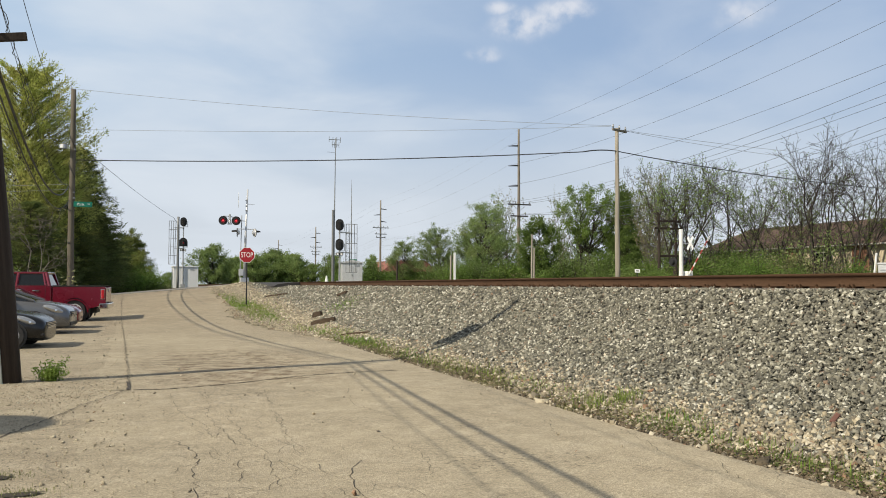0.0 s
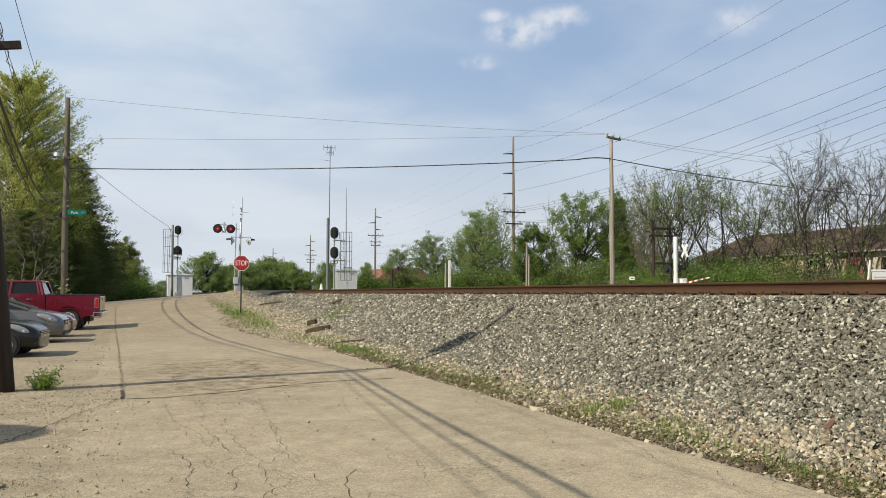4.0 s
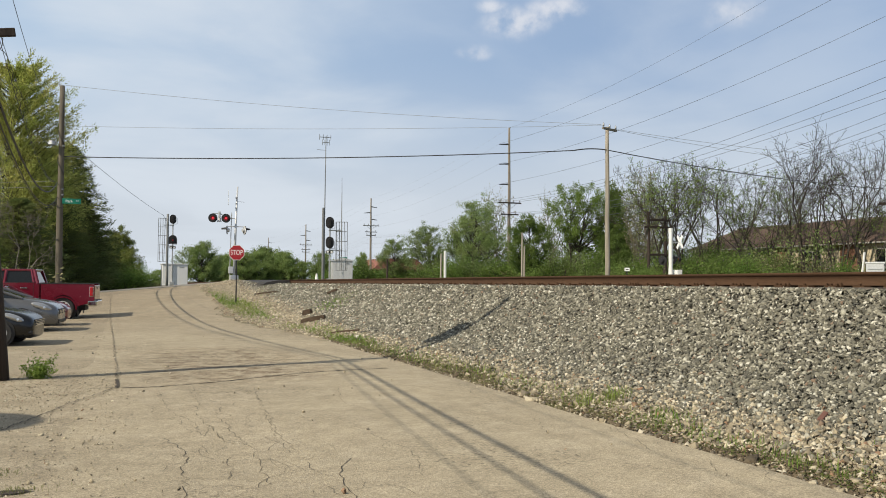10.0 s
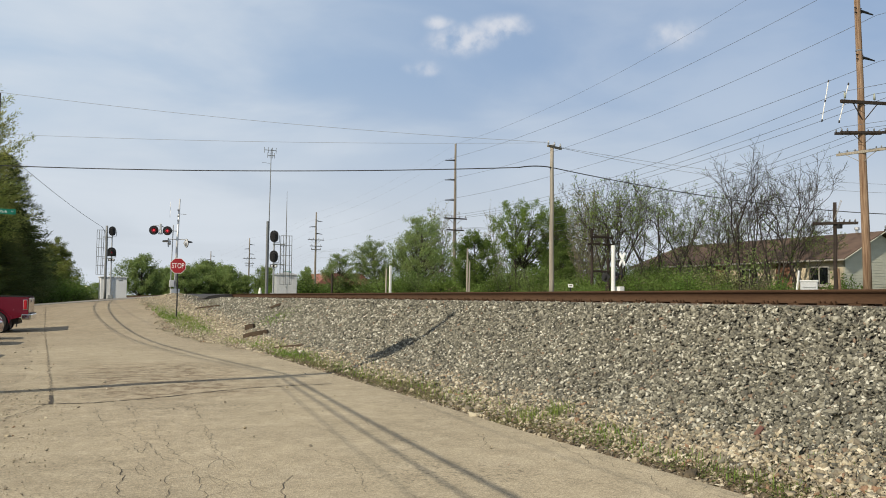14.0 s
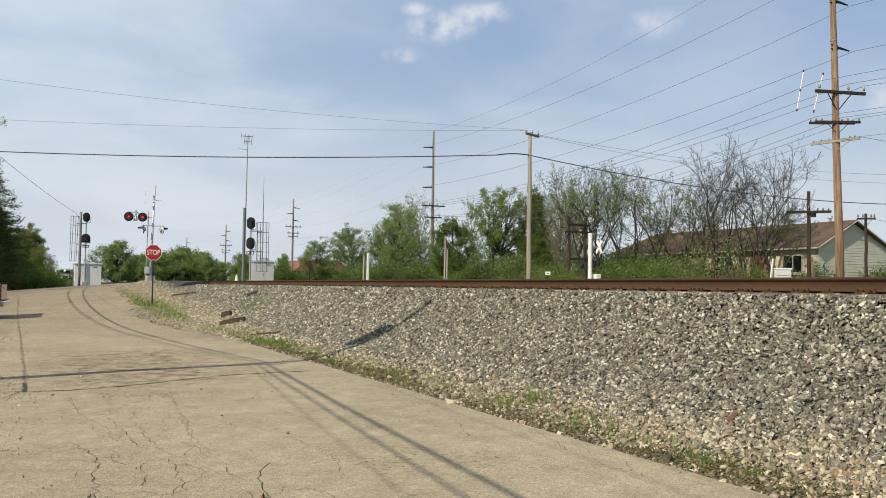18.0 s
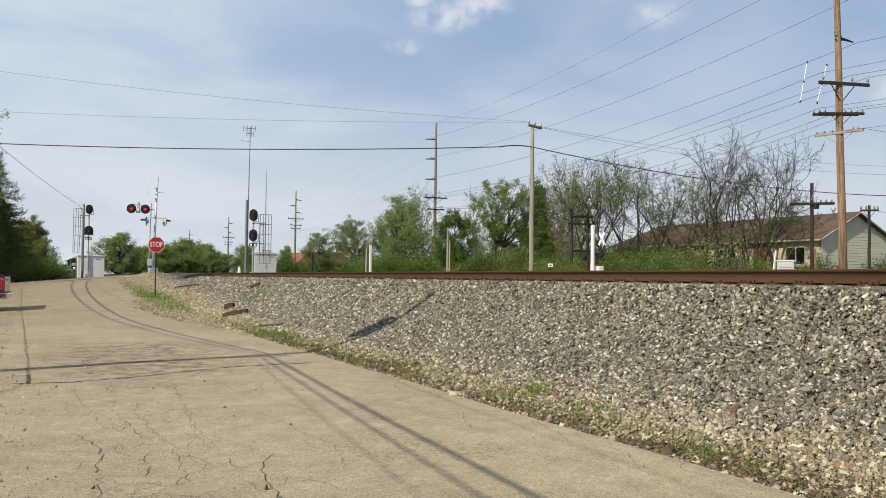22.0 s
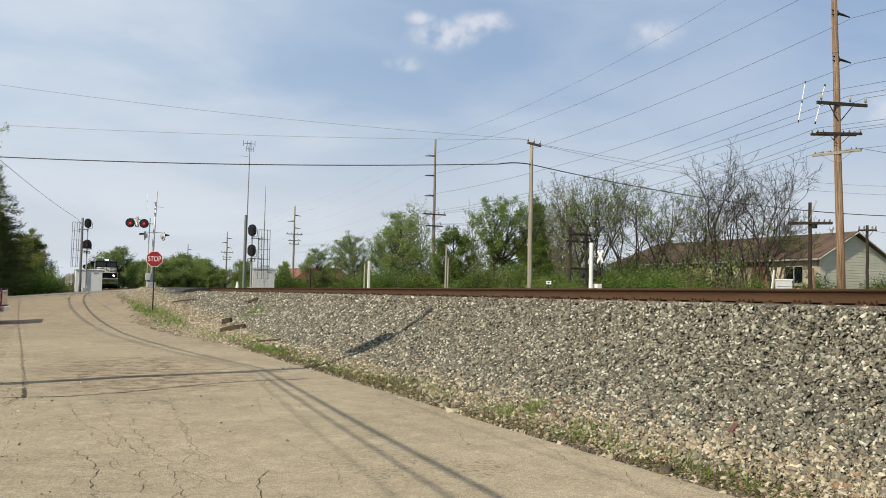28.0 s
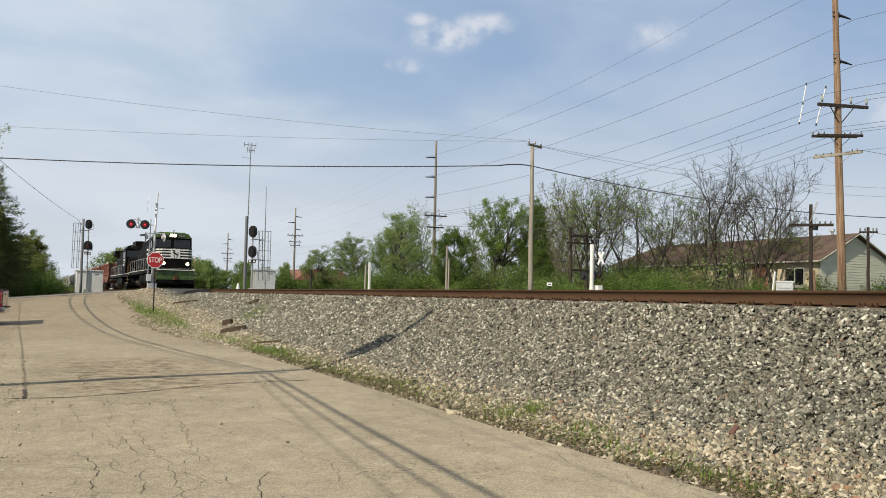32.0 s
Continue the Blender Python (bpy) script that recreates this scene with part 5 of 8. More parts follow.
sp = wood_pole("slim dark service pole by the house", 50.87, 40.2, 1.35, 6.75, 0.11, 0.09, POLEDARK)
crossarm("crossarm", sp, 5.05, 1.15, -45, POLEDARK, pins=(-0.5, -0.2, 0.3, 0.5), pin_mat=DARKSTEEL, brace=1, drop=0.45)
hf = empty("pole_frame", pose(38.4, 56.1, 1.35), "old dark timber double pole frame among trees", "pole frame")
for s in (-0.75, 0.75):
    part("post", tube(B(), (s, 0, -0.5), (s, 0, 5.6), 0.13, 0.1, n=10), POLEDARK, hf)
for z, w in ((5.0, 2.1), (4.45, 2.5), (2.35, 1.7)):
    part("crossarm", box(B(), (0.05, -0.14, z), (w, 0.1, 0.16), bevel=0.01), POLEDARK, hf)
for s in (-1, 1):
    part("brace", tube(B(), (-0.75 * s, 0.1, 2.3), (0.75 * s, 0.1, 0.2), 0.03, n=6), POLEDARK, hf)
for x, y, top in ((26.1, 54.3, 5.0), (20.8, 56.2, 3.5), (17.3, 57.5, 3.1), (30.0, 62.0, 4.4)):
    post = empty("post", pose(x, y, 1.3), "short weathered wooden post in the scrub", "post", "weathered posts")
    part("shaft", tube(B(), (0, 0, -0.3), (0.02, 0, top - 1.3), 0.075, 0.06, n=8), POLEGREY if top > 3.2 else POLEDARK, post)


def wire(a, b, sag, r=0.012, material=None, n=18, name="cable"):
    pts = [Vector(a).lerp(Vector(b), k / n) - Vector((0, 0, sag * 4 * (k / n) * (1 - k / n))) for k in range(n + 1)]
    ob = part(name, path_tube(B(), pts, r, 5, caps=False), material or WIRE)
    return tagged(ob, "overhead cable strung between poles", "cable", "overhead cables")


# across the line from the street name pole to the grey pole and on
wire((-3.75, 55.0, 12.99), (24.85, 41.6, 10.33), 0.30, 0.011, WIREPALE)
wire((-3.45, 55.0, 10.56), (24.9, 41.6, 10.3), 0.20, 0.010, WIREPALE)
wire((-3.25, 54.9, 8.74), (23.2, 41.75, 8.8), 0.25, 0.029)
wire((23.2, 41.75, 8.8), (25.3, 41.75, 8.95), -0.08, 0.034)
wire((25.3, 41.75, 8.95), (62.0, 40.5, 8.0), 0.9, 0.028)
wire((25.7, 41.9, 10.2), (64.0, 41.0, 10.4), 0.8, 0.011, WIREPALE)
wire((25.9, 41.9, 10.15), (64.0, 42.5, 9.9), 0.9, 0.011, WIREPALE)
# along the road, from behind past the close pole to the street name pole: (near end, far end, sag, radius, end and sag behind)
for x0, z0, x1, z1, sag, r, xb, zb, bs in ((-2.1, 7.6, -3.84, 11.55, 0.8, 0.008, -2.05, 7.6, 0.9), (-2.2, 6.65, -3.76, 7.24, 0.9, 0.007, -2.15, 6.65, 0.9), (-2.4, 7.25, -3.68, 9.45, 1.2, 0.007, -2.35, 7.25, 0.9),
                                   (-2.25, 5.62, -3.6, 7.2, 1.43, 0.028, -2.26, 4.26, 0.41), (-2.34, 5.53, -3.56, 6.37, 1.44, 0.018, -3.54, 4.06, 0.16), (-2.36, 5.4, -3.5, 6.3, 1.45, 0.008, -4.3, 4.0, 0.2)):
    wire((x0, 14.75, z0), (x1, 55.0, z1), sag, r)
    wire((x0, 14.75, z0), (xb, -20.0, zb), bs, r)
pts = [Vector((-2.2, 14.75, 6.69)).lerp(Vector((-3.76, 55.0, 7.28)), k / 150) - Vector((0, 0, 3.6 * (k / 150) * (1 - k / 150))) + Vector((0.05 * math.sin(k * 1.2), 0, 0.05 * math.cos(k * 1.2))) for k in range(151)]
tagged(part("cable", path_tube(B(), pts, 0.008, 4, caps=False), WIRE), "cable twisted round its bearing wire", "cable", "overhead cables")
wire((-3.45, 55.0, 10.0), (4.0, 93.6, 8.25), 0.25, 0.015)
wire((4.0, 93.6, 8.25), (4.4, 93.6, 7.6), 0.0, 0.02, n=3)
# along the cross road, away from the street name pole
for z0, z1 in ((7.3, 7.0), (7.0, 6.4)):
    wire((-3.6, 55.0, z0), (-30.0, 60.0, z1), 0.3, 0.009, WIREPALE)
# the tall line: (first pole, second pole, sag)
for a, c, sag, r in (((36.5, 30.7, 20.4), (37.6, 81.3, 17.6), 1.2, 0.009), ((37.9, 30.7, 18.7), (36.44, 81.3, 15.84), 1.1, 0.012), ((37.85, 30.7, 16.24), (36.44, 81.3, 13.78), 1.15, 0.012), ((38.0, 30.7, 13.87), (36.44, 81.3, 11.67), 0.9, 0.013),
                     ((35.5, 30.8, 12.05), (36.4, 81.3, 9.95), 1.05, 0.013), ((37.3, 30.6, 12.05), (37.9, 81.3, 9.95), 0.9, 0.013), ((38.4, 30.4, 12.05), (38.9, 81.3, 9.95), 0.9, 0.013),
                     ((35.6, 31.0, 10.3), (36.5, 81.3, 8.75), 1.45, 0.012), ((36.9, 30.5, 10.3), (37.8, 81.3, 8.75), 1.55, 0.012), ((37.7, 30.2, 10.3), (38.8, 81.3, 8.75), 1.55, 0.011), ((36.6, 31.8, 9.25), (37.4, 81.3, 8.0), 1.5, 0.01)):
    wire(a, c, sag, r, WIREGREY, 26)
    wire(a, (a[0] + 0.6, -22.0, a[2] + 0.9), 1.0, r, WIREGREY)
    o = Vector(c) - Vector((37.6, 81.3, 17.6))
    for k in range(1, 4):
        p, q = [Vector((*LINE_AT[j], TOPS[j])) + o * (1.0 if j == 1 else 0.82) for j in (k, k + 1)]
        wire(p, q, 0.8, r * 0.5, WIREPALE)
wire((37.0, 29.6, 9.2), (62.0, 22.0, 8.3), 0.6, 0.012, WIREGREY)
wire((50.9, 40.2, 6.45), (75.0, 34.0, 5.2), 0.5, 0.014, WIREGREY)
for x0, x1, y, z0, z1 in ((0.4, 0.98, 33.5, 11.23, 13.4), (-0.75, 0.0, 31.4, 10.71, 12.7)):   # white tubes hung on the spans, fixed at the pole
    m = part("line_tube", tube(B(), (x0, 0, z0), (x1, 0, z1), 0.026, n=8), WHITE, tall[0], "white hanging tube on the power line")
    m.matrix_basis = pose(0, y - 30.7, -ground_at(36.95, 30.7))
    for t in (0.0, 0.5, 1.0):
        x, z = x0 + (x1 - x0) * t, z0 + (z1 - z0) * t
        part("clamp", tube(B(), (x - 0.015, 0, z - 0.06), (x + 0.015, 0, z + 0.06), 0.04, n=8), BLACK, m)

# ---- signals, signs and huts ----
def disc(bm, c, r, depth, toward, n=18, r2=None):
    c, d = Vector(c), Vector(toward).normalized()
    return tube(bm, c, c + d * depth, r, r if r2 is None else r2, n)


def text_mesh(name, words, size, depth, material, parent, m, label=""):
    cu = bpy.data.curves.new(name, "FONT")
    cu.body, cu.size, cu.extrude, cu.align_x, cu.align_y = words, size, depth, "CENTER", "CENTER"
    tmp = bpy.data.objects.new("lettering_curve", cu)
    me = bpy.data.meshes.new_from_object(tmp)
    bpy.data.objects.remove(tmp)
    me.materials.clear()
    me.materials.append(material)
    ob = new(name, me)
    ob.parent, ob.matrix_basis = parent, m
    return tagged(ob, label) if label else ob


def facing(x, y):
    """Turn about z by which a sign whose face points to -y looks at the standing place."""
    return -math.degrees(math.atan2(x, y))


def flasher(parent, x, y, z, yaw, lit=True, back=0.30, behind=None):
    """Crossing lamp: black round background, hood, red lens; its face points to -y before the turn."""
    m = pose(x, y, z, 0, 0, yaw)
    bg = part("background_disc", disc(B(), (0, 0.02, 0), back, 0.03, (0, -1, 0), 24), BLACK, parent)
    bg.matrix_basis = m
    b = B()
    disc(b, (0, 0.16, 0), 0.12, 0.13, (0, -1, 0), 16, 0.17)
    part("lamp_housing", b, behind or BLACK, bg)
    if behind:
        part("back_plate", disc(B(), (0, 0.028, 0), back * 0.97, 0.008, (0, 1, 0), 24, back * 0.9), behind, bg, "silver painted back")
    hood = B()
    n = 14
    for k in range(n):
        a0, a1 = math.pi * (0.08 + 0.84 * k / n), math.pi * (0.08 + 0.84 * (k + 1) / n)
        p = [(rr * math.cos(a), yy, rr * math.sin(a)) for a in (a0, a1) for yy, rr in ((-0.01, 0.175), (-0.36, 0.13))]
        vs = [hood.verts.new(q) for q in (p[0], p[1], p[3], p[2])]
        hood.faces.new(vs)
    ho = part("hood", hood, BLACK, bg)
    sol = ho.modifiers.new("thick", "SOLIDIFY")
    sol.thickness = 0.008
    part("red_lens", disc(B(), (0, -0.012, 0), 0.15, 0.02, (0, -1, 0), 18), REDDIM if lit else REDLENS, bg, "glowing red lens" if lit else "dark red lens")
    if lit:
        part("bulb_glow", disc(B(), (0, -0.034, 0), 0.06, 0.006, (0, -1, 0), 14), REDLAMP, bg)
    return bg


def crossbuck(parent, m, size=1.2):
    for s in (-1, 1):
        b = box(B(), (0, 0, 0), (size, 0.012, 0.22), Matrix.Rotation(radians(50 * s), 3, "Y"))
        o = part("crossbuck_blade", b, SIGNWHITE, parent)
        o.matrix_basis = m @ pose(0, 0.012 * s, 0)


# stop sign
st = empty("stop_sign", pose(5.0, 40.75, 0.42, 0, 0, -7), "red octagonal stop sign on a dark steel post", "stop sign")
part("post", box(B(), (0, 0.03, 1.05), (0.06, 0.05, 2.7), bevel=0.008), BLACK, st)
octo = [(0.376 * math.cos(radians(22.5 + 45 * k)), 2.42 + 0.376 * math.sin(radians(22.5 + 45 * k))) for k in range(8)]
octi = [(0.354 * math.cos(radians(22.5 + 45 * k)), 2.42 + 0.354 * math.sin(radians(22.5 + 45 * k))) for k in range(8)]
part("border", prism(B(), octo, 1, -0.006, 0.0), SIGNWHITE, st, "white sign border")
part("face", prism(B(), octi, 1, -0.010, -0.004), REDSIGN, st)
text_mesh("lettering", "STOP", 0.33, 0.002, SIGNWHITE, st, pose(0, -0.013, 2.415, 90, 0, 0) @ Matrix.Diagonal((0.7, 1, 1, 1)), "white STOP lettering")

# crossing signal on this side of the line
cs = empty("crossing_signal", pose(7.08, 59.0, 1.5), "silver level crossing mast with red flashing lamps", "crossing signal")
part("base", box(B(), (0, 0, 0.15), (0.55, 0.55, 0.5), bevel=0.03), ALU, cs)
part("junction_box", box(B(), (-0.22, -0.1, 0.75), (0.3, 0.25, 0.45), bevel=0.02), ALU, cs)
part("mast", path_tube(B(), [(0, 0, 0.2), (0.06, 0, 3.2), (0.16, 0, 6.35)], [0.085, 0.075, 0.05], 12), ALU, cs, smooth=True)
part("side_rod", tube(B(), (-0.28, 0.05, 0.3), (-0.2, 0.05, 4.6), 0.03, n=8), STEEL, cs)
part("lamp_arm", path_tube(B(), [(0.1, 0, 4.2), (-0.4, 0, 4.22), (-0.95, 0, 4.5), (-1.45, 0, 4.5)], 0.03, 8), ALU, cs)
part("bell", disc(B(), (-1.0, 0, 3.95), 0.15, 0.3, (0, 0, 1), 14, 0.08), ALU, cs)
part("lamp_hanger", box(B(), (-1.0, 0, 4.45), (0.14, 0.14, 0.4), bevel=0.03), ALU, cs)
yaw = facing(6.1, 59)
flasher(cs, -1.43, -0.05, 4.2, yaw)
flasher(cs, -0.58, -0.05, 4.2, yaw)
part("cross_bar", tube(B(), (-0.55, 0, 3.66), (0.75, 0, 3.66), 0.028, n=8), ALU, cs)
flasher(cs, -0.5, -0.05, 3.42, -103, False, 0.29, ALU)
flasher(cs, 0.66, -0.05, 3.42, 107, False, 0.29, ALU)
crossbuck(cs, pose(-0.42, 0.1, 5.6, 0, 0, 84), 1.15)
part("top_rod", tube(B(), (0.14, 0, 5.35), (0.62, 0, 5.32), 0.014, n=6), STEEL, cs)
b = B()
for z in (5.2, 5.6, 4.9):
    box(b, (0.1, 0, z), (0.14, 0.12, 0.1), bevel=0.01)
part("clamps", b, STEEL, cs)


def rail_signal(x, y, z0, heads, height, face, label, cage_side, lit=()):
    """Railway block signal: steel mast, oval black heads, platform brackets and a caged ladder."""
    th = empty("railway_signal", pose(x, y, z0, 0, 0, face), label, "railway signal", "railway signals")
    part("mast", tube(B(), (0, 0.25, 0), (0, 0.25, height), 0.07, 0.06, n=10), STEEL, th)
    part("base", box(B(), (0, 0.25, 0.2), (0.5, 0.5, 0.4), bevel=0.03), STEEL, th)
    for k, z in enumerate(heads):
        b = B()
        if k == 1 and cage_side < 0:   # the lower head is round above and cut square below
            outline = [(0.43 * math.cos(a), 0.08 + 0.43 * math.sin(a)) for a in np.linspace(0, math.pi, 13)] + [(-0.43, -0.42), (0.43, -0.42)]
        else:
            outline = [(0.34 * math.cos(a), 0.15 + 0.34 * math.sin(a)) for a in np.linspace(0, math.pi, 9)] + [(0.34 * math.cos(a), -0.15 + 0.34 * math.sin(a)) for a in np.linspace(math.pi, 2 * math.pi, 9)]
        prism(b, [(p, q + z) for p, q in outline], 1, -0.02, 0.02)
        head = part("signal_head", b, BLACK, th)
        for dz in (0.2, 0.0, -0.2):
            part("lamp_hood", disc(B(), (0, -0.02, z + dz), 0.13, 0.22, (0, -1, -0.12), 14, 0.11), BLACK, head)
        part("lamp_case", box(B(), (0, 0.14, z), (0.36, 0.24, 0.66), bevel=0.03), BLACK, head)
        if k in lit:
            part("lens", disc(B(), (0, -0.245, z - 0.03), 0.075, 0.01, (0, -1, 0), 12), REDDIM, head, "small red signal light")
        part("bracket", path_tube(B(), [(0, 0.25, z - 0.5), (0.42, 0.25, z - 0.5), (0.42, 0.25, z + 0.1)], 0.03, 6), STEEL, th)
        part("platform", box(B(), (cage_side * 0.4, 0.45, z - 0.62), (1.0, 0.7, 0.05)), STEEL, th)
    part("marker_plate", box(B(), (0, 0.1, heads[-1] - 0.78), (0.62, 0.03, 0.24), bevel=0.01), BLACK, th)
    for s in (-0.16, 0.16):
        part("marker_square", box(B(), (s, 0.075, heads[-1] - 0.78), (0.16, 0.02, 0.12)), SIGNWHITE, th)
    b = B()
    cx, cw, zb, zt = cage_side * 1.0, 0.42, heads[-1] - 2.3, heads[0] + 0.1
    for i in range(5):
        px = cx + (i - 2) * cw * 0.54
        tube(b, (px + cage_side * 0.1 * (i % 2), 0.35 + 0.3 * (i % 2), zb), (px, 0.35 + 0.3 * (i % 2), zt), 0.028, n=5)
    for k in range(6):
        z = zb + (zt - zb) * k / 5
        box(b, (cx, 0.35, z), (cw * 2.2, 0.025, 0.03))
        box(b, (cx, 0.65, z), (cw * 2.2, 0.025, 0.03))
    part("ladder_cage", b, DARKSTEEL, th, "grey steel ladder cage")
    return th


rail_signal(5.06, 95.4, 1.0, (7.0, 4.8), 7.4, facing(5, 95), "block signal with two black heads beside a hut", -1, (1,))
rail_signal(16.2, 70.4, 1.35, (5.05, 3.4), 5.4, facing(16.2, 70.4), "block signal with two black heads beyond the track", 1)
wood_pole("grey steel service pole beside the signal hut", 4.45, 93.6, 0.95, 8.4, 0.13, 0.12, DARKSTEEL)


def hut(x, y, z0, sx, sy, h, turn, label, peaked, skin=HUT):
    th = empty("signal_hut", pose(x, y, z0, 0, 0, turn), label, "signal hut", "signal huts")
    part("body", box(B(), (0, 0, h / 2), (sx, sy, h), bevel=0.02), skin, th)
    if peaked:
        part("roof", prism(B(), [(-sx / 2 - 0.08, h), (sx / 2 + 0.08, h), (sx / 2 + 0.08, h + 0.06), (0, h + 0.3), (-sx / 2 - 0.08, h + 0.06)], 1, -sy / 2 - 0.08, sy / 2 + 0.08), ALU, th)
    else:
        part("roof", box(B(), (0, 0, h + 0.05), (sx + 0.16, sy + 0.16, 0.1), bevel=0.02), HUT, th)
    door = part("door", box(B(), (-sx * 0.22, -sy / 2 - 0.012, h * 0.48), (0.85, 0.03, h * 0.86), bevel=0.01), skin, th)
    part("handle", box(B(), (-sx * 0.22 + 0.32, -sy / 2 - 0.04, h * 0.48), (0.05, 0.05, 0.16)), STEEL, door)
    b = B()
    for k in range(4):
        box(b, (sx * 0.25, -sy / 2 - 0.012, h * 0.86 + 0.03 * k), (0.4, 0.02, 0.012))
    part("vent", b, STEEL, th)
    part("foundation", box(B(), (0, 0, -0.15), (sx + 0.1, sy + 0.1, 0.36)), PARK, th)
    return th


hut(5.35, 96.9, 0.95, 2.55, 2.3, 2.25, 2, "pale grey steel signal hut beside the track", False)
hut(18.2, 74.4, 1.35, 1.75, 1.9, 1.95, -8, "small silver signal hut with shallow peaked roof", True, ALU)

# radio masts by the small hut
am = empty("radio_mast", pose(16.35, 73.6, 1.3), "slender steel radio mast with antennas on top", "radio mast", "radio masts")
part("column", tube(B(), (0, 0, -0.2), (0, 0, 6.6), 0.12, 0.11, n=12), DARKSTEEL, am)
part("mast", path_tube(B(), [(0.1, 0, 0.2), (0.12, 0, 7), (0.16, 0, 12.9)], [0.05, 0.045, 0.03], 8), DARKSTEEL, am)
for z, w, dx in ((12.75, 0.85, 0.15), (12.3, 0.6, 0.0)):
    b = B()
    tube(b, (0.16 - w / 2 - dx, 0, z), (0.16 + w / 2, 0, z), 0.03, n=6)
    for k in range(4):
        px = 0.16 - w / 2 - dx + (w + dx) * k / 3
        tube(b, (px, 0, z - 0.24), (px, 0, z + 0.24), 0.022, n=5)
    part("antenna", b, DARKSTEEL, am)
part("side_antenna", path_tube(B(), [(0.1, 0, 11.6), (-0.6, 0, 11.65)], 0.014, 6), DARKSTEEL, am)
wm = empty("radio_mast", pose(19.05, 78.0, 1.3), "thin whip antenna mast with lattice foot", "radio mast", "radio masts")
part("mast", path_tube(B(), [(0, 0, 0), (0, 0, 5.4), (0, 0, 8.0), (0.0, 0, 9.85)], [0.05, 0.045, 0.03, 0.012], 8), DARKSTEEL, wm)
b = B()
for s in (-0.17, 0.17):
    tube(b, (s - 0.35, 0, 0), (s - 0.35, 0, 5.0), 0.025, n=6)
for k in range(12):
    tube(b, (-0.52, 0, 0.3 + 0.4 * k), (-0.18, 0, 0.7 + 0.4 * k), 0.012, n=5)
    tube(b, (-0.52, 0, 0.3 + 0.4 * k), (-0.18, 0, 0.3 + 0.4 * k), 0.012, n=5)
part("lattice", b, DARKSTEEL, wm)
cone = empty("marker_cone", pose(14.85, 69.1, 1.3), "small white ground marker", "marker")
part("cone", tube(B(), (0, 0, 0), (0, 0, 0.85), 0.22, 0.06, n=12), WHITE, cone)

# gate signal on the far side
gs = empty("crossing_gate", pose(33.45, 47.4, 1.3), "white crossing gate mast with crossbuck and lamps", "crossing gate")
part("mast", path_tube(B(), [(0, 0, 0), (0.02, 0, 0.9), (0.03, 0, 3.3), (0.03, 0, 3.75)], [0.17, 0.14, 0.125, 0.12], 14), WHITE, gs, smooth=True)
part("cap", tube(B(), (0.03, 0, 3.6), (0.03, 0, 3.82), 0.145, 0.13, n=14), WHITE, gs)
part("base", box(B(), (0.0, 0, 0.25), (0.7, 0.5, 0.5), bevel=0.04), ALU, gs)
part("second_mast", tube(B(), (0.62, 0.7, 0), (0.62, 0.7, 2.9), 0.06, n=10), ALU, gs)
crossbuck(gs, pose(1.6, 1.2, 3.0, 0, 0, -96), 1.1)
part("sign_arm", tube(B(), (0.6, 0.7, 2.95), (1.45, 1.0, 2.95), 0.025, n=6), ALU, gs)
flasher(gs, 1.3, 0.9, 1.85, -120, False)
flasher(gs, -0.45, 0.2, 1.7, 110, False)
flasher(gs, 0.9, 0.9, 1.8, -100, False)
part("mechanism", box(B(), (0.48, -0.1, 0.85), (0.4, 0.5, 0.5), bevel=0.03), WHITE, gs)
STRIPE_RED = mat("gate_stripe_red", (0.5, 0.05, 0.04), 0.5, bump=0.02, amount=0.2)
GATE = part("gate_arm", box(B(), (0, 0.0, 0), (0.07, 0.5, 0.14), bevel=0.01), WHITE, gs, "red and white striped barrier arm")
for k in range(9):
    part("stripe", box(B(), (0, 0.47 + 0.44 * k, 0), (0.05, 0.44, 0.12 - 0.006 * k), bevel=0.006), SIGNWHITE if k % 2 == 0 else STRIPE_RED, GATE)
GATE_AT = (0.48, -0.1, 0.76)

# small furniture of the line
wp = empty("marker_post", pose(16.17, 43.05, 1.3), "plain white square marker post", "marker post")
part("post", box(B(), (0, 0, 0.85), (0.11, 0.11, 2.1), bevel=0.012), WHITE, wp)
ls = empty("small_sign", pose(27.54, 43.25, 1.3, 0, 0, -20), "small low white sign on a dark post", "small sign")
part("post", box(B(), (0, 0.02, 0.5), (0.06, 0.05, 1.0)), BLACK, ls)
part("plate", box(B(), (0, -0.02, 1.02), (0.3, 0.02, 0.2), bevel=0.006), SIGNWHITE, ls)
part("writing_bar", box(B(), (0, -0.034, 1.02), (0.16, 0.006, 0.05)), BLACK, ls)
eb = empty("utility_cabinet", pose(28.3, 26.35, 1.2, 0, 0, -46), "grey metal utility cabinet beyond the rails", "cabinet")
part("body", box(B(), (0, 0, 0.62), (0.66, 0.45, 1.1), bevel=0.03), ALU, eb)
part("lid", box(B(), (0, 0, 1.2), (0.72, 0.5, 0.08), bevel=0.02), ALU, eb)
part("hinge", box(B(), (0, -0.235, 0.95), (0.5, 0.02, 0.03)), STEEL, eb)
sk = empty("marker_stake", pose(27.78, 26.6, 1.3, 0, 9, 0), "leaning pale marker stake", "stake")
part("stake", box(B(), (0, 0, 0.75), (0.07, 0.05, 1.6), bevel=0.008), WHITE, sk)

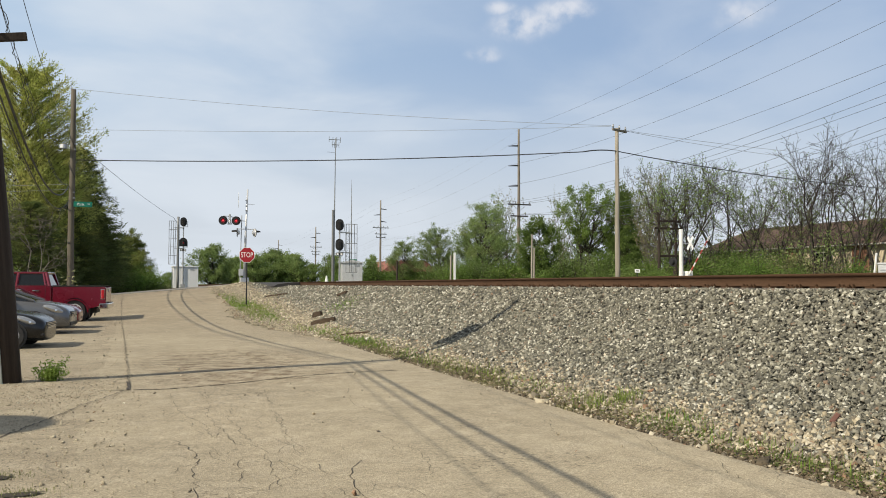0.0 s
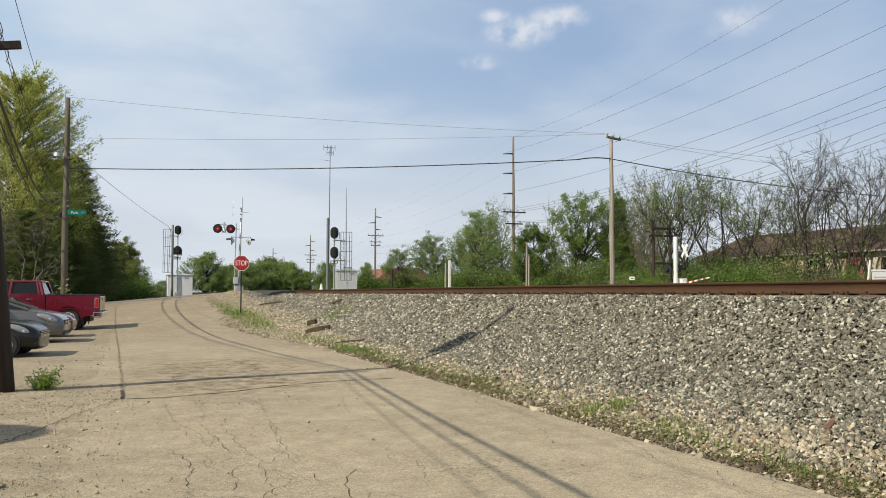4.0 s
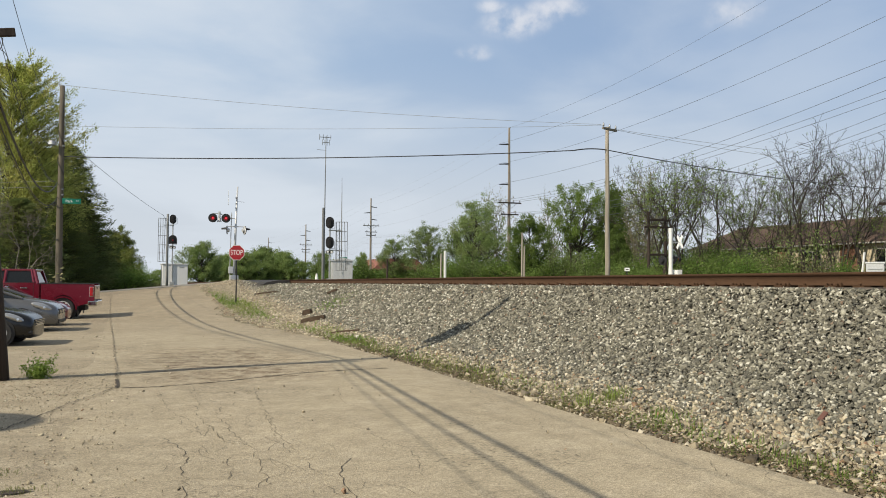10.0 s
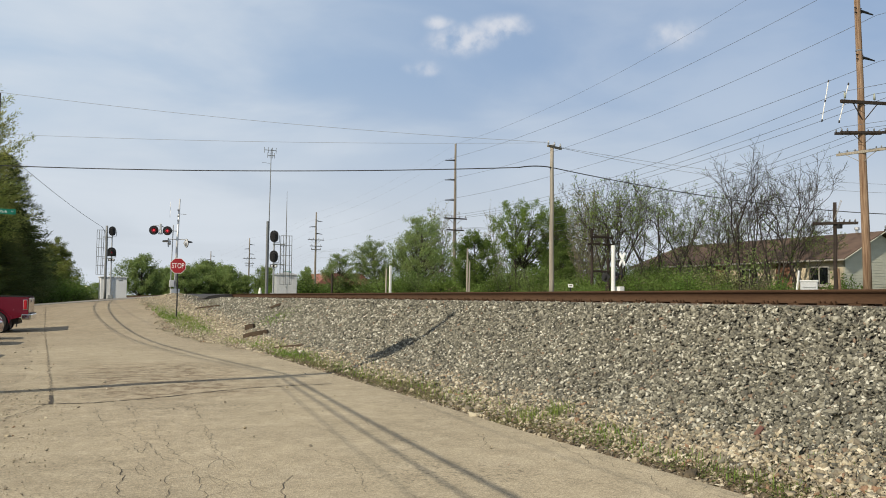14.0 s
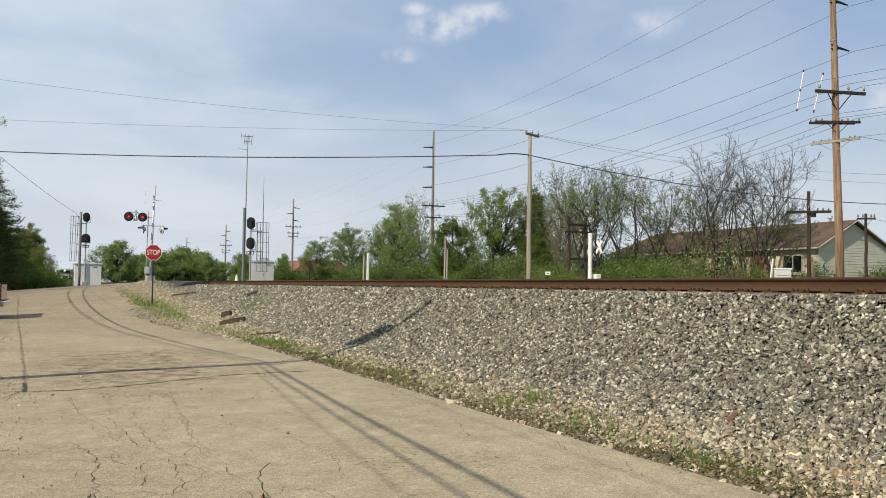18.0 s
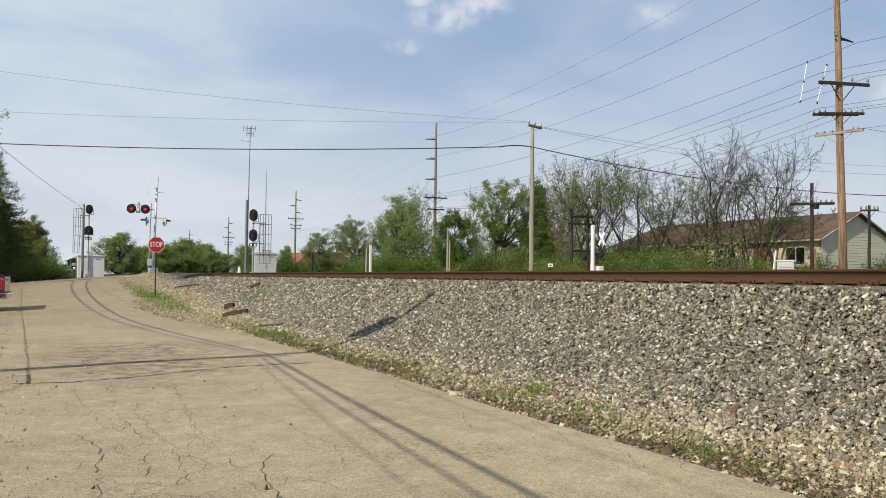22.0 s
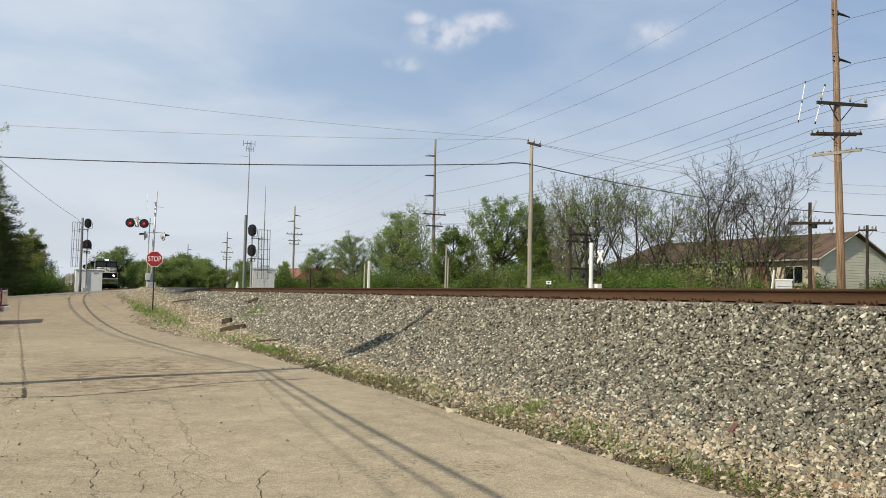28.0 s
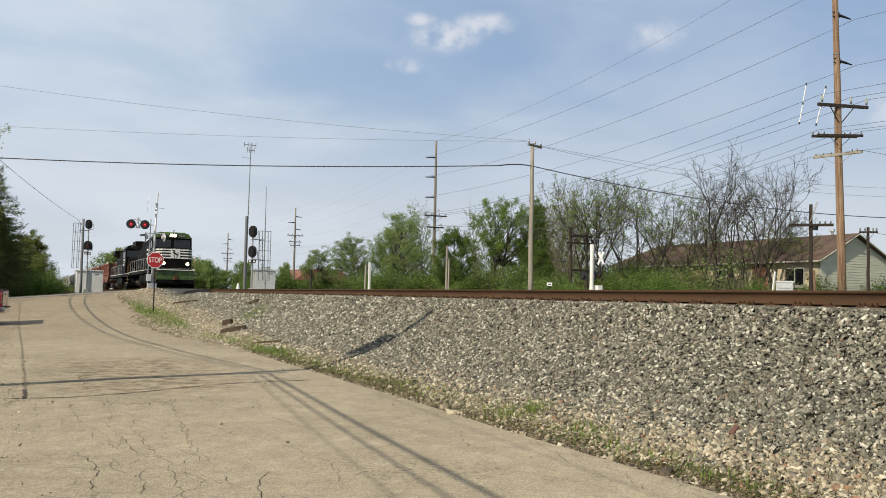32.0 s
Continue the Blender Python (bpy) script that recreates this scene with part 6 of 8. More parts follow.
fs = empty("street_sign", pose(23.9, 97.0, 1.2, 0, 0, -14), "green street name plate on a slim post", "street sign")
part("post", tube(B(), (0, 0, -0.3), (0, 0, 3.1), 0.035, n=8), STEEL, fs)
part("plate", box(B(), (0, -0.03, 2.98), (1.0, 0.015, 0.24), bevel=0.004), GREENSIGN, fs)
part("writing_bar", box(B(), (0, -0.042, 2.98), (0.6, 0.006, 0.09)), SIGNWHITE, fs)

# street name plate on its pole
plate = part("street_sign", box(B(), (0.48, -0.17, 4.72), (0.78, 0.012, 0.24), bevel=0.004), GREENSIGN, lp, "green street name plate")
text_mesh("street_lettering", "Park", 0.17, 0.002, SIGNWHITE, plate, pose(0.38, -0.18, 4.715, 90, 0, 0))
text_mesh("street_lettering", "Rd", 0.09, 0.002, SIGNWHITE, plate, pose(0.72, -0.18, 4.735, 90, 0, 0))

# ---- parked vehicles ----
def paint(name, c, rough=0.35, metal=0.25, coat=0.6):
    return mat(name, c, rough, metal=metal, dark=tuple(v * 0.8 for v in c), scale=1.2, fine=200, bump=0.0, amount=0.4, coat=coat)


RED_PAINT = paint("dark_red_paint", (0.15, 0.005, 0.018), 0.25)
GREY_PAINT = paint("grey_car_paint", (0.135, 0.138, 0.145), 0.3, 0.5)
BLACK_PAINT = paint("black_car_paint", (0.005, 0.0055, 0.007), 0.25, 0.0, 0.1)
LAMPGLASS = mat("lamp_glass", (0.42, 0.43, 0.44), 0.12, metal=0.55, bump=0.0, amount=0.3, coat=1.0)
TAILRED = mat("tail_lamp_red", (0.42, 0.01, 0.015), 0.2, bump=0, coat=0.5)


def loft(bm, rings, close=True):
    """Skin a list of equal rings of points."""
    vs = [[bm.verts.new(p) for p in r] for r in rings]
    n = len(vs[0])
    for a, b in zip(vs, vs[1:]):
        for i in range(n):
            bm.faces.new((a[i], a[(i + 1) % n], b[(i + 1) % n], b[i]))
    if close:
        bm.faces.new(vs[0][::-1])
        bm.faces.new(vs[-1])
    return bm


def shell_ring(x, z0, z1, w, tuck=0.12, shoulder=0.7):
    """Rounded cross-section of a car body at station x, between sill z0 and top z1, half width w."""
    zm = z0 + (z1 - z0) * shoulder
    half = [(0.0, z0), (w - tuck, z0), (w - 0.02, z0 + 0.1), (w, zm - 0.12), (w - 0.015, zm), (w - 0.07, z1 - 0.03), (w * 0.72, z1), (0.0, z1 + 0.012)]
    return [(x, y, z) for y, z in half] + [(x, -y, z) for y, z in reversed(half[1:-1])]


def wheel(parent, x, y, r, side, rim_mat, spokes=6):
    """Tyre with a spoked rim; side is +1 or -1 for the outer face."""
    b = B()
    n = 28
    prof = [(0.62 * r, 0.004), (0.92 * r, 0.0), (r, 0.03), (r, 0.2), (0.94 * r, 0.23), (0.62 * r, 0.23)]
    vs = [[b.verts.new((pr * math.cos(2 * math.pi * k / n), -side * pw, pr * math.sin(2 * math.pi * k / n))) for pr, pw in prof] for k in range(n)]
    for k in range(n):
        for i in range(len(prof)):
            b.faces.new((vs[k][i], vs[k][(i + 1) % 6], vs[(k + 1) % n][(i + 1) % 6], vs[(k + 1) % n][i]))
    me = bpy.data.meshes.new("wheel")
    bmesh.ops.recalc_face_normals(b, faces=b.faces)
    b.to_mesh(me)
    b.free()
    me.materials.append(RUBBER)
    w = new("wheel", me)
    w.parent, w.matrix_basis = parent, pose(x, y, r)
    b = B()
    part("brake", disc(B(), (0, -side * 0.04, 0), 0.62 * r, 0.01, (0, -side, 0), 20), BLACK, w)
    disc(b, (0, -side * 0.006, 0), 0.15 * r, 0.03, (0, -side, 0), 12)
    for k in range(spokes):
        a = 2 * math.pi * k / spokes
        box(b, (0.36 * r * math.cos(a), -side * 0.024, 0.36 * r * math.sin(a)), (0.58 * r, 0.03, 0.15 * r), Matrix.Rotation(-a, 3, "Y"))
    n2 = 20
    for k in range(n2):
        a = 2 * math.pi * k / n2
        box(b, (0.6 * r * math.cos(a), -side * 0.015, 0.6 * r * math.sin(a)), (0.07 * r, 0.03, 0.21 * r), Matrix.Rotation(-a, 3, "Y"))
    part("rim", b, rim_mat, w, "silver spoked rim")
    return w


def arch(parent, x, y, r, material):
    """Flared lip over a wheel."""
    b = B()
    n = 14
    rings = []
    for k in range(n + 1):
        a = math.pi * (0.0 + 1.0 * k / n)
        rings.append([(x + rr * math.cos(a), y + dy, rr * math.sin(a) + r * 0.86) for rr, dy in ((r * 1.12, 0.02), (r * 1.22, 0.03), (r * 1.24, -0.03), (r * 1.12, -0.03))])
    vs = [[b.verts.new(p) for p in q] for q in rings]
    for a, c in zip(vs, vs[1:]):
        for i in range(4):
            b.faces.new((a[i], a[(i + 1) % 4], c[(i + 1) % 4], c[i]))
    return part("wheel_arch", b, material, parent)


def well(parent, x, r, w, side):
    """Dark wheel opening."""
    return part("wheel_well", disc(B(), (x, side * (w + 0.006), r), r * 1.13, 0.05, (0, -side, 0), 24), BLACK, parent)


def car(label, category, m, body_mat, L, W, stations, cabin, wheels, r, group="parked vehicles"):
    """A car whose nose points to +x, centred on y: stations (x, sill, top), cabin (x, roof half width, height)."""
    th = empty("car", m, label, category, group)
    hw = W / 2
    rings = [shell_ring(x, z0, z1, hw * k) for x, z0, z1, k in stations]
    shell = part("body", loft(B(), rings), body_mat, th, smooth=True)
    sub = shell.modifiers.new("round", "SUBSURF")
    sub.levels = sub.render_levels = 2
    # greenhouse: glass shell with a painted roof
    zb = cabin["belt"]
    g = B()
    lo = [(x, hw * 0.93) for x in cabin["base"]]
    hi = [(x, hw * 0.72) for x in cabin["roof"]]
    ringL = [(lo[0][0], -lo[0][1] * 0.92, zb), (lo[0][0], lo[0][1] * 0.92, zb), (lo[1][0], lo[1][1] * 0.9, zb + cabin.get("drop", 0)), (lo[1][0], -lo[1][1] * 0.9, zb + cabin.get("drop", 0))]
    zr = cabin["z"]
    ringH = [(hi[0][0], -hi[0][1], zr), (hi[0][0], hi[0][1], zr), (hi[1][0], hi[1][1] * 0.95, zr - 0.05), (hi[1][0], -hi[1][1] * 0.95, zr - 0.05)]
    loft(g, [ringL, ringH])
    part("windows", g, GLASS, th, "dark tinted windows")
    b = B()
    loft(b, [ringH, [(x * 1.0, y * 0.92, z + 0.05) for x, y, z in ringH]])
    part("roof", b, body_mat, th)
    for a, c in zip(ringL, ringH):
        b = B()
        tube(b, a, c, 0.045, 0.04, n=6)
        part("pillar", b, body_mat, th)
    for t in (0.42,):
        for s in (-1, 1):
            p0 = (lo[0][0] * (1 - t) + lo[1][0] * t, s * hw * 0.935, zb)
            p1 = (hi[0][0] * (1 - t) + hi[1][0] * t, s * hw * 0.725, zr)
            part("pillar", tube(B(), p0, p1, 0.04, n=6), body_mat, th)
    for x in wheels:
        for s in (-1, 1):
            well(th, x, r, hw - 0.002, s)
            wheel(th, x, s * (hw + 0.045), r, s, ALU, 5 if L < 4.7 else 6)
    return th, hw


def headlamp(parent, c, long_, high, slope, s):
    """Slanted lens set into the corner of a wing."""
    b = B()
    bmesh.ops.create_uvsphere(b, u_segments=18, v_segments=10, radius=1.0)
    turn = Matrix.Rotation(radians(slope), 3, "Y") @ Matrix.Rotation(radians(-16 * s), 3, "Z")
    for v in b.verts:
        v.co = turn @ Vector((v.co.x * long_, v.co.y * 0.1, v.co.z * high)) + Vector(c)
    lens = part("headlight", b, LAMPGLASS, parent, "clear headlight", smooth=True)
    d = B()
    for dx, rr in ((0.2, 0.34),):
        at = turn @ Vector((long_ * dx, s * 0.055, 0)) + Vector(c)
        disc(d, at, high * rr, 0.05, (0.25, s, 0.1), 14)
    part("reflector", d, CHROME, lens)
    return lens


# black saloon nearest the close pole
bc, hw = car("black saloon parked nose to the road", "car", pose(-1.85 - 4.5, 23.35, 0.0, 0, 0, -5) @ Matrix.Diagonal((1, 1, 0.94, 1)), BLACK_PAINT, 4.5, 1.8,
             [(0.0, 0.35, 0.95, 0.86), (0.3, 0.25, 1.0, 0.95), (1.2, 0.2, 0.98, 1.0), (2.6, 0.2, 0.97, 1.0), (3.2, 0.2, 0.96, 1.0), (3.76, 0.2, 0.92, 1.0), (4.1, 0.2, 0.87, 0.985), (4.36, 0.18, 0.79, 0.95), (4.5, 0.18, 0.7, 0.87), (4.57, 0.2, 0.6, 0.78)],
             {"base": (0.7, 3.35), "roof": (1.3, 2.45), "belt": 0.93, "z": 1.38, "drop": 0.0}, (0.95, 3.82), 0.325)
for s in (-1, 1):
    headlamp(bc, (4.16, s * 0.8, 0.69), 0.29, 0.085, 24, s)
    part("mirror", box(B(), (2.85, s * 1.0, 0.98), (0.14, 0.2, 0.13), bevel=0.03), BLACK_PAINT, bc)
part("grille", box(B(), (4.5, 0, 0.56), (0.12, 1.12, 0.17), bevel=0.02), BLACK, bc)
for k in range(4):
    part("grille_bar", box(B(), (4.555, 0, 0.5 + 0.04 * k), (0.03, 1.1, 0.014)), CHROME, bc)
for s in (-1, 1):
    part("air_intake", box(B(), (4.4, s * 0.62, 0.34), (0.26, 0.34, 0.09), bevel=0.03), BLACK, bc)
part("chin", box(B(), (4.38, 0, 0.22), (0.24, 1.3, 0.06), bevel=0.02), BLACK, bc)
part("side_marker", box(B(), (3.98, -0.895, 0.58), (0.16, 0.016, 0.022)), REDLENS, bc, "thin red side marker")
for s in (-1, 1):
    part("body_crease", box(B(), (2.9, s * 0.903, 0.42), (2.2, 0.012, 0.02), bevel=0.004), BLACK, bc)
    part("door_seam", box(B(), (2.75, s * 0.902, 0.6), (0.012, 0.008, 0.62)), BLACK, bc)

# grey crossover
gc, hw = car("grey crossover parked nose to the road", "car", pose(-1.72 - 4.6, 29.2, 0.0, 0, 0, -5) @ Matrix.Diagonal((1, 1, 0.95, 1)), GREY_PAINT, 4.6, 1.84,
             [(0.0, 0.4, 1.15, 0.88), (0.3, 0.28, 1.2, 0.96), (1.4, 0.24, 1.14, 1.0), (2.8, 0.24, 1.1, 1.0), (3.4, 0.22, 1.08, 1.0), (3.9, 0.2, 1.02, 0.99), (4.25, 0.19, 0.96, 0.97), (4.5, 0.18, 0.87, 0.91), (4.64, 0.19, 0.75, 0.82), (4.7, 0.22, 0.62, 0.72)],
             {"base": (0.3, 3.7), "roof": (0.9, 2.3), "belt": 1.06, "z": 1.6, "drop": -0.02}, (0.85, 3.7), 0.35)
for s in (-1, 1):
    headlamp(gc, (4.24, s * 0.83, 0.79), 0.31, 0.1, 21, s)
    part("mirror", box(B(), (2.95, s * 1.03, 1.14), (0.15, 0.22, 0.16), bevel=0.03), GREY_PAINT, gc)
    part("fog_lamp", disc(B(), (4.44, s * 0.62, 0.4), 0.05, 0.05, (1, 0, 0), 12), LAMPGLASS, gc)
part("grille", box(B(), (4.63, 0, 0.62), (0.12, 1.1, 0.18), bevel=0.02), BLACK, gc)
part("air_intake", box(B(), (4.6, 0, 0.33), (0.2, 1.3, 0.12), bevel=0.02), BLACK, gc)
for k in range(3):
    part("grille_bar", box(B(), (4.69, 0, 0.56 + 0.05 * k), (0.02, 1.1, 0.016)), CHROME, gc)
part("badge", disc(B(), (4.69, 0, 0.62), 0.07, 0.02, (1, 0, 0), 16), CHROME, gc)
part("wiper", path_tube(B(), [(3.4, -0.2, 1.11), (2.9, -0.5, 1.36)], 0.012, 5), BLACK, gc)

# small red saloon behind it
rc, hw = car("red saloon parked between the crossover and the pickup", "car", pose(-1.6 - 4.4, 32.4, 0.0, 0, 0, -4), RED_PAINT, 4.4, 1.78,
             [(0.0, 0.35, 0.92, 0.86), (0.3, 0.25, 0.97, 0.95), (1.2, 0.2, 0.95, 1.0), (2.6, 0.2, 0.93, 1.0), (3.2, 0.2, 0.9, 1.0), (3.8, 0.2, 0.84, 0.98), (4.12, 0.2, 0.76, 0.9), (4.32, 0.21, 0.67, 0.76), (4.42, 0.24, 0.56, 0.58)],
             {"base": (0.7, 3.2), "roof": (1.3, 2.4), "belt": 0.9, "z": 1.36}, (0.8, 3.5), 0.31)
for s in (-1, 1):
    headlamp(rc, (4.05, s * 0.79, 0.68), 0.22, 0.07, 25, s)
part("bumper", box(B(), (4.3, 0, 0.33), (0.18, 0.9, 0.14), bevel=0.04), RED_PAINT, rc)

# red crew-cab pickup, tail to the road: its nose points to -x
tk = empty("pickup_truck", pose(-0.72, 37.6, 0.02, 0, 0, 0.5), "dark red crew-cab pickup parked tail to the road", "pickup truck", "parked vehicles")
HW = 1.0


def slab(pts, y0, y1, material, name, parent, bevel=0.0, label=""):
    """A side panel or block: an (x, z) outline extruded across the truck."""
    b = prism(B(), pts, 1, y0, y1)
    if bevel:
        bmesh.ops.bevel(b, geom=list(b.edges), offset=bevel, segments=2, profile=0.5, affect="EDGES")
    return part(name, b, material, parent, label)


def arc(cx, cz, r, a0, a1, n=9):
    return [(cx + r * math.cos(radians(a0 + (a1 - a0) * k / n)), cz + r * math.sin(radians(a0 + (a1 - a0) * k / n))) for k in range(n + 1)]


bed_out = [(-0.12, 0.62), (-0.02, 0.66), (-0.02, 1.3), (-0.06, 1.36), (-1.95, 1.36), (-1.95, 0.5), (-1.66, 0.5)] + arc(-1.16, 0.44, 0.5, 180, 0, 10) + [(-0.6, 0.52)]
for s in (-1, 1):
    slab(bed_out, s * HW - 0.05 * (s > 0), s * HW + 0.05 * (s < 0), RED_PAINT, "bed_side", tk, 0.012)
    part("bed_rail", box(B(), (-1.0, s * (HW - 0.05), 1.375), (1.9, 0.13, 0.035), bevel=0.01), BLACK, tk)
    arch(tk, -1.16, s * HW, 0.42, RED_PAINT)
part("bed_floor", box(B(), (-1.0, 0, 0.78), (1.9, 1.86, 0.06)), BLACK, tk)
part("tailgate", box(B(), (-0.06, 0, 0.98), (0.09, 1.86, 0.68), bevel=0.02), RED_PAINT, tk)
part("tailgate_handle", box(B(), (-0.005, 0, 1.2), (0.03, 0.24, 0.08), bevel=0.01), CHROME, tk)
part("rear_bumper", box(B(), (-0.1, 0, 0.6), (0.36, 2.02, 0.24), bevel=0.05), CHROME, tk, "chromed rear bumper")
part("bumper_step", box(B(), (0.0, 0, 0.725), (0.16, 1.5, 0.03)), BLACK, tk)
for s in (-1, 1):
    part("tail_lamp", box(B(), (-0.13, s * (HW - 0.05), 1.06), (0.13, 0.16, 0.36), bevel=0.03), TAILRED, tk, "tall red tail lamp")
    part("lamp_surround", box(B(), (-0.13, s * (HW - 0.036), 1.06), (0.165, 0.085, 0.4), bevel=0.02), CHROME, tk)
cab_out = [(-2.0, 0.42), (-2.0, 1.38), (-2.08, 1.42), (-2.12, 1.42), (-2.16, 1.42), (-4.6, 1.38), (-5.75, 1.3), (-5.86, 1.0), (-5.86, 0.55), (-5.6, 0.5)] + arc(-4.98, 0.44, 0.5, 180, 0, 10)[::1] + [(-4.4, 0.42)]
body = prism(B(), cab_out, 1, -HW, HW)
bmesh.ops.bevel(body, geom=[e for e in body.edges if abs(e.verts[0].co.y - e.verts[1].co.y) < 1e-4], offset=0.035, segments=2, profile=0.5, affect="EDGES")
part("cab_body", body, RED_PAINT, tk)
g = B()
loft(g, [[(-2.06, -0.96, 1.4), (-2.06, 0.96, 1.4), (-4.55, 0.94, 1.38), (-4.55, -0.94, 1.38)], [(-2.22, -0.78, 1.86), (-2.22, 0.78, 1.86), (-3.75, 0.76, 1.86), (-3.75, -0.76, 1.86)]])
part("windows", g, GLASS, tk, "dark tinted windows")
top = box(B(), (-2.98, 0, 1.885), (1.62, 1.62, 0.09), bevel=0.035)
part("roof", top, RED_PAINT, tk)
for s in (-1, 1):
    for (x0, x1), wdt in (((-2.07, -2.22), 0.07), ((-2.2, -2.32), 0.05), ((-3.25, -3.22), 0.06), ((-4.5, -3.75), 0.05)):
        part("pillar", tube(B(), (x0, s * 0.965, 1.36), (x1, s * 0.785, 1.87), wdt, n=6), RED_PAINT, tk)
    part("window_trim", box(B(), (-3.2, s * 0.985, 1.405), (2.3, 0.03, 0.03), bevel=0.006), BLACK, tk)
    for x in (-2.55, -3.7):
        part("door_handle", box(B(), (x, s * (HW + 0.015), 1.2), (0.24, 0.035, 0.045), bevel=0.01), CHROME, tk, "chrome door handle")
    for x in (-2.22, -3.3, -4.4):
        part("door_seam", box(B(), (x, s * (HW + 0.001), 0.92), (0.012, 0.006, 0.85)), BLACK, tk)
    for x in (-1.16, -4.98):
        part("wheel_well", disc(B(), (x, s * (HW - 0.16), 0.42), 0.5, 0.2, (0, -s, 0), 20), BLACK, tk)
        wheel(tk, x, s * (HW - 0.01), 0.42, s, ALU, 6)
    part("mud_flap", box(B(), (-0.62, s * 0.86, 0.34), (0.02, 0.26, 0.36)), BLACK, tk)
    part("sill_step", tube(B(), (-2.1, s * 1.0, 0.34), (-4.3, s * 1.0, 0.34), 0.045, n=8), BLACK, tk)
part("chassis", box(B(), (-2.9, 0, 0.42), (5.0, 1.2, 0.2)), BLACK, tk)
tk.matrix_basis = pose(-0.86, 37.5, 0.02, 0, 0, -4.5)

# ---- the train ----
LOCO_BLACK = mat("locomotive_black", (0.004, 0.004, 0.0044), 0.5, dark=(0.009, 0.008, 0.007), scale=1.5, fine=40, bump=0.06, stain=(0.016, 0.014, 0.011), stain_scale=0.7, spec=0.06)
LOCO_WHITE = mat("locomotive_white", (0.72, 0.72, 0.70), 0.5, dark=(0.55, 0.54, 0.5), scale=2, fine=40, bump=0.04)
# green paint; its near-black mottle is reflection put into the colour
LOCO_GREEN = mat("green_with_dark_reflections", (0.07, 0.15, 0.018), 0.4, dark=(0.008, 0.014, 0.006), amount=0.95, scale=2.4, fine=40, bump=0.04)
FREIGHT_RED = mat("freight_oxide_red", (0.23, 0.085, 0.055), 0.75, dark=(0.13, 0.055, 0.04), scale=1.0, fine=20, bump=0.2, stain=(0.09, 0.06, 0.05), stain_scale=0.5)
FREIGHT_GREY = mat("freight_grey", (0.36, 0.35, 0.33), 0.7, dark=(0.24, 0.23, 0.21), scale=1.0, fine=20, bump=0.2, stain=(0.2, 0.15, 0.11), stain_scale=0.5)
FREIGHT_BLACK = mat("freight_black", (0.03, 0.028, 0.027), 0.6, dark=(0.07, 0.055, 0.045), scale=1.0, fine=20, bump=0.2)
YELLOW = mat("handrail_orange", (0.42, 0.2, 0.05), 0.5, bump=0.02)


def rail_truck(parent, y, axles, base):
    """Bogie under a rail vehicle: side frames and its wheelsets; y is its middle."""
    b = B()
    for s in (-1, 1):
        box(b, (s * 1.02, y, 0.62), (0.14, base + 0.9, 0.22), bevel=0.02)
        for k in range(axles):
            box(b, (s * 1.05, y - base / 2 + base * k / (axles - 1), 0.5), (0.2, 0.34, 0.36), bevel=0.02)
    box(b, (0, y, 0.72), (2.0, 0.5, 0.22))
    tr = part("bogie", b, FREIGHT_BLACK, parent)
    for k in range(axles):
        yy = y - base / 2 + base * k / (axles - 1)
        w = B()
        for s in (-1, 1):
            disc(w, (s * 0.66, yy, 0.5), 0.5, s * 0.13 if s > 0 else 0.13, (s, 0, 0), 18)
        tube(w, (-0.7, yy, 0.5), (0.7, yy, 0.5), 0.08, n=8)
        part("wheelset", w, RUST, tr)
    return tr


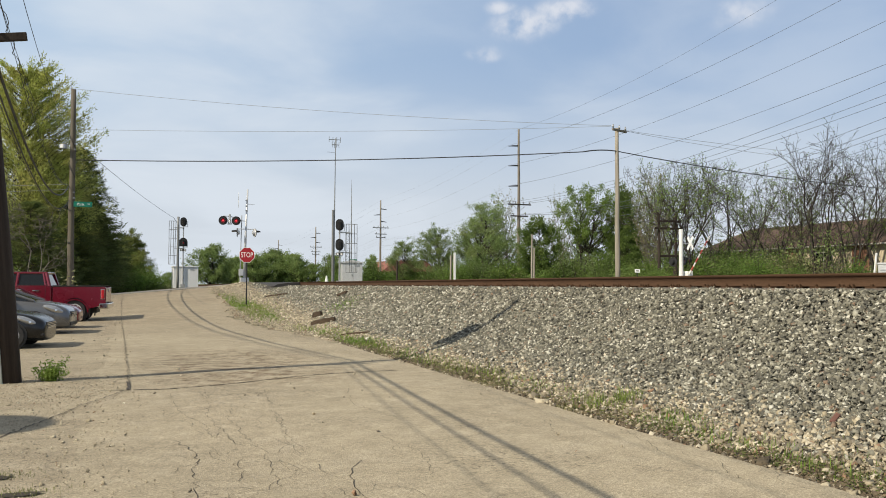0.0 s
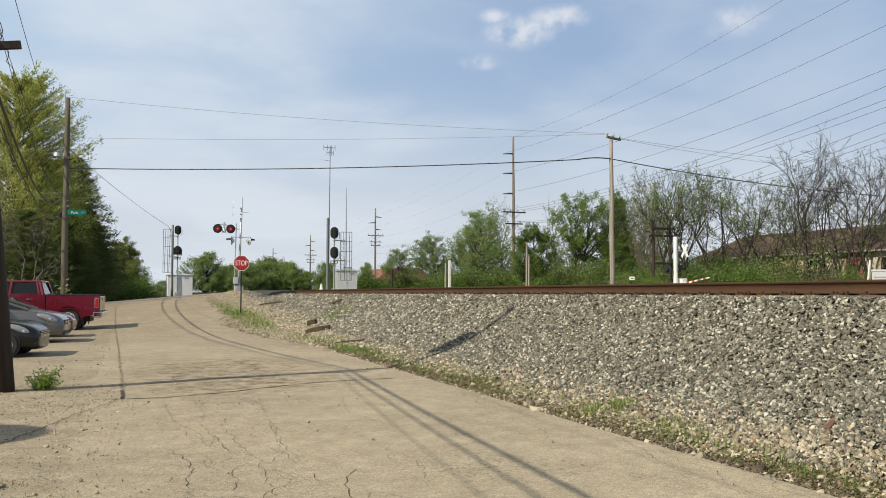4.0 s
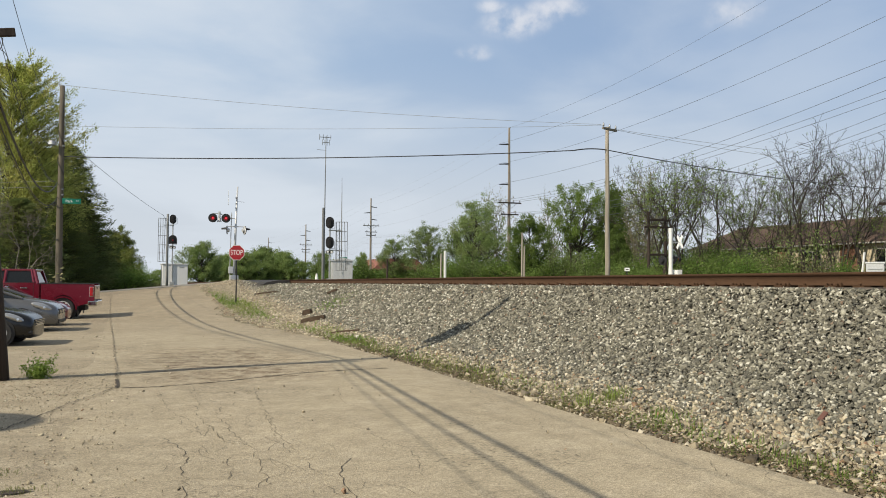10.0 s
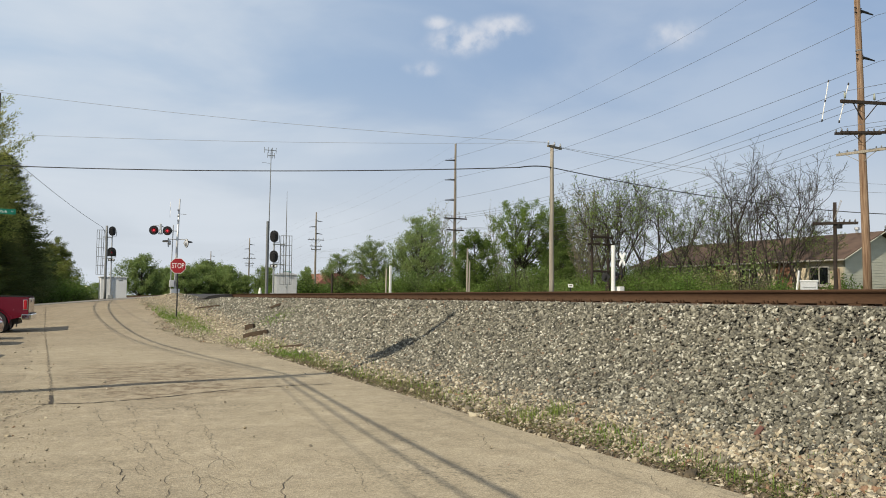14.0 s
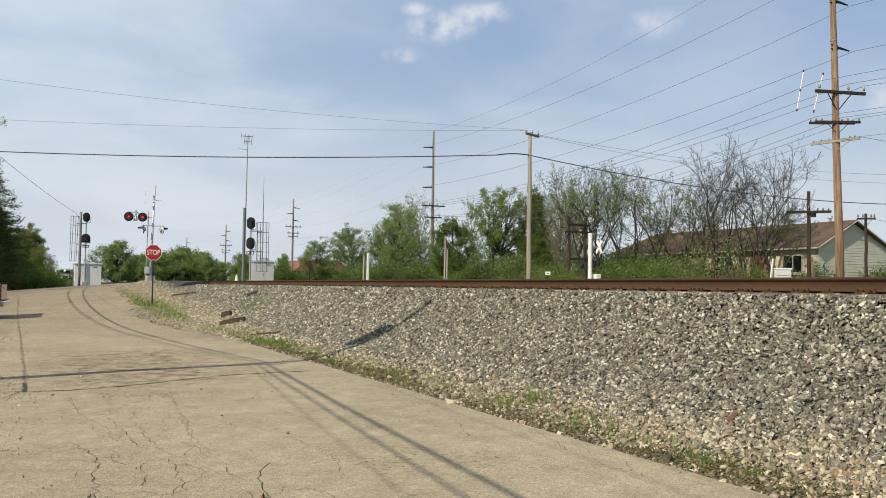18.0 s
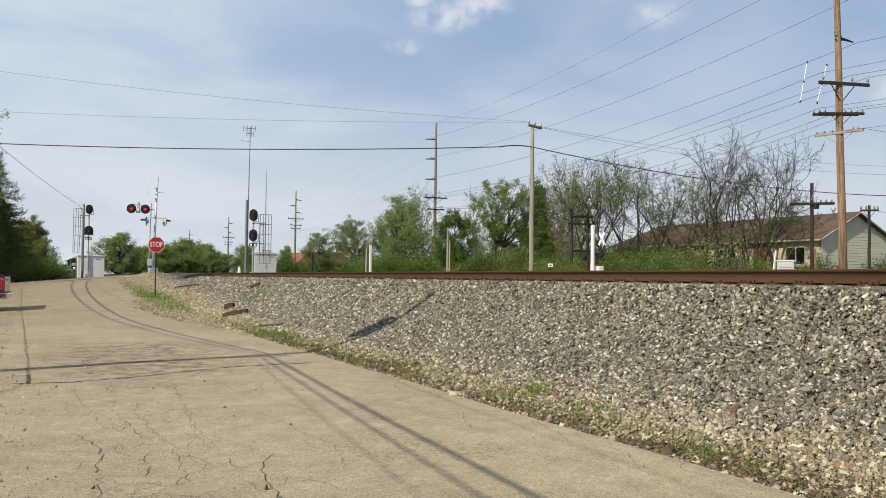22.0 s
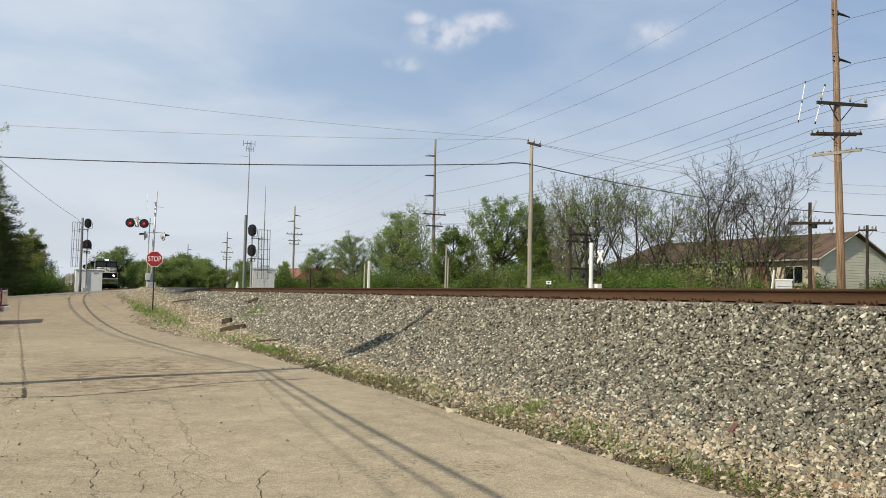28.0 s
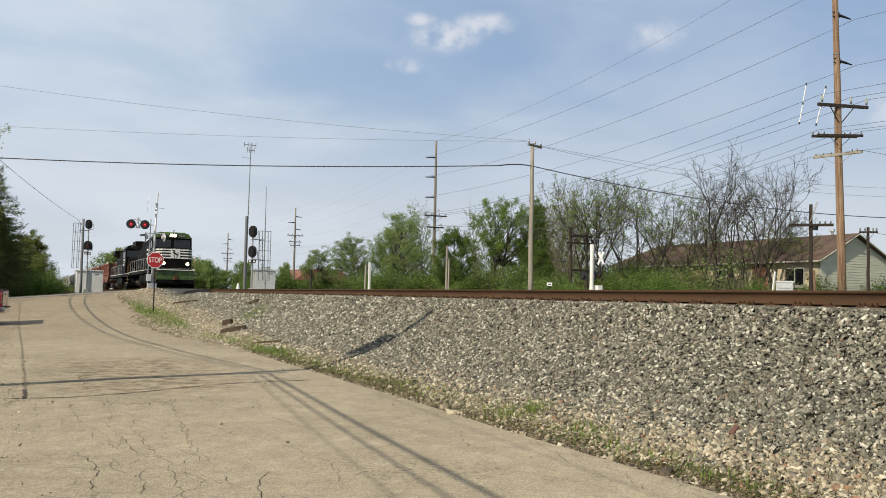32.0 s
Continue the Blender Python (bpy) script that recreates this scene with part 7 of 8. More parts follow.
def locomotive(label, lead):
    """Six-axle diesel; the front coupler is at the origin and the body runs back along +y."""
    th = empty("locomotive", pose(0, 0, 0), label, "locomotive", "train")
    part("frame", box(B(), (0, 10.8, 1.42), (3.0, 20.2, 0.3), bevel=0.02), LOCO_BLACK, th)
    part("frame_stripe", box(B(), (0, 10.8, 1.56), (3.06, 20.24, 0.05)), LOCO_WHITE, th, "white sill stripe")
    # pilot and plough
    plough = B()
    loft(plough, [[(-1.5, 0.75, 0.12), (1.5, 0.75, 0.12), (1.5, 1.0, 0.12), (-1.5, 1.0, 0.12)], [(-1.5, 0.45, 0.42), (1.5, 0.45, 0.42), (1.5, 0.9, 0.42), (-1.5, 0.9, 0.42)], [(-1.45, 0.5, 0.72), (1.45, 0.5, 0.72), (1.45, 0.9, 0.72), (-1.45, 0.9, 0.72)]])
    part("plough", plough, LOCO_BLACK, th)
    part("pilot_plate", box(B(), (0, 0.7, 0.97), (2.9, 0.1, 0.9), bevel=0.02), LOCO_GREEN if lead else LOCO_BLACK, th, "green pilot plate" if lead else "")
    part("coupler", box(B(), (0, 0.35, 0.85), (0.36, 0.9, 0.34), bevel=0.05), RUST, th)
    b = B()
    for x in (-1.0, -0.6, 0.55, 0.75, 1.0):
        path_tube(b, [(x, 0.66, 0.95), (x, 0.5, 0.75), (x, 0.55, 0.5)], 0.03, 6)
    part("hoses", b, BLACK, th)
    part("front_sill", box(B(), (0, 0.5, 1.47), (2.92, 0.04, 0.06)), LOCO_WHITE, th, "white front sill line")
    part("anticlimber", box(B(), (0, 0.72, 1.5), (2.5, 0.4, 0.14), bevel=0.03), LOCO_BLACK, th)
    for s in (-1, 1):
        for k in range(4):
            part("step", box(B(), (s * 1.36, 0.85, 0.35 + 0.3 * k), (0.5, 0.4, 0.03)), STEEL, th)
    # nose and cab
    nose = B()
    loft(nose, [[(-1.02, 1.1, 1.58), (1.02, 1.1, 1.58), (1.35, 1.5, 1.58), (1.35, 2.7, 1.58), (-1.35, 2.7, 1.58), (-1.35, 1.5, 1.58)],
                [(-1.0, 1.12, 3.0), (1.0, 1.12, 3.0), (1.33, 1.5, 3.0), (1.33, 2.7, 3.0), (-1.33, 2.7, 3.0), (-1.33, 1.5, 3.0)],
                [(-0.85, 1.45, 3.2), (0.85, 1.45, 3.2), (1.15, 1.7, 3.22), (1.2, 2.7, 3.25), (-1.2, 2.7, 3.25), (-1.15, 1.7, 3.22)]])
    n = part("nose", nose, LOCO_BLACK, th)
    if lead:
        for z in (2.42, 2.64, 2.86, 3.05):
            sb = B()
            pts = [(-1.38, 2.6), (-1.38, 1.49), (-1.03, 1.09), (1.03, 1.09), (1.38, 1.49), (1.38, 2.6)]
            for (x0, y0), (x1, y1) in zip(pts, pts[1:]):
                vs = [sb.verts.new(p) for p in ((x0, y0, z - 0.05), (x1, y1, z - 0.05), (x1, y1, z + 0.05), (x0, y0, z + 0.05))]
                sb.faces.new(vs)
            o = part("nose_stripe", sb, LOCO_WHITE, n, "white nose stripe")
            so = o.modifiers.new("thick", "SOLIDIFY")
            so.thickness = 0.01
        part("emblem_panel", box(B(), (0.02, 1.075, 2.74), (0.72, 0.03, 0.74), bevel=0.01), LOCO_WHITE, n, "white emblem panel")
        e = B()
        for c, s, a in (((0.05, 1.055, 2.72), (0.3, 0.014, 0.14), 25), ((-0.1, 1.055, 2.88), (0.1, 0.014, 0.26), 30), ((-0.16, 1.055, 2.98), (0.16, 0.014, 0.07), -10),
                        ((-0.08, 1.055, 2.55), (0.06, 0.014, 0.26), -20), ((0.17, 1.055, 2.55), (0.06, 0.014, 0.26), 25), ((0.25, 1.055, 2.8), (0.18, 0.014, 0.05), 40)):
            box(e, c, s, Matrix.Rotation(radians(a), 3, "Y"))
        part("emblem_mark", e, BLACK, n, "plain dark emblem mark")
    cab = B()
    loft(cab, [[(-1.55, 2.62, 1.58), (1.55, 2.62, 1.58), (1.55, 5.2, 1.58), (-1.55, 5.2, 1.58)],
               [(-1.55, 2.62, 3.1), (1.55, 2.62, 3.1), (1.55, 5.2, 3.1), (-1.55, 5.2, 3.1)],
               [(-1.53, 2.8, 4.05), (1.53, 2.8, 4.05), (1.53, 5.2, 4.05), (-1.53, 5.2, 4.05)]])
    c = part("cab", cab, LOCO_BLACK, th)
    roof = B()
    loft(roof, [[(-1.56, 2.68, 4.05), (1.56, 2.68, 4.05), (1.56, 5.3, 4.05), (-1.56, 5.3, 4.05)], [(-1.25, 2.78, 4.42), (1.25, 2.78, 4.42), (1.25, 5.3, 4.42), (-1.25, 5.3, 4.42)], [(-0.9, 2.95, 4.52), (0.9, 2.95, 4.52), (0.9, 5.3, 4.52), (-0.9, 5.3, 4.52)]])
    part("cab_roof", roof, LOCO_GREEN if lead else LOCO_BLACK, th, "green cab roof" if lead else "")
    for s in (-1, 1):
        w = B()
        loft(w, [[(s * 0.12, 2.63, 3.3), (s * 1.42, 2.63, 3.26), (s * 1.42, 2.68, 3.26), (s * 0.12, 2.68, 3.3)], [(s * 0.12, 2.75, 3.92), (s * 1.4, 2.75, 3.92), (s * 1.4, 2.8, 3.92), (s * 0.12, 2.8, 3.92)]])
        part("windscreen", w, GLASS, c)
        for y in (3.5, 4.5):
            part("side_window", box(B(), (s * 1.555, y, 3.5), (0.03, 0.7, 0.6), bevel=0.008), GLASS, c)
    b = B()
    box(b, (0, 2.64, 4.24), (0.6, 0.2, 0.26), bevel=0.03)
    hb = part("headlight_box", b, LOCO_BLACK, c)
    for s in (-1, 1):
        part("headlight", disc(B(), (s * 0.14, 2.53, 4.24), 0.12, 0.02, (0, -1, 0), 16), WARMLAMP if lead else LAMPGLASS, hb, "lit headlight" if lead else "")
        part("number_board", box(B(), (s * 0.75, 2.7, 4.24), (0.62, 0.05, 0.2), bevel=0.01), BLACK, hb)
        if lead:
            nb = B()
            for k in range(4):
                box(nb, (s * 0.75 - 0.2 + 0.13 * k, 2.668, 4.24), (0.07, 0.01, 0.12))
            part("number_bars", nb, FREIGHT_GREY, hb)
        d = part("ditch_light_case", box(B(), (s * 0.92, 0.78, 1.92), (0.24, 0.24, 0.3), bevel=0.03), LOCO_BLACK, th)
        part("ditch_light", disc(B(), (s * 0.92, 0.655, 1.95), 0.125, 0.02, (0, -1, 0), 16), WARMLAMP if lead else LAMPGLASS, d, "lit ditch light" if lead else "")
    # hood with its doors, grilles and fans
    part("long_hood", box(B(), (0, 12.3, 2.9), (1.9, 14.4, 2.65), bevel=0.06), LOCO_BLACK, th)
    b = B()
    for k in range(16):
        for s in (-1, 1):
            box(b, (s * 0.955, 6.2 + 0.8 * k, 2.5), (0.02, 0.74, 1.4), bevel=0.006)
    part("hood_doors", b, LOCO_BLACK, th)
    part("radiator", loft(B(), [[(-0.96, 16.2, 3.6), (0.96, 16.2, 3.6), (0.96, 19.3, 3.6), (-0.96, 19.3, 3.6)], [(-1.45, 16.4, 4.0), (1.45, 16.4, 4.0), (1.45, 19.2, 4.0), (-1.45, 19.2, 4.0)], [(-1.4, 16.4, 4.42), (1.4, 16.4, 4.42), (1.4, 19.2, 4.42), (-1.4, 19.2, 4.42)]]), LOCO_BLACK, th)
    for y in (7.2, 9.0, 12.5, 13.8, 17.2, 18.4):
        part("roof_fan", tube(B(), (0, y, 4.22), (0, y, 4.42), 0.55, 0.5, n=18), LOCO_BLACK, th)
    part("dynamic_brake", box(B(), (0, 8.2, 3.95), (2.3, 3.2, 0.55), bevel=0.08), LOCO_BLACK, th)
    part("exhaust", box(B(), (0, 10.8, 4.4), (0.5, 0.7, 0.3), bevel=0.02), FREIGHT_BLACK, th)
    for s in (-1, 1):
        lt = B()
        for k, (yy, zz, sy, sz) in enumerate(((9.2, 3.0, 0.22, 1.0), (10.0, 3.0, 0.22, 1.0), (9.6, 3.0, 0.2, 0.3), (10.9, 3.38, 0.9, 0.2), (10.9, 3.0, 0.9, 0.2), (10.9, 2.62, 0.9, 0.2))):
            box(lt, (s * 0.972, yy, zz), (0.012, sy, sz))
        part("side_mark", lt, LOCO_WHITE, th, "white side mark, plain bars")
        part("cab_number_bar", box(B(), (s * 1.557, 4.2, 2.5), (0.012, 0.9, 0.26)), LOCO_WHITE, th)
        for k in range(3):
            part("side_stripe", box(B(), (s * 1.557, 4.0, 2.75 + 0.16 * k), (0.012, 2.2, 0.06)), LOCO_WHITE, th)
        hr = B()
        for k in range(9):
            tube(hr, (s * 1.48, 5.6 + 1.75 * k, 1.56), (s * 1.48, 5.6 + 1.75 * k, 2.55), 0.014, n=5)
        tube(hr, (s * 1.48, 5.4, 2.55), (s * 1.48, 20.0, 2.55), 0.014, n=5)
        part("side_handrail", hr, ALU, th)
        fr = B()
        path_tube(fr, [(s * 1.46, 0.72, 0.5), (s * 1.46, 0.72, 2.35), (s * 1.2, 0.72, 2.5)], 0.022, 6)
        part("front_handrail", fr, YELLOW, th)
        part("walkway", box(B(), (s * 1.25, 12.3, 1.6), (0.5, 15.2, 0.05)), FREIGHT_BLACK, th)
    part("rear_platform", box(B(), (0, 20.5, 1.5), (2.9, 0.9, 0.2)), LOCO_BLACK, th)
    part("fuel_tank", box(B(), (0, 10.6, 0.88), (2.7, 5.2, 0.78), bevel=0.14), LOCO_BLACK, th)
    for y in (5.0, 16.6):
        rail_truck(th, y, 3, 4.0)
    part("horn", path_tube(B(), [(0.3, 4.6, 4.5), (0.3, 4.6, 4.72), (0.3, 4.1, 4.74)], [0.03, 0.03, 0.07], 8), CHROME, th)
    part("antenna_dome", tube(B(), (-0.4, 4.0, 4.5), (-0.4, 4.0, 4.62), 0.2, 0.12, n=12), WHITE, th)
    for o in th.children_recursive:   # true height over the rail
        o.data.transform(Matrix.Diagonal((0.97, 1.0, 1.005, 1.0)))
    return th


def hopper(label, material, L=16.0, H=4.2, covered=False):
    """Hopper car, front coupler at the origin, running back along +y."""
    th = empty("freight_car", pose(0, 0, 0), label, "freight car", "train")
    out = [(1.2, 1.9), (1.2, H), (L - 1.2, H), (L - 1.2, 1.9), (L - 3.6, 1.0), (L / 2 + 1.0, 0.85), (L / 2, 1.35), (L / 2 - 1.0, 0.85), (3.6, 1.0)]
    b = prism(B(), out, 0, -1.5, 1.5)
    part("body", b, material, th)
    for s in (-1, 1):
        for k in range(11):
            y = 1.4 + (L - 2.8) * k / 10
            part("side_post", box(B(), (s * 1.53, y, (H + 1.9) / 2), (0.08, 0.13, H - 1.9)), material, th)
        part("top_chord", box(B(), (s * 1.53, L / 2, H - 0.08), (0.12, L - 2.3, 0.16)), material, th)
        part("side_sill", box(B(), (s * 1.53, L / 2, 1.9), (0.1, L - 1.2, 0.2)), material, th)
        part("ladder", box(B(), (s * 1.56, 1.0, 2.6), (0.04, 0.45, 1.9)), FREIGHT_BLACK, th)
        part("lettering_bar", box(B(), (s * 1.505, L * 0.3, 3.3), (0.012, 1.6, 0.22)), SIGNWHITE, th)
    if covered:
        r = B()
        n = 8
        loft(r, [[(1.5 * math.cos(math.pi * k / n), y, H + 0.55 * math.sin(math.pi * k / n)) for k in range(n + 1)] for y in (1.2, L - 1.2)])
        part("rounded_roof", r, material, th)
        part("running_board", box(B(), (0, L / 2, H + 0.62), (0.7, L - 2.6, 0.05)), STEEL, th)
    part("end_platform", box(B(), (0, L / 2, 1.2), (2.6, L - 0.8, 0.18)), FREIGHT_BLACK, th)
    part("coupler", box(B(), (0, L / 2, 0.85), (0.3, L + 0.2, 0.25)), FREIGHT_BLACK, th)
    for y in (2.0, L - 2.0):
        rail_truck(th, y, 2, 1.75)
    return th


def tank_car(label, material, L=17.0):
    th = empty("freight_car", pose(0, 0, 0), label, "freight car", "train")
    part("tank", path_tube(B(), [(0, 0.9, 2.75), (0, 1.1, 2.75), (0, 1.5, 2.75), (0, L - 1.5, 2.75), (0, L - 1.1, 2.75), (0, L - 0.9, 2.75)], [0.6, 1.15, 1.45, 1.45, 1.15, 0.6], 20), material, th, smooth=True)
    part("dome", tube(B(), (0, L / 2, 4.0), (0, L / 2, 4.5), 0.5, n=14), material, th)
    part("walkway", box(B(), (0, L / 2, 4.25), (1.6, 3.0, 0.06)), STEEL, th)
    part("underframe", box(B(), (0, L / 2, 1.15), (2.7, L - 0.4, 0.24)), FREIGHT_BLACK, th)
    part("band", tube(B(), (0, L / 2 - 0.06, 2.75), (0, L / 2 + 0.06, 2.75), 1.47, n=20), FREIGHT_BLACK, th)
    for y in (2.0, L - 2.0):
        rail_truck(th, y, 2, 1.75)
    return th


LOCO_L, CAR_L = 21.6, 16.6
train = [(locomotive("leading black and white diesel locomotive with lit headlights", True), 0.0), (locomotive("second black diesel locomotive coupled behind", False), LOCO_L)]
kinds = (hopper("oxide red open hopper freight car", FREIGHT_RED, 16.0, 3.25), hopper("grey covered hopper car with rounded roof", FREIGHT_GREY, 16.0, 3.4, True), tank_car("black tank car on the long train", FREIGHT_BLACK, 16.0))
order = (0, 0, 1, 1, 1, 2, 2, 1, 1, 1, 2, 2, 2, 1, 1, 0, 2, 2, 1, 1, 1, 2)
used = set()
for k, o in enumerate(order):
    c = kinds[o] if o not in used else copy_thing(kinds[o], pose(0, 0, 0))
    used.add(o)
    train.append((c, 2 * LOCO_L + CAR_L * k))
TRACK_X = (RAIL_A + RAIL_B) / 2
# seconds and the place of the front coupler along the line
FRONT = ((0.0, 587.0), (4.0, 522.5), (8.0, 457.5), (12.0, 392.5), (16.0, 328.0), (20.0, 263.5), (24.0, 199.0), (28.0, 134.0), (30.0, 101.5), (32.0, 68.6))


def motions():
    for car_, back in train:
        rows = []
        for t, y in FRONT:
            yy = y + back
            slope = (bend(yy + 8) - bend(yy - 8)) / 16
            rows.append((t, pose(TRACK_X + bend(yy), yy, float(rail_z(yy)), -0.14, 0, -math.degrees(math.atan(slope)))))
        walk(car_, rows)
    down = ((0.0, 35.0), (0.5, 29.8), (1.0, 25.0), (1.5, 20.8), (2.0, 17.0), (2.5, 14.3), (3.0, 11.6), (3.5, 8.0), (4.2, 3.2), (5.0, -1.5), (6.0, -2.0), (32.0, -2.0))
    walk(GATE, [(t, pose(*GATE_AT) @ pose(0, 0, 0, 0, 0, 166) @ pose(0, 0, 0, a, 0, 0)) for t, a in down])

# ---- the long house and the far buildings ----
SIDING = mat("pale_green_siding", (0.50, 0.50, 0.41), 0.7, dark=(0.42, 0.42, 0.35), scale=1.0, fine=20, bump=0.1, objrand=0.04)
CREAM = mat("cream_wall", (0.55, 0.47, 0.33), 0.8, dark=(0.45, 0.38, 0.27), scale=1.0, fine=20, bump=0.15)
BRICKWALL = mat("brown_brick", (0.22, 0.11, 0.07), 0.9, dark=(0.13, 0.07, 0.05), scale=6, fine=30, bump=0.3)
SHINGLE = mat("brown_shingles", (0.125, 0.082, 0.062), 0.95, dark=(0.085, 0.058, 0.046), scale=1.2, fine=14, bump=0.5, amount=0.8, stretch=(1, 1, 3))
WINFRAME = mat("window_frame_white", (0.42, 0.4, 0.36), 0.6, bump=0.03)
REDROOF = mat("rusty_red_roof", (0.25, 0.1, 0.075), 0.9, dark=(0.17, 0.075, 0.06), scale=1, fine=10, bump=0.3)


def long_house():
    x0, x1, y0, y1, z0, ze, zr = 48.3, 55.1, 41.9, 65.0, 1.3, 4.6, 6.35
    xm = (x0 + x1) / 2
    th = empty("apartment_house", pose(0, 0, 0), "long low house with brown roof and pale siding", "house")
    part("wall", box(B(), (x0 + 0.1, (y0 + y1) / 2, (z0 + ze) / 2), (0.2, y1 - y0, ze - z0)), CREAM, th, "cream front wall")
    part("wall", box(B(), (x1 - 0.1, (y0 + y1) / 2, (z0 + ze) / 2), (0.2, y1 - y0, ze - z0)), CREAM, th)
    part("wall", box(B(), (xm, y1 - 0.1, (z0 + ze) / 2), (x1 - x0 - 0.4, 0.2, ze - z0)), CREAM, th)
    gable = part("gable_wall", prism(B(), [(x0, z0), (x1, z0), (x1, ze), (xm, zr - 0.1), (x0, ze)], 1, y0, y0 + 0.18), SIDING, th, "pale green siding gable")
    n = 26
    for k in range(n):
        za = z0 + (zr - 0.15 - z0) * k / n
        zb = za + (zr - 0.15 - z0) / n
        def half(z):
            return (x1 - x0) / 2 if z <= ze else max(0.02, (x1 - x0) / 2 * (zr - 0.1 - z) / (zr - 0.1 - ze))
        ha, hb = half(za), half(zb)
        bm = B()
        pts = [(xm - ha, y0 - 0.022, za), (xm + ha, y0 - 0.022, za), (xm + hb, y0 - 0.004, zb), (xm - hb, y0 - 0.004, zb), (xm - ha, y0 - 0.002, za), (xm + ha, y0 - 0.002, za), (xm + hb, y0 - 0.002, zb), (xm - hb, y0 - 0.002, zb)]
        v = [bm.verts.new(p) for p in pts]
        for f in ((0, 1, 2, 3), (5, 4, 7, 6), (4, 5, 1, 0), (3, 2, 6, 7), (4, 0, 3, 7), (1, 5, 6, 2)):
            bm.faces.new([v[i] for i in f])
        part("siding_board", bm, SIDING, gable)
    for s, xa in ((-1, x0 - 0.45), (1, x1 + 0.45)):
        zl = ze - 0.45 * (zr - ze) / ((x1 - x0) / 2)
        b = B()
        yb = y1 + 0.3
        hip = 2.6 
        pts = [(xa, y0 - 0.35, zl), (xm, y0 - 0.35, zr), (xm, yb - hip, zr), (xa, yb, zl)]
        lo = [b.verts.new(p) for p in pts]
        hi = [b.verts.new((p[0], p[1], p[2] + 0.12)) for p in pts]
        b.faces.new(lo[::-1])
        b.faces.new(hi)
        for i in range(4):
            b.faces.new((lo[i], lo[(i + 1) % 4], hi[(i + 1) % 4], hi[i]))
        slope = part("roof_slope", b, SHINGLE, th, "brown shingle roof slope")
        part("gutter", box(B(), (xa - 0.03 * -s * -1, (y0 + y1) / 2, zl + 0.02), (0.1, y1 - y0 + 0.6, 0.12), bevel=0.02), WINFRAME, th)
        b = B()
        tube(b, (xa, y0 - 0.38, zl + 0.03), (xm, y0 - 0.38, zr + 0.03), 0.035, n=6)
        part("barge_board", b, SIDING, th)
    hipb = B()
    v = [hipb.verts.new(p) for p in ((x0 - 0.45, y1 + 0.3, ze - 0.2), (x1 + 0.45, y1 + 0.3, ze - 0.2), (xm, y1 - 2.3, zr + 0.1), (xm, y1 - 2.4, zr - 0.05))]
    for f in ((0, 1, 2), (1, 0, 3), (0, 2, 3), (1, 3, 2)):
        hipb.faces.new([v[i] for i in f])
    part("roof_slope", hipb, SHINGLE, th)
    part("ceiling", box(B(), (xm, (y0 + y1) / 2, ze - 0.05), (x1 - x0 - 0.5, y1 - y0 - 0.5, 0.06)), CREAM, th)
    for y, b in ((44.0, 0), (47.2, 1), (50.6, 0), (53.8, 1), (57.0, 0), (60.2, 1), (63.0, 0)):
        if b:
            part("brick_panel", box(B(), (x0 - 0.03, y, (z0 + ze) / 2), (0.1, 1.5, ze - z0 - 0.1)), BRICKWALL, th, "brown brick panel")
        else:
            w = part("window_frame", box(B(), (x0 - 0.03, y, 3.35), (0.1, 1.7, 1.35), bevel=0.015), WINFRAME, th)
            for s in (-0.4, 0.4):
                part("pane", box(B(), (x0 - 0.085, y + s, 3.35), (0.02, 0.68, 1.15)), GLASS, w)
            part("sill", box(B(), (x0 - 0.1, y, 2.62), (0.14, 1.9, 0.08)), WINFRAME, w)
    for x, y in ((xm + 0.25, 44.0), (xm - 0.4, 48.5), (xm - 0.3, 56.0), (xm + 0.2, 60.0)):
        v = part("roof_vent", tube(B(), (x, y, zr - 0.35), (x, y, zr + 0.42), 0.1, n=10), STEEL, th, "grey metal roof vent")
        part("vent_cap", tube(B(), (x, y, zr + 0.38), (x, y, zr + 0.55), 0.2, 0.16, n=12), STEEL, v)


long_house()
fb = empty("low_building", pose(55.5, 182.0, 1.2), "distant low building with rusty red roof", "building")
part("wall", box(B(), (0, 0, 1.4), (11, 14, 2.8)), BRICKWALL, fb)
part("roof", prism(B(), [(-6, 2.8), (6, 2.8), (6, 3.0), (3.5, 5.2), (-3.5, 5.2), (-6, 3.0)], 1, -7.4, 7.4), REDROOF, fb)
for k in range(6):
    part("roof_vent", tube(B(), (-4 + 1.6 * k, -3, 4.6), (-4 + 1.6 * k, -3, 5.7), 0.18, n=8), STEEL, fb)
for k in range(4):
    part("window", box(B(), (-4 + 2.6 * k, -7.03, 1.6), (1.2, 0.06, 1.0)), GLASS, fb)

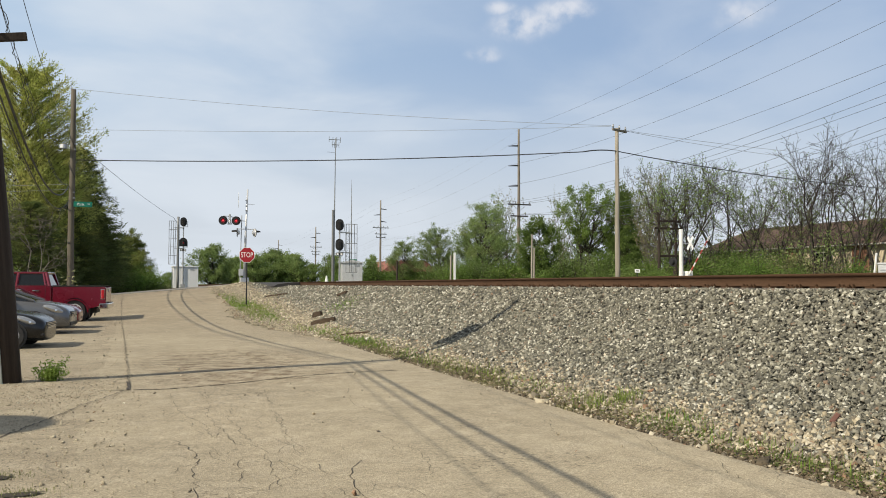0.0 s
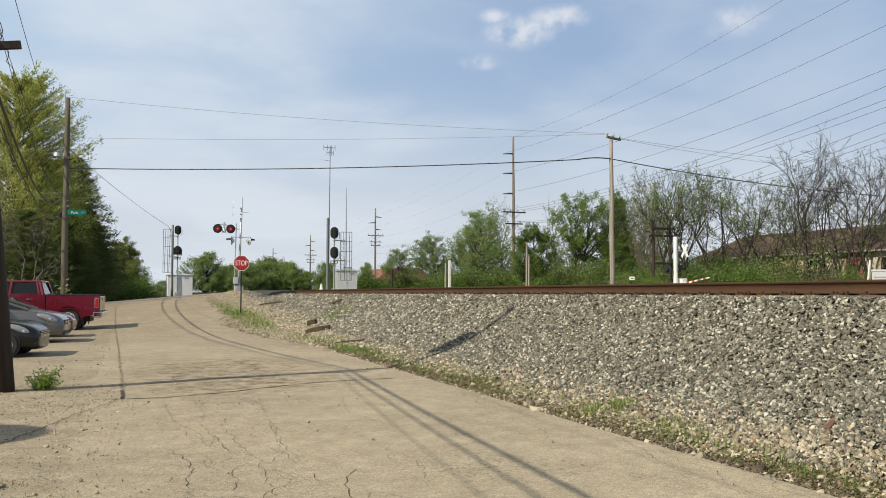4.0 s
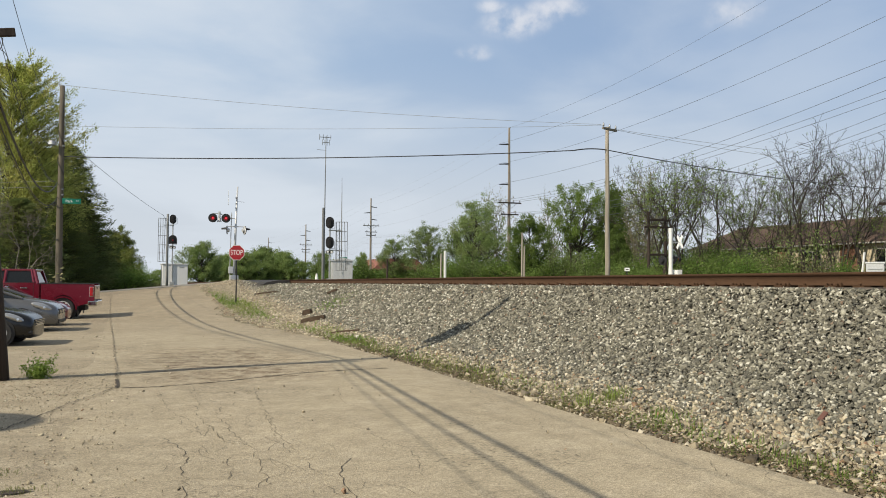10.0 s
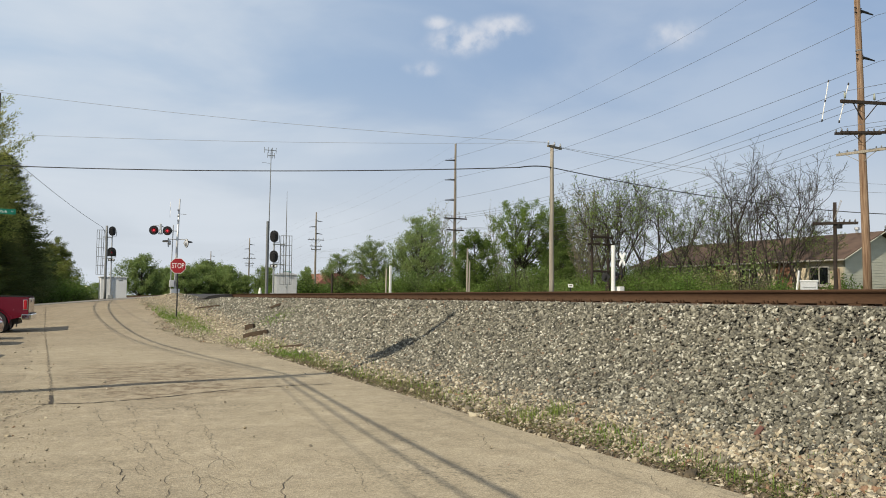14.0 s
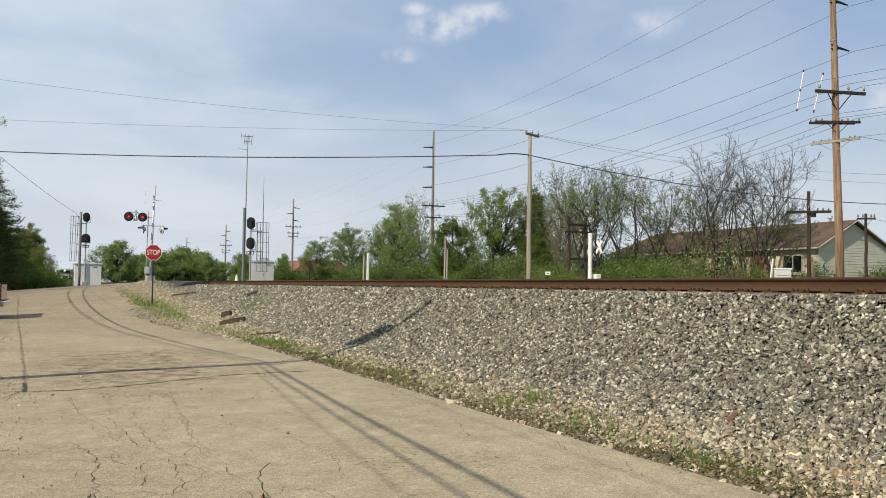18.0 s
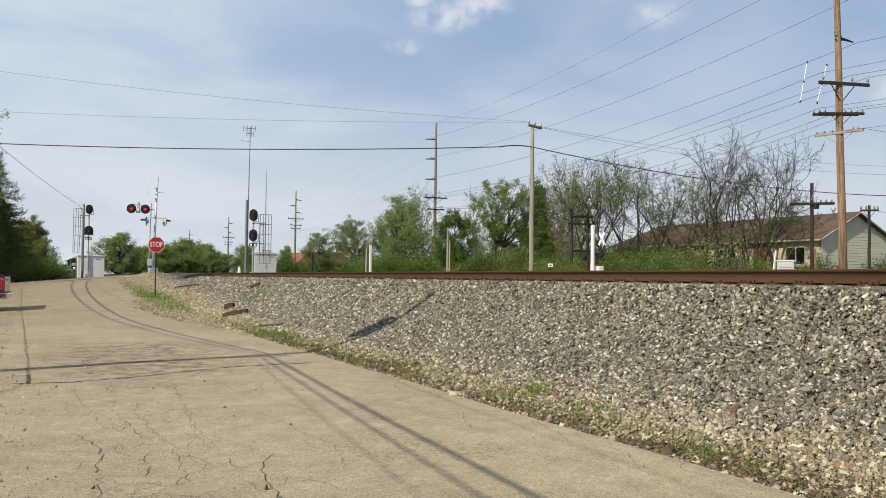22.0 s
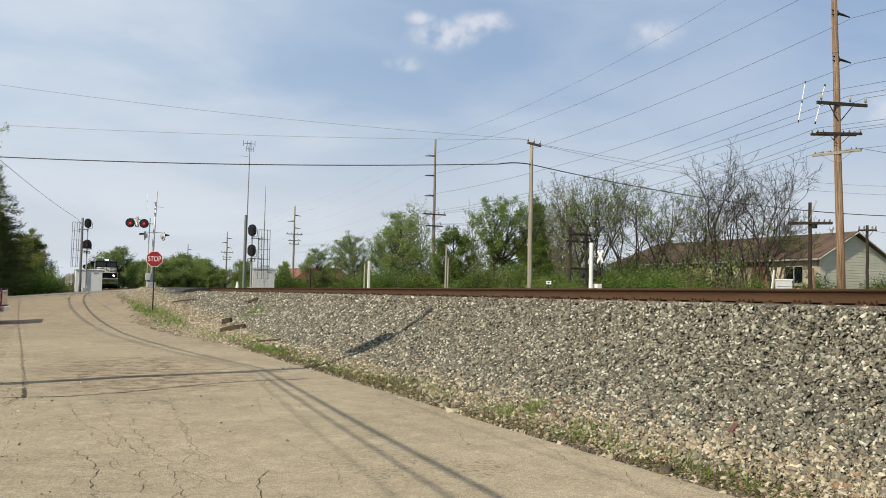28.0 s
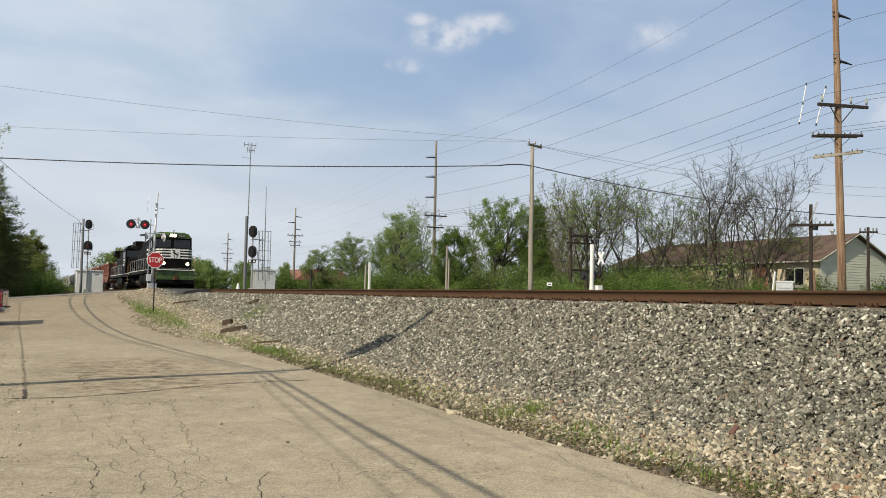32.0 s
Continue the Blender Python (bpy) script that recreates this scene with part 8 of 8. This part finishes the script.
# ---- small things ----
def grass_mesh(name, centres, height, seed, material):
    """Grass: three-cornered blades, bent outwards."""
    rng = np.random.default_rng(seed)
    n = len(centres)
    az = rng.uniform(0, 2 * np.pi, n)
    h = height * rng.lognormal(0, 0.35, n)
    lean = rng.uniform(0.1, 0.9, n) * h
    w = (0.0015 + 0.016 * h) * (1 + np.clip((centres[:, 1] - 12) / 14, 0, 2.2))
    d = np.stack([np.cos(az), np.sin(az), 0 * az], -1)
    p = np.stack([-np.sin(az), np.cos(az), 0 * az], -1)
    up = np.array([0, 0, 1.0])
    a = centres - p * w[:, None]
    b = centres + p * w[:, None]
    m1 = centres + d * (lean * 0.35)[:, None] + up * (h * 0.62)[:, None] + p * (w * 0.8)[:, None]
    m0 = m1 - p * (w * 1.6)[:, None]
    t = centres + d * lean[:, None] + up * (h * 0.97)[:, None]
    v = np.stack([a, b, m1, m0, t], 1).reshape(-1, 3)
    k = 5 * np.arange(n)[:, None]
    f = np.concatenate([k + np.array([[0, 1, 2]]), k + np.array([[0, 2, 3]]), k + np.array([[3, 2, 4]])])
    return mesh_np(name, v, f, material)


def verge():
    rng = np.random.default_rng(77)
    # patches: (x, y, spread x, spread y, blades, height)
    patches = ((5.5, 9.5, 0.14, 0.3, 630, 0.085), (5.75, 9.3, 0.08, 0.12, 210, 0.13), (5.5, 8, 0.15, 0.35, 525, 0.075), (5.42, 7.2, 0.12, 0.4, 294, 0.07), (5.5, 14.2, 0.2, 1.3, 840, 0.08), (5.55, 12.4, 0.15, 0.8, 350, 0.07),
               (5.5, 21.5, 0.2, 1.2, 3120, 0.065), (5.45, 17.6, 0.16, 1.5, 909, 0.07), (7.4, 31.6, 0.35, 0.9, 2145, 0.065), (5.2, 36, 0.45, 2, 2535, 0.065), (4.9, 40.5, 0.45, 1.4, 2925, 0.065), (4.6, 44, 0.4, 2, 975, 0.065), (5.75, 25.3, 0.2, 0.9, 2535, 0.065), (5.5, 11.5, 0.15, 0.6, 420, 0.07), (5.36, 5.8, 0.07, 0.2, 140, 0.08),
               (5.4, 5.3, 0.07, 0.15, 112, 0.08), (5.5, 28, 0.3, 1.3, 1365, 0.065), (5.6, 39, 0.4, 1.8, 1755, 0.065), (5.45, 6.4, 0.08, 0.35, 140, 0.07), (5.9, 5.6, 0.25, 0.3, 91, 0.07), (6.2, 45, 0.8, 2.2, 780, 0.065))
    P, H = [], []
    for x, y, sx, sy, n, h in patches:
        n = int(n * (0.55 if y < 30 else 0.8))
        px, py = rng.normal(x, sx, n), rng.normal(y, sy, n)
        ok = px > np.where(py > 27, 4.3, 5.12)
        px, py = px[ok], py[ok]
        P.append(np.stack([px, py, np.maximum(ballast(px, py), land(px, py)) + np.where(px < 5.5, 0.012, -0.015) * (py > 22) - 0.01], -1))
        H.append(np.full(len(px), h))
    P, H = np.concatenate(P), np.concatenate(H)
    g = part("grass", grass_mesh("grass", P, H, 3, LEAF["grass"]))
    tagged(g, "tufts of grass at the foot of the bank", "grass", kind="stuff")
    # low weeds and dry litter in a narrow band along the asphalt
    n = 30000
    py = 3.6 + 22 * rng.uniform(0, 1, n) ** 1.3
    band = 0.5 + 0.5 * np.sin(py * 1.9 + 1.1) * np.sin(py * 0.63)
    px_ = 5.13 + np.abs(rng.normal(0, 0.13 + 0.26 * band, n))
    ok = rng.uniform(0, 1, n) < 0.25 + 0.75 * band
    px_, py = px_[ok], py[ok]
    pz = np.maximum(ballast(px_, py), land(px_, py)) + rng.uniform(0.0, 0.035, len(px_))
    for share, material, label in ((0.42, LEAF["weed"], "low green weeds along the asphalt edge"), (1.0, LITTER, "dry brown litter along the asphalt edge")):
        pick = rng.uniform(0, 1, len(px_)) < share
        v, f = leaves_np(rng, np.stack([px_, py, pz], -1)[pick], 0.03, 0.4)
        tagged(part("weeds", mesh_np("weeds", v, f, material)), label, "weeds", kind="stuff")
        px_, py, pz = px_[~pick], py[~pick], pz[~pick]
    # dirt and little stones along the road's edge
    n = 5200
    y = rng.uniform(3.5, 50, n) ** 1.0
    x = 5.1 + np.abs(rng.normal(0, 0.2, n)) - 0.06
    st_ = part("edge_stones", stones("edge_stones", np.stack([x, y, np.maximum(ballast(x, y), land(x, y)) + 0.002], -1), 0.014 * rng.lognormal(0, 0.5, n), STONE_TOE, 12))
    tagged(st_, "small tan stones along the road edge", "stones", kind="stuff")
    n = 900
    y = rng.uniform(4, 45, n)
    x = rng.uniform(-5, 5.0, n)
    x = np.where(rng.uniform(size=n) < 0.5, -np.abs(rng.normal(0.4, 1.4, n)), x)
    lo = part("loose_stones", stones("loose_stones", np.stack([x, y, road_z(x, y) + 0.012], -1), 0.009 * rng.lognormal(0, 0.45, n), STONE_TOE, 13))
    tagged(lo, "loose grit scattered over the road", "stones", kind="stuff")


verge()

# dark crumbs of dirt along the edge of the asphalt
rng = np.random.default_rng(90)
n = 3000
y = rng.uniform(3.8, 24, n)
x = 5.1 + np.abs(rng.normal(0, 0.09, n)) - 0.03
dk = part("edge_dirt", stones("edge_dirt", np.stack([x, y, np.maximum(ballast(x, y), land(x, y)) + 0.004], -1), 0.011 * rng.lognormal(0, 0.5, n), SOIL, 15))
tagged(dk, "dark crumbs of earth along the asphalt edge", "dirt", kind="stuff")

# dirt and stones that have spread from the bank over the road's edge
def spill_x(y):
    return np.interp(y, [22, 24, 26.2, 29.2, 32.5, 35.2, 41.5, 49, 56], [5.05, 4.8, 4.62, 4.25, 3.95, 3.6, 4.0, 4.0, 4.3]) + 0.12 * np.sin(np.asarray(y) * 1.9) + 0.07 * np.sin(np.asarray(y) * 4.7)


sv, sf = [], []
sys_ = np.arange(22, 56.4, 0.3)
for k, y in enumerate(sys_):
    for i in range(8):
        x = float(spill_x(y)) + (5.45 - float(spill_x(y))) * i / 7
        sv.append((x, y, float(road_z(x, y)) + (-0.006 if i == 0 else 0.006 + 0.0025 * i)))
    if k:
        for i in range(7):
            sf.append((8 * (k - 1) + i, 8 * (k - 1) + i + 1, 8 * k + i + 1, 8 * k + i))
sp_ = part("verge", mesh_np("verge", sv, sf, SPILL, True))
tagged(sp_, "brown dirt spread over the road's edge", "verge", kind="structure")
rng = np.random.default_rng(88)
n = 15000
y = rng.uniform(23, 56, n)
e = spill_x(y)
x = e + 0.1 + (5.9 - e) * rng.uniform(0, 1, n) ** 0.6
so_ = part("edge_stones", stones("edge_stones", np.stack([x, y, np.maximum(road_z(x, y) + 0.026, ballast(x, y) + 0.006)], -1), 0.02 * np.minimum(rng.lognormal(0, 0.4, n), 1.8), STONE_TOE, 14))
tagged(so_, "tan crushed stone spread near the stop sign", "stones", kind="stuff")

# cracks and joints of the old asphalt
CRACKS = {
    "wide": (((0.45, 6.0), (0.45, 6.52), (0.51, 7.09), (0.51, 7.54), (0.57, 8.01), (0.53, 8.44), (0.43, 8.94)), ((1.6, 5.9), (1.61, 6.29), (1.65, 6.71), (1.8, 7.22), (1.93, 7.46))),
    "fine": (((0.51, 12.51), (0.56, 10.75), (0.69, 10.14), (0.76, 9.71), (0.8, 8.97), (0.92, 9.55)), ((0.83, 7.0), (0.89, 7.24), (0.87, 7.53), (0.94, 7.83)), ((1.63, 10.26), (1.55, 9.26), (1.44, 8.44), (1.3, 8.05)),
             ((0.93, 13.06), (0.97, 11.5), (0.85, 10.53), (0.91, 9.39), (0.97, 8.59)), ((1.07, 10.45), (1.1, 9.04), (1.18, 8.09), (1.11, 7.23), (1.11, 6.69)), ((1.86, 12.75), (1.67, 10.99), (1.53, 9.27), (1.53, 7.97)),
             ((4.9, 7.17), (4.75, 6.68), (4.85, 6.3), (4.6, 5.9)), ((4.47, 9.31), (4.43, 8.87), (4.14, 8.02)), ((4.95, 8.07), (4.8, 7.42), (4.62, 6.88)), ((5.0, 5.8), (4.8, 5.5), (4.9, 5.1)), ((0.9, 8.6), (1.2, 8.4), (1.45, 8.45)),
             ((2.4, 8.6), (2.55, 7.6), (2.3, 6.6)), ((3.0, 12.5), (2.7, 11.0), (2.9, 9.6))),
}
SEAM = mat("dusty_seam", (0.07, 0.055, 0.04), 0.95, dark=(0.24, 0.2, 0.14), scale=1.1, fine=30, bump=0.2, amount=1.0)
crk = empty("cracks", pose(0, 0, 0), "dark cracks and joints in the asphalt", "cracks", kind="structure")
seed = 0
for kind_, width, jag in (("wide", 0.0075, 0.032), ("fine", 0.005, 0.03)):
    for pts in CRACKS[kind_]:
        seed += 1
        ribbon("crack", pts, width, CRACK, 0.005, seed, jag, parent=crk)
ribbon("joint", ((-0.4, 13.35), (0.54, 13.32), (1.57, 13.74), (2.96, 14.5), (3.8, 14.72), (4.5, 14.83)), 0.05, CRACK, 0.006, 91, 0.012, parent=crk)
ribbon("joint", ((-0.02, 13.3), (-0.04, 15.86), (-0.11, 20.3), (-0.19, 26.45), (-0.32, 33.97), (-0.41, 40.08), (-0.5, 50.0)), 0.024, SEAM, 0.014, 92, 0.03, parent=crk)
ribbon("joint", ((-0.02, 13.35), (-0.29, 12.6), (-0.59, 11.74), (-0.82, 10.94), (-1.2, 9.6), (-1.4, 7.0)), 0.02, CRACK, 0.014, 93, 0.02, parent=crk)
ribbon("joint", ((-0.03, 13.3), (-0.02, 13.8), (-0.03, 14.4)), 0.06, CRACK, 0.015, 94, 0.01, parent=crk)
rnd = random.Random(31)
for k in range(150):   # web of fine cracks in the old patches
    cx, cy = (rnd.gauss(1.1, 0.9), rnd.uniform(6, 13)) if k < 80 else (rnd.gauss(1.7, 1.0), rnd.uniform(14.0, 20.5))
    pts, a = [(cx, cy)], rnd.uniform(0, 6.28)
    for _ in range(rnd.randint(2, 4)):
        a += rnd.uniform(-0.9, 0.9)
        cx, cy = cx + 0.14 * math.cos(a), cy + 0.22 * math.sin(a)
        pts.append((cx, cy))
    if all(-0.1 < p[0] < 4.9 for p in pts):
        ribbon("crack", pts, 0.0045, CRACK, 0.005, 200 + k, 0.02, parent=crk)

# ragged hole and worn edge at the side of the lot
rng = np.random.default_rng(47)
for cx, cy, rx_, ry_ in ((-1.0, 7.62, 0.16, 0.07), (-0.78, 7.0, 0.2, 0.06)):
    n = 30
    a = np.arange(n) * 2 * np.pi / n
    k = 1 + 0.16 * np.sin(3 * a + cx) + rng.normal(0, 0.07, n)
    ring = np.stack([cx + rx_ * k * np.cos(a), cy + ry_ * k * np.sin(a)], -1)
    v = [(x, y, float(road_z(x, y)) + 0.014) for x, y in ring] + [(cx, cy, float(road_z(cx, cy)) + 0.016)]
    part("pothole", mesh_np("pothole", v, [(i, (i + 1) % n, n) for i in range(n)], CRACK), None, crk, "dark ragged pothole")
    gx, gy = cx + rx_ * rng.normal(0.2, 0.9, 260), cy + ry_ * rng.normal(0.6, 1.2, 260)
    tagged(part("grass", grass_mesh("grass", np.stack([gx, gy, road_z(gx, gy) + 0.01], -1), np.full(260, 0.02), 31, LEAF["weed"])), "short weeds in the broken asphalt", "grass", kind="stuff")
n = 9000   # grit and gravel on the lot's edge, thickest before the pole
gx, gy = rng.normal(-1.0, 0.75, n), rng.uniform(6.2, 15.6, n)
size = 0.0045 * rng.lognormal(0, 0.45, n)
keep = (gx < 0.25 * np.sin(gy * 2.1) + 0.1) & (rng.uniform(0, 1, n) < np.where(gy > 12, 1.0, 0.45))
gx, gy, size = gx[keep], gy[keep], size[keep]
tagged(part("loose_stones", stones("loose_stones", np.stack([gx, gy, road_z(gx, gy) + 0.01], -1), size, STONE_TOE, 16)), "fine gravel lying on the lot's edge", "stones", kind="stuff")

# weeds at the close pole
weed = empty("weed_clump", pose(-1.2, 14.85, 0.0), "leafy green weeds growing at the pole's foot", "weeds")
rng = np.random.default_rng(4)
paths, pts = [], []
for k in range(26):
    a, r = rng.uniform(0, 6.28), rng.uniform(0.05, 0.34)
    tip = np.array([r * math.cos(a) * 1.1, r * math.sin(a) * 0.6, rng.uniform(0.1, 0.34)])
    paths.append((curve((tip[0] * 0.3, tip[1] * 0.3, -0.03), tip, rng, 0.08, 4), np.linspace(0.005, 0.002, 4)))
    t = rng.uniform(0.1, 1.05, (60, 1))
    pts.append(tip * t + rng.normal(0, 0.035, (60, 3)))
v, f = tubes_np(paths, 4)
part("stalk_work", mesh_np("stems", v, f, LEAF["grass"]), None, weed)
P = np.concatenate(pts)
P[:, 2] = np.abs(P[:, 2])
v, f = leaves_np(rng, P, 0.034)
part("foliage", mesh_np("foliage", v, f, LEAF["grass"]), None, weed)

# broken ties and lumps lying on the bank
OLDWOOD = mat("rotten_tie_wood", (0.075, 0.05, 0.03), 0.95, dark=(0.03, 0.021, 0.015), scale=4, fine=30, bump=0.7, stretch=(0.4, 4, 4))
def lying(name, label, a, b, w, h, seed):
    """A rough timber between two points of the bank."""
    a, b = Vector((*a, float(ballast(*a)) + h * 0.5)), Vector((*b, float(ballast(*b)) + h * 0.55))
    th = empty(name, Matrix.Translation((a + b) / 2), label, "timber", "old timbers")
    d = b - a
    q = d.to_track_quat("X", "Z").to_matrix()
    bm = B()
    rn = random.Random(seed)
    n = 7
    rings = []
    for k in range(n):
        x = (k / (n - 1) - 0.5) * d.length
        s = 1.0 if 0 < k < n - 1 else 0.75
        rings.append([q @ Vector((x + rn.uniform(-0.04, 0.04), y * w * s * rn.uniform(0.85, 1.1), z * h * s * rn.uniform(0.8, 1.1))) for y, z in ((-0.5, -0.5), (0.5, -0.5), (0.5, 0.35), (0.2, 0.5), (-0.45, 0.45))])
    loft(bm, rings)
    part("timber", bm, OLDWOOD, th)
lying("old_tie", "broken brown railway tie lying on the stones", (5.72, 28.9), (6.38, 28.45), 0.2, 0.17, 1)
lying("old_tie", "thin dark split timber lying in the grass", (5.55, 23.8), (6.08, 22.75), 0.1, 0.07, 2)
lying("old_tie", "short weathered wood offcut on the stones", (6.3, 31.6), (6.55, 31.4), 0.2, 0.2, 3)
lying("old_tie", "grey split wood lying near the crossing", (6.4, 44.0), (7.3, 43.2), 0.14, 0.1, 4)
lying("old_tie", "short dark plank half buried in stone", (7.95, 34.8), (8.2, 34.2), 0.16, 0.1, 5)
BRICKRED = mat("broken_brick", (0.15, 0.07, 0.052), 0.9, scale=8, fine=50, bump=0.4)
bk = empty("broken_brick", pose(6.3, 6.5, float(ballast(6.3, 6.5)) + 0.03, 12, -20, 25), "piece of red brick among the stones", "brick")
part("brick", box(B(), (0, 0, 0), (0.17, 0.05, 0.04), bevel=0.008), BRICKRED, bk)

# tarred surface of the level crossing
CROSS_Z = float(rail_z(57))
b = B()
loft(b, [[(7.7, y, 1.35), (7.9, y, CROSS_Z - 0.12), (8.6, y, CROSS_Z - 0.02), (9.2, y, CROSS_Z + 0.004), (9.2, y, 1.3)] for y in (50.2, 51.0, 58.0, 65.6)])
tarr = part("crossing_apron", b, TAR)
tagged(tarr, "black tarred apron of the level crossing", "crossing", kind="structure")
b = B()
box(b, (10.02, 57.8, CROSS_Z - 0.06), (1.24, 15.6, 0.12), bevel=0.01)
box(b, (11.9, 57.8, CROSS_Z - 0.08), (2.2, 15.6, 0.12), bevel=0.01)
mid = part("crossing_panel", b, PARK)
tagged(mid, "worn crossing panels between the rails", "crossing", kind="structure")
far_park = part("road", grid_mesh("road", list(np.arange(13.0, 60, 1.5)), np.linspace(PARK_Y0, PARK_Y1, 6), lambda x, y: 1.62 - 0.2 * sstep(13, 22, x) + 0 * y, PARK))
tagged(far_park, "grey cross road beyond the railway", "road", kind="structure")

# unseen pole and drum added left of the road to cast the lot's round shade
tr = wood_pole("unseen wooden pole with a drum, added for its round shadow", -9.75, 7.8, 0.0, 6.9, 0.17, 0.14, POLEDARK)
# drum sized to the shade it has to throw, not to a real fitting
part("transformer", tube(B(), (0.75, 0.1, 5.3), (0.75, 0.1, 6.5), 0.8, n=20), HUT, tr, "grey unseen drum that casts shade")
part("bracket", box(B(), (0.25, 0.05, 6.0), (0.3, 0.1, 0.5)), STEEL, tr)

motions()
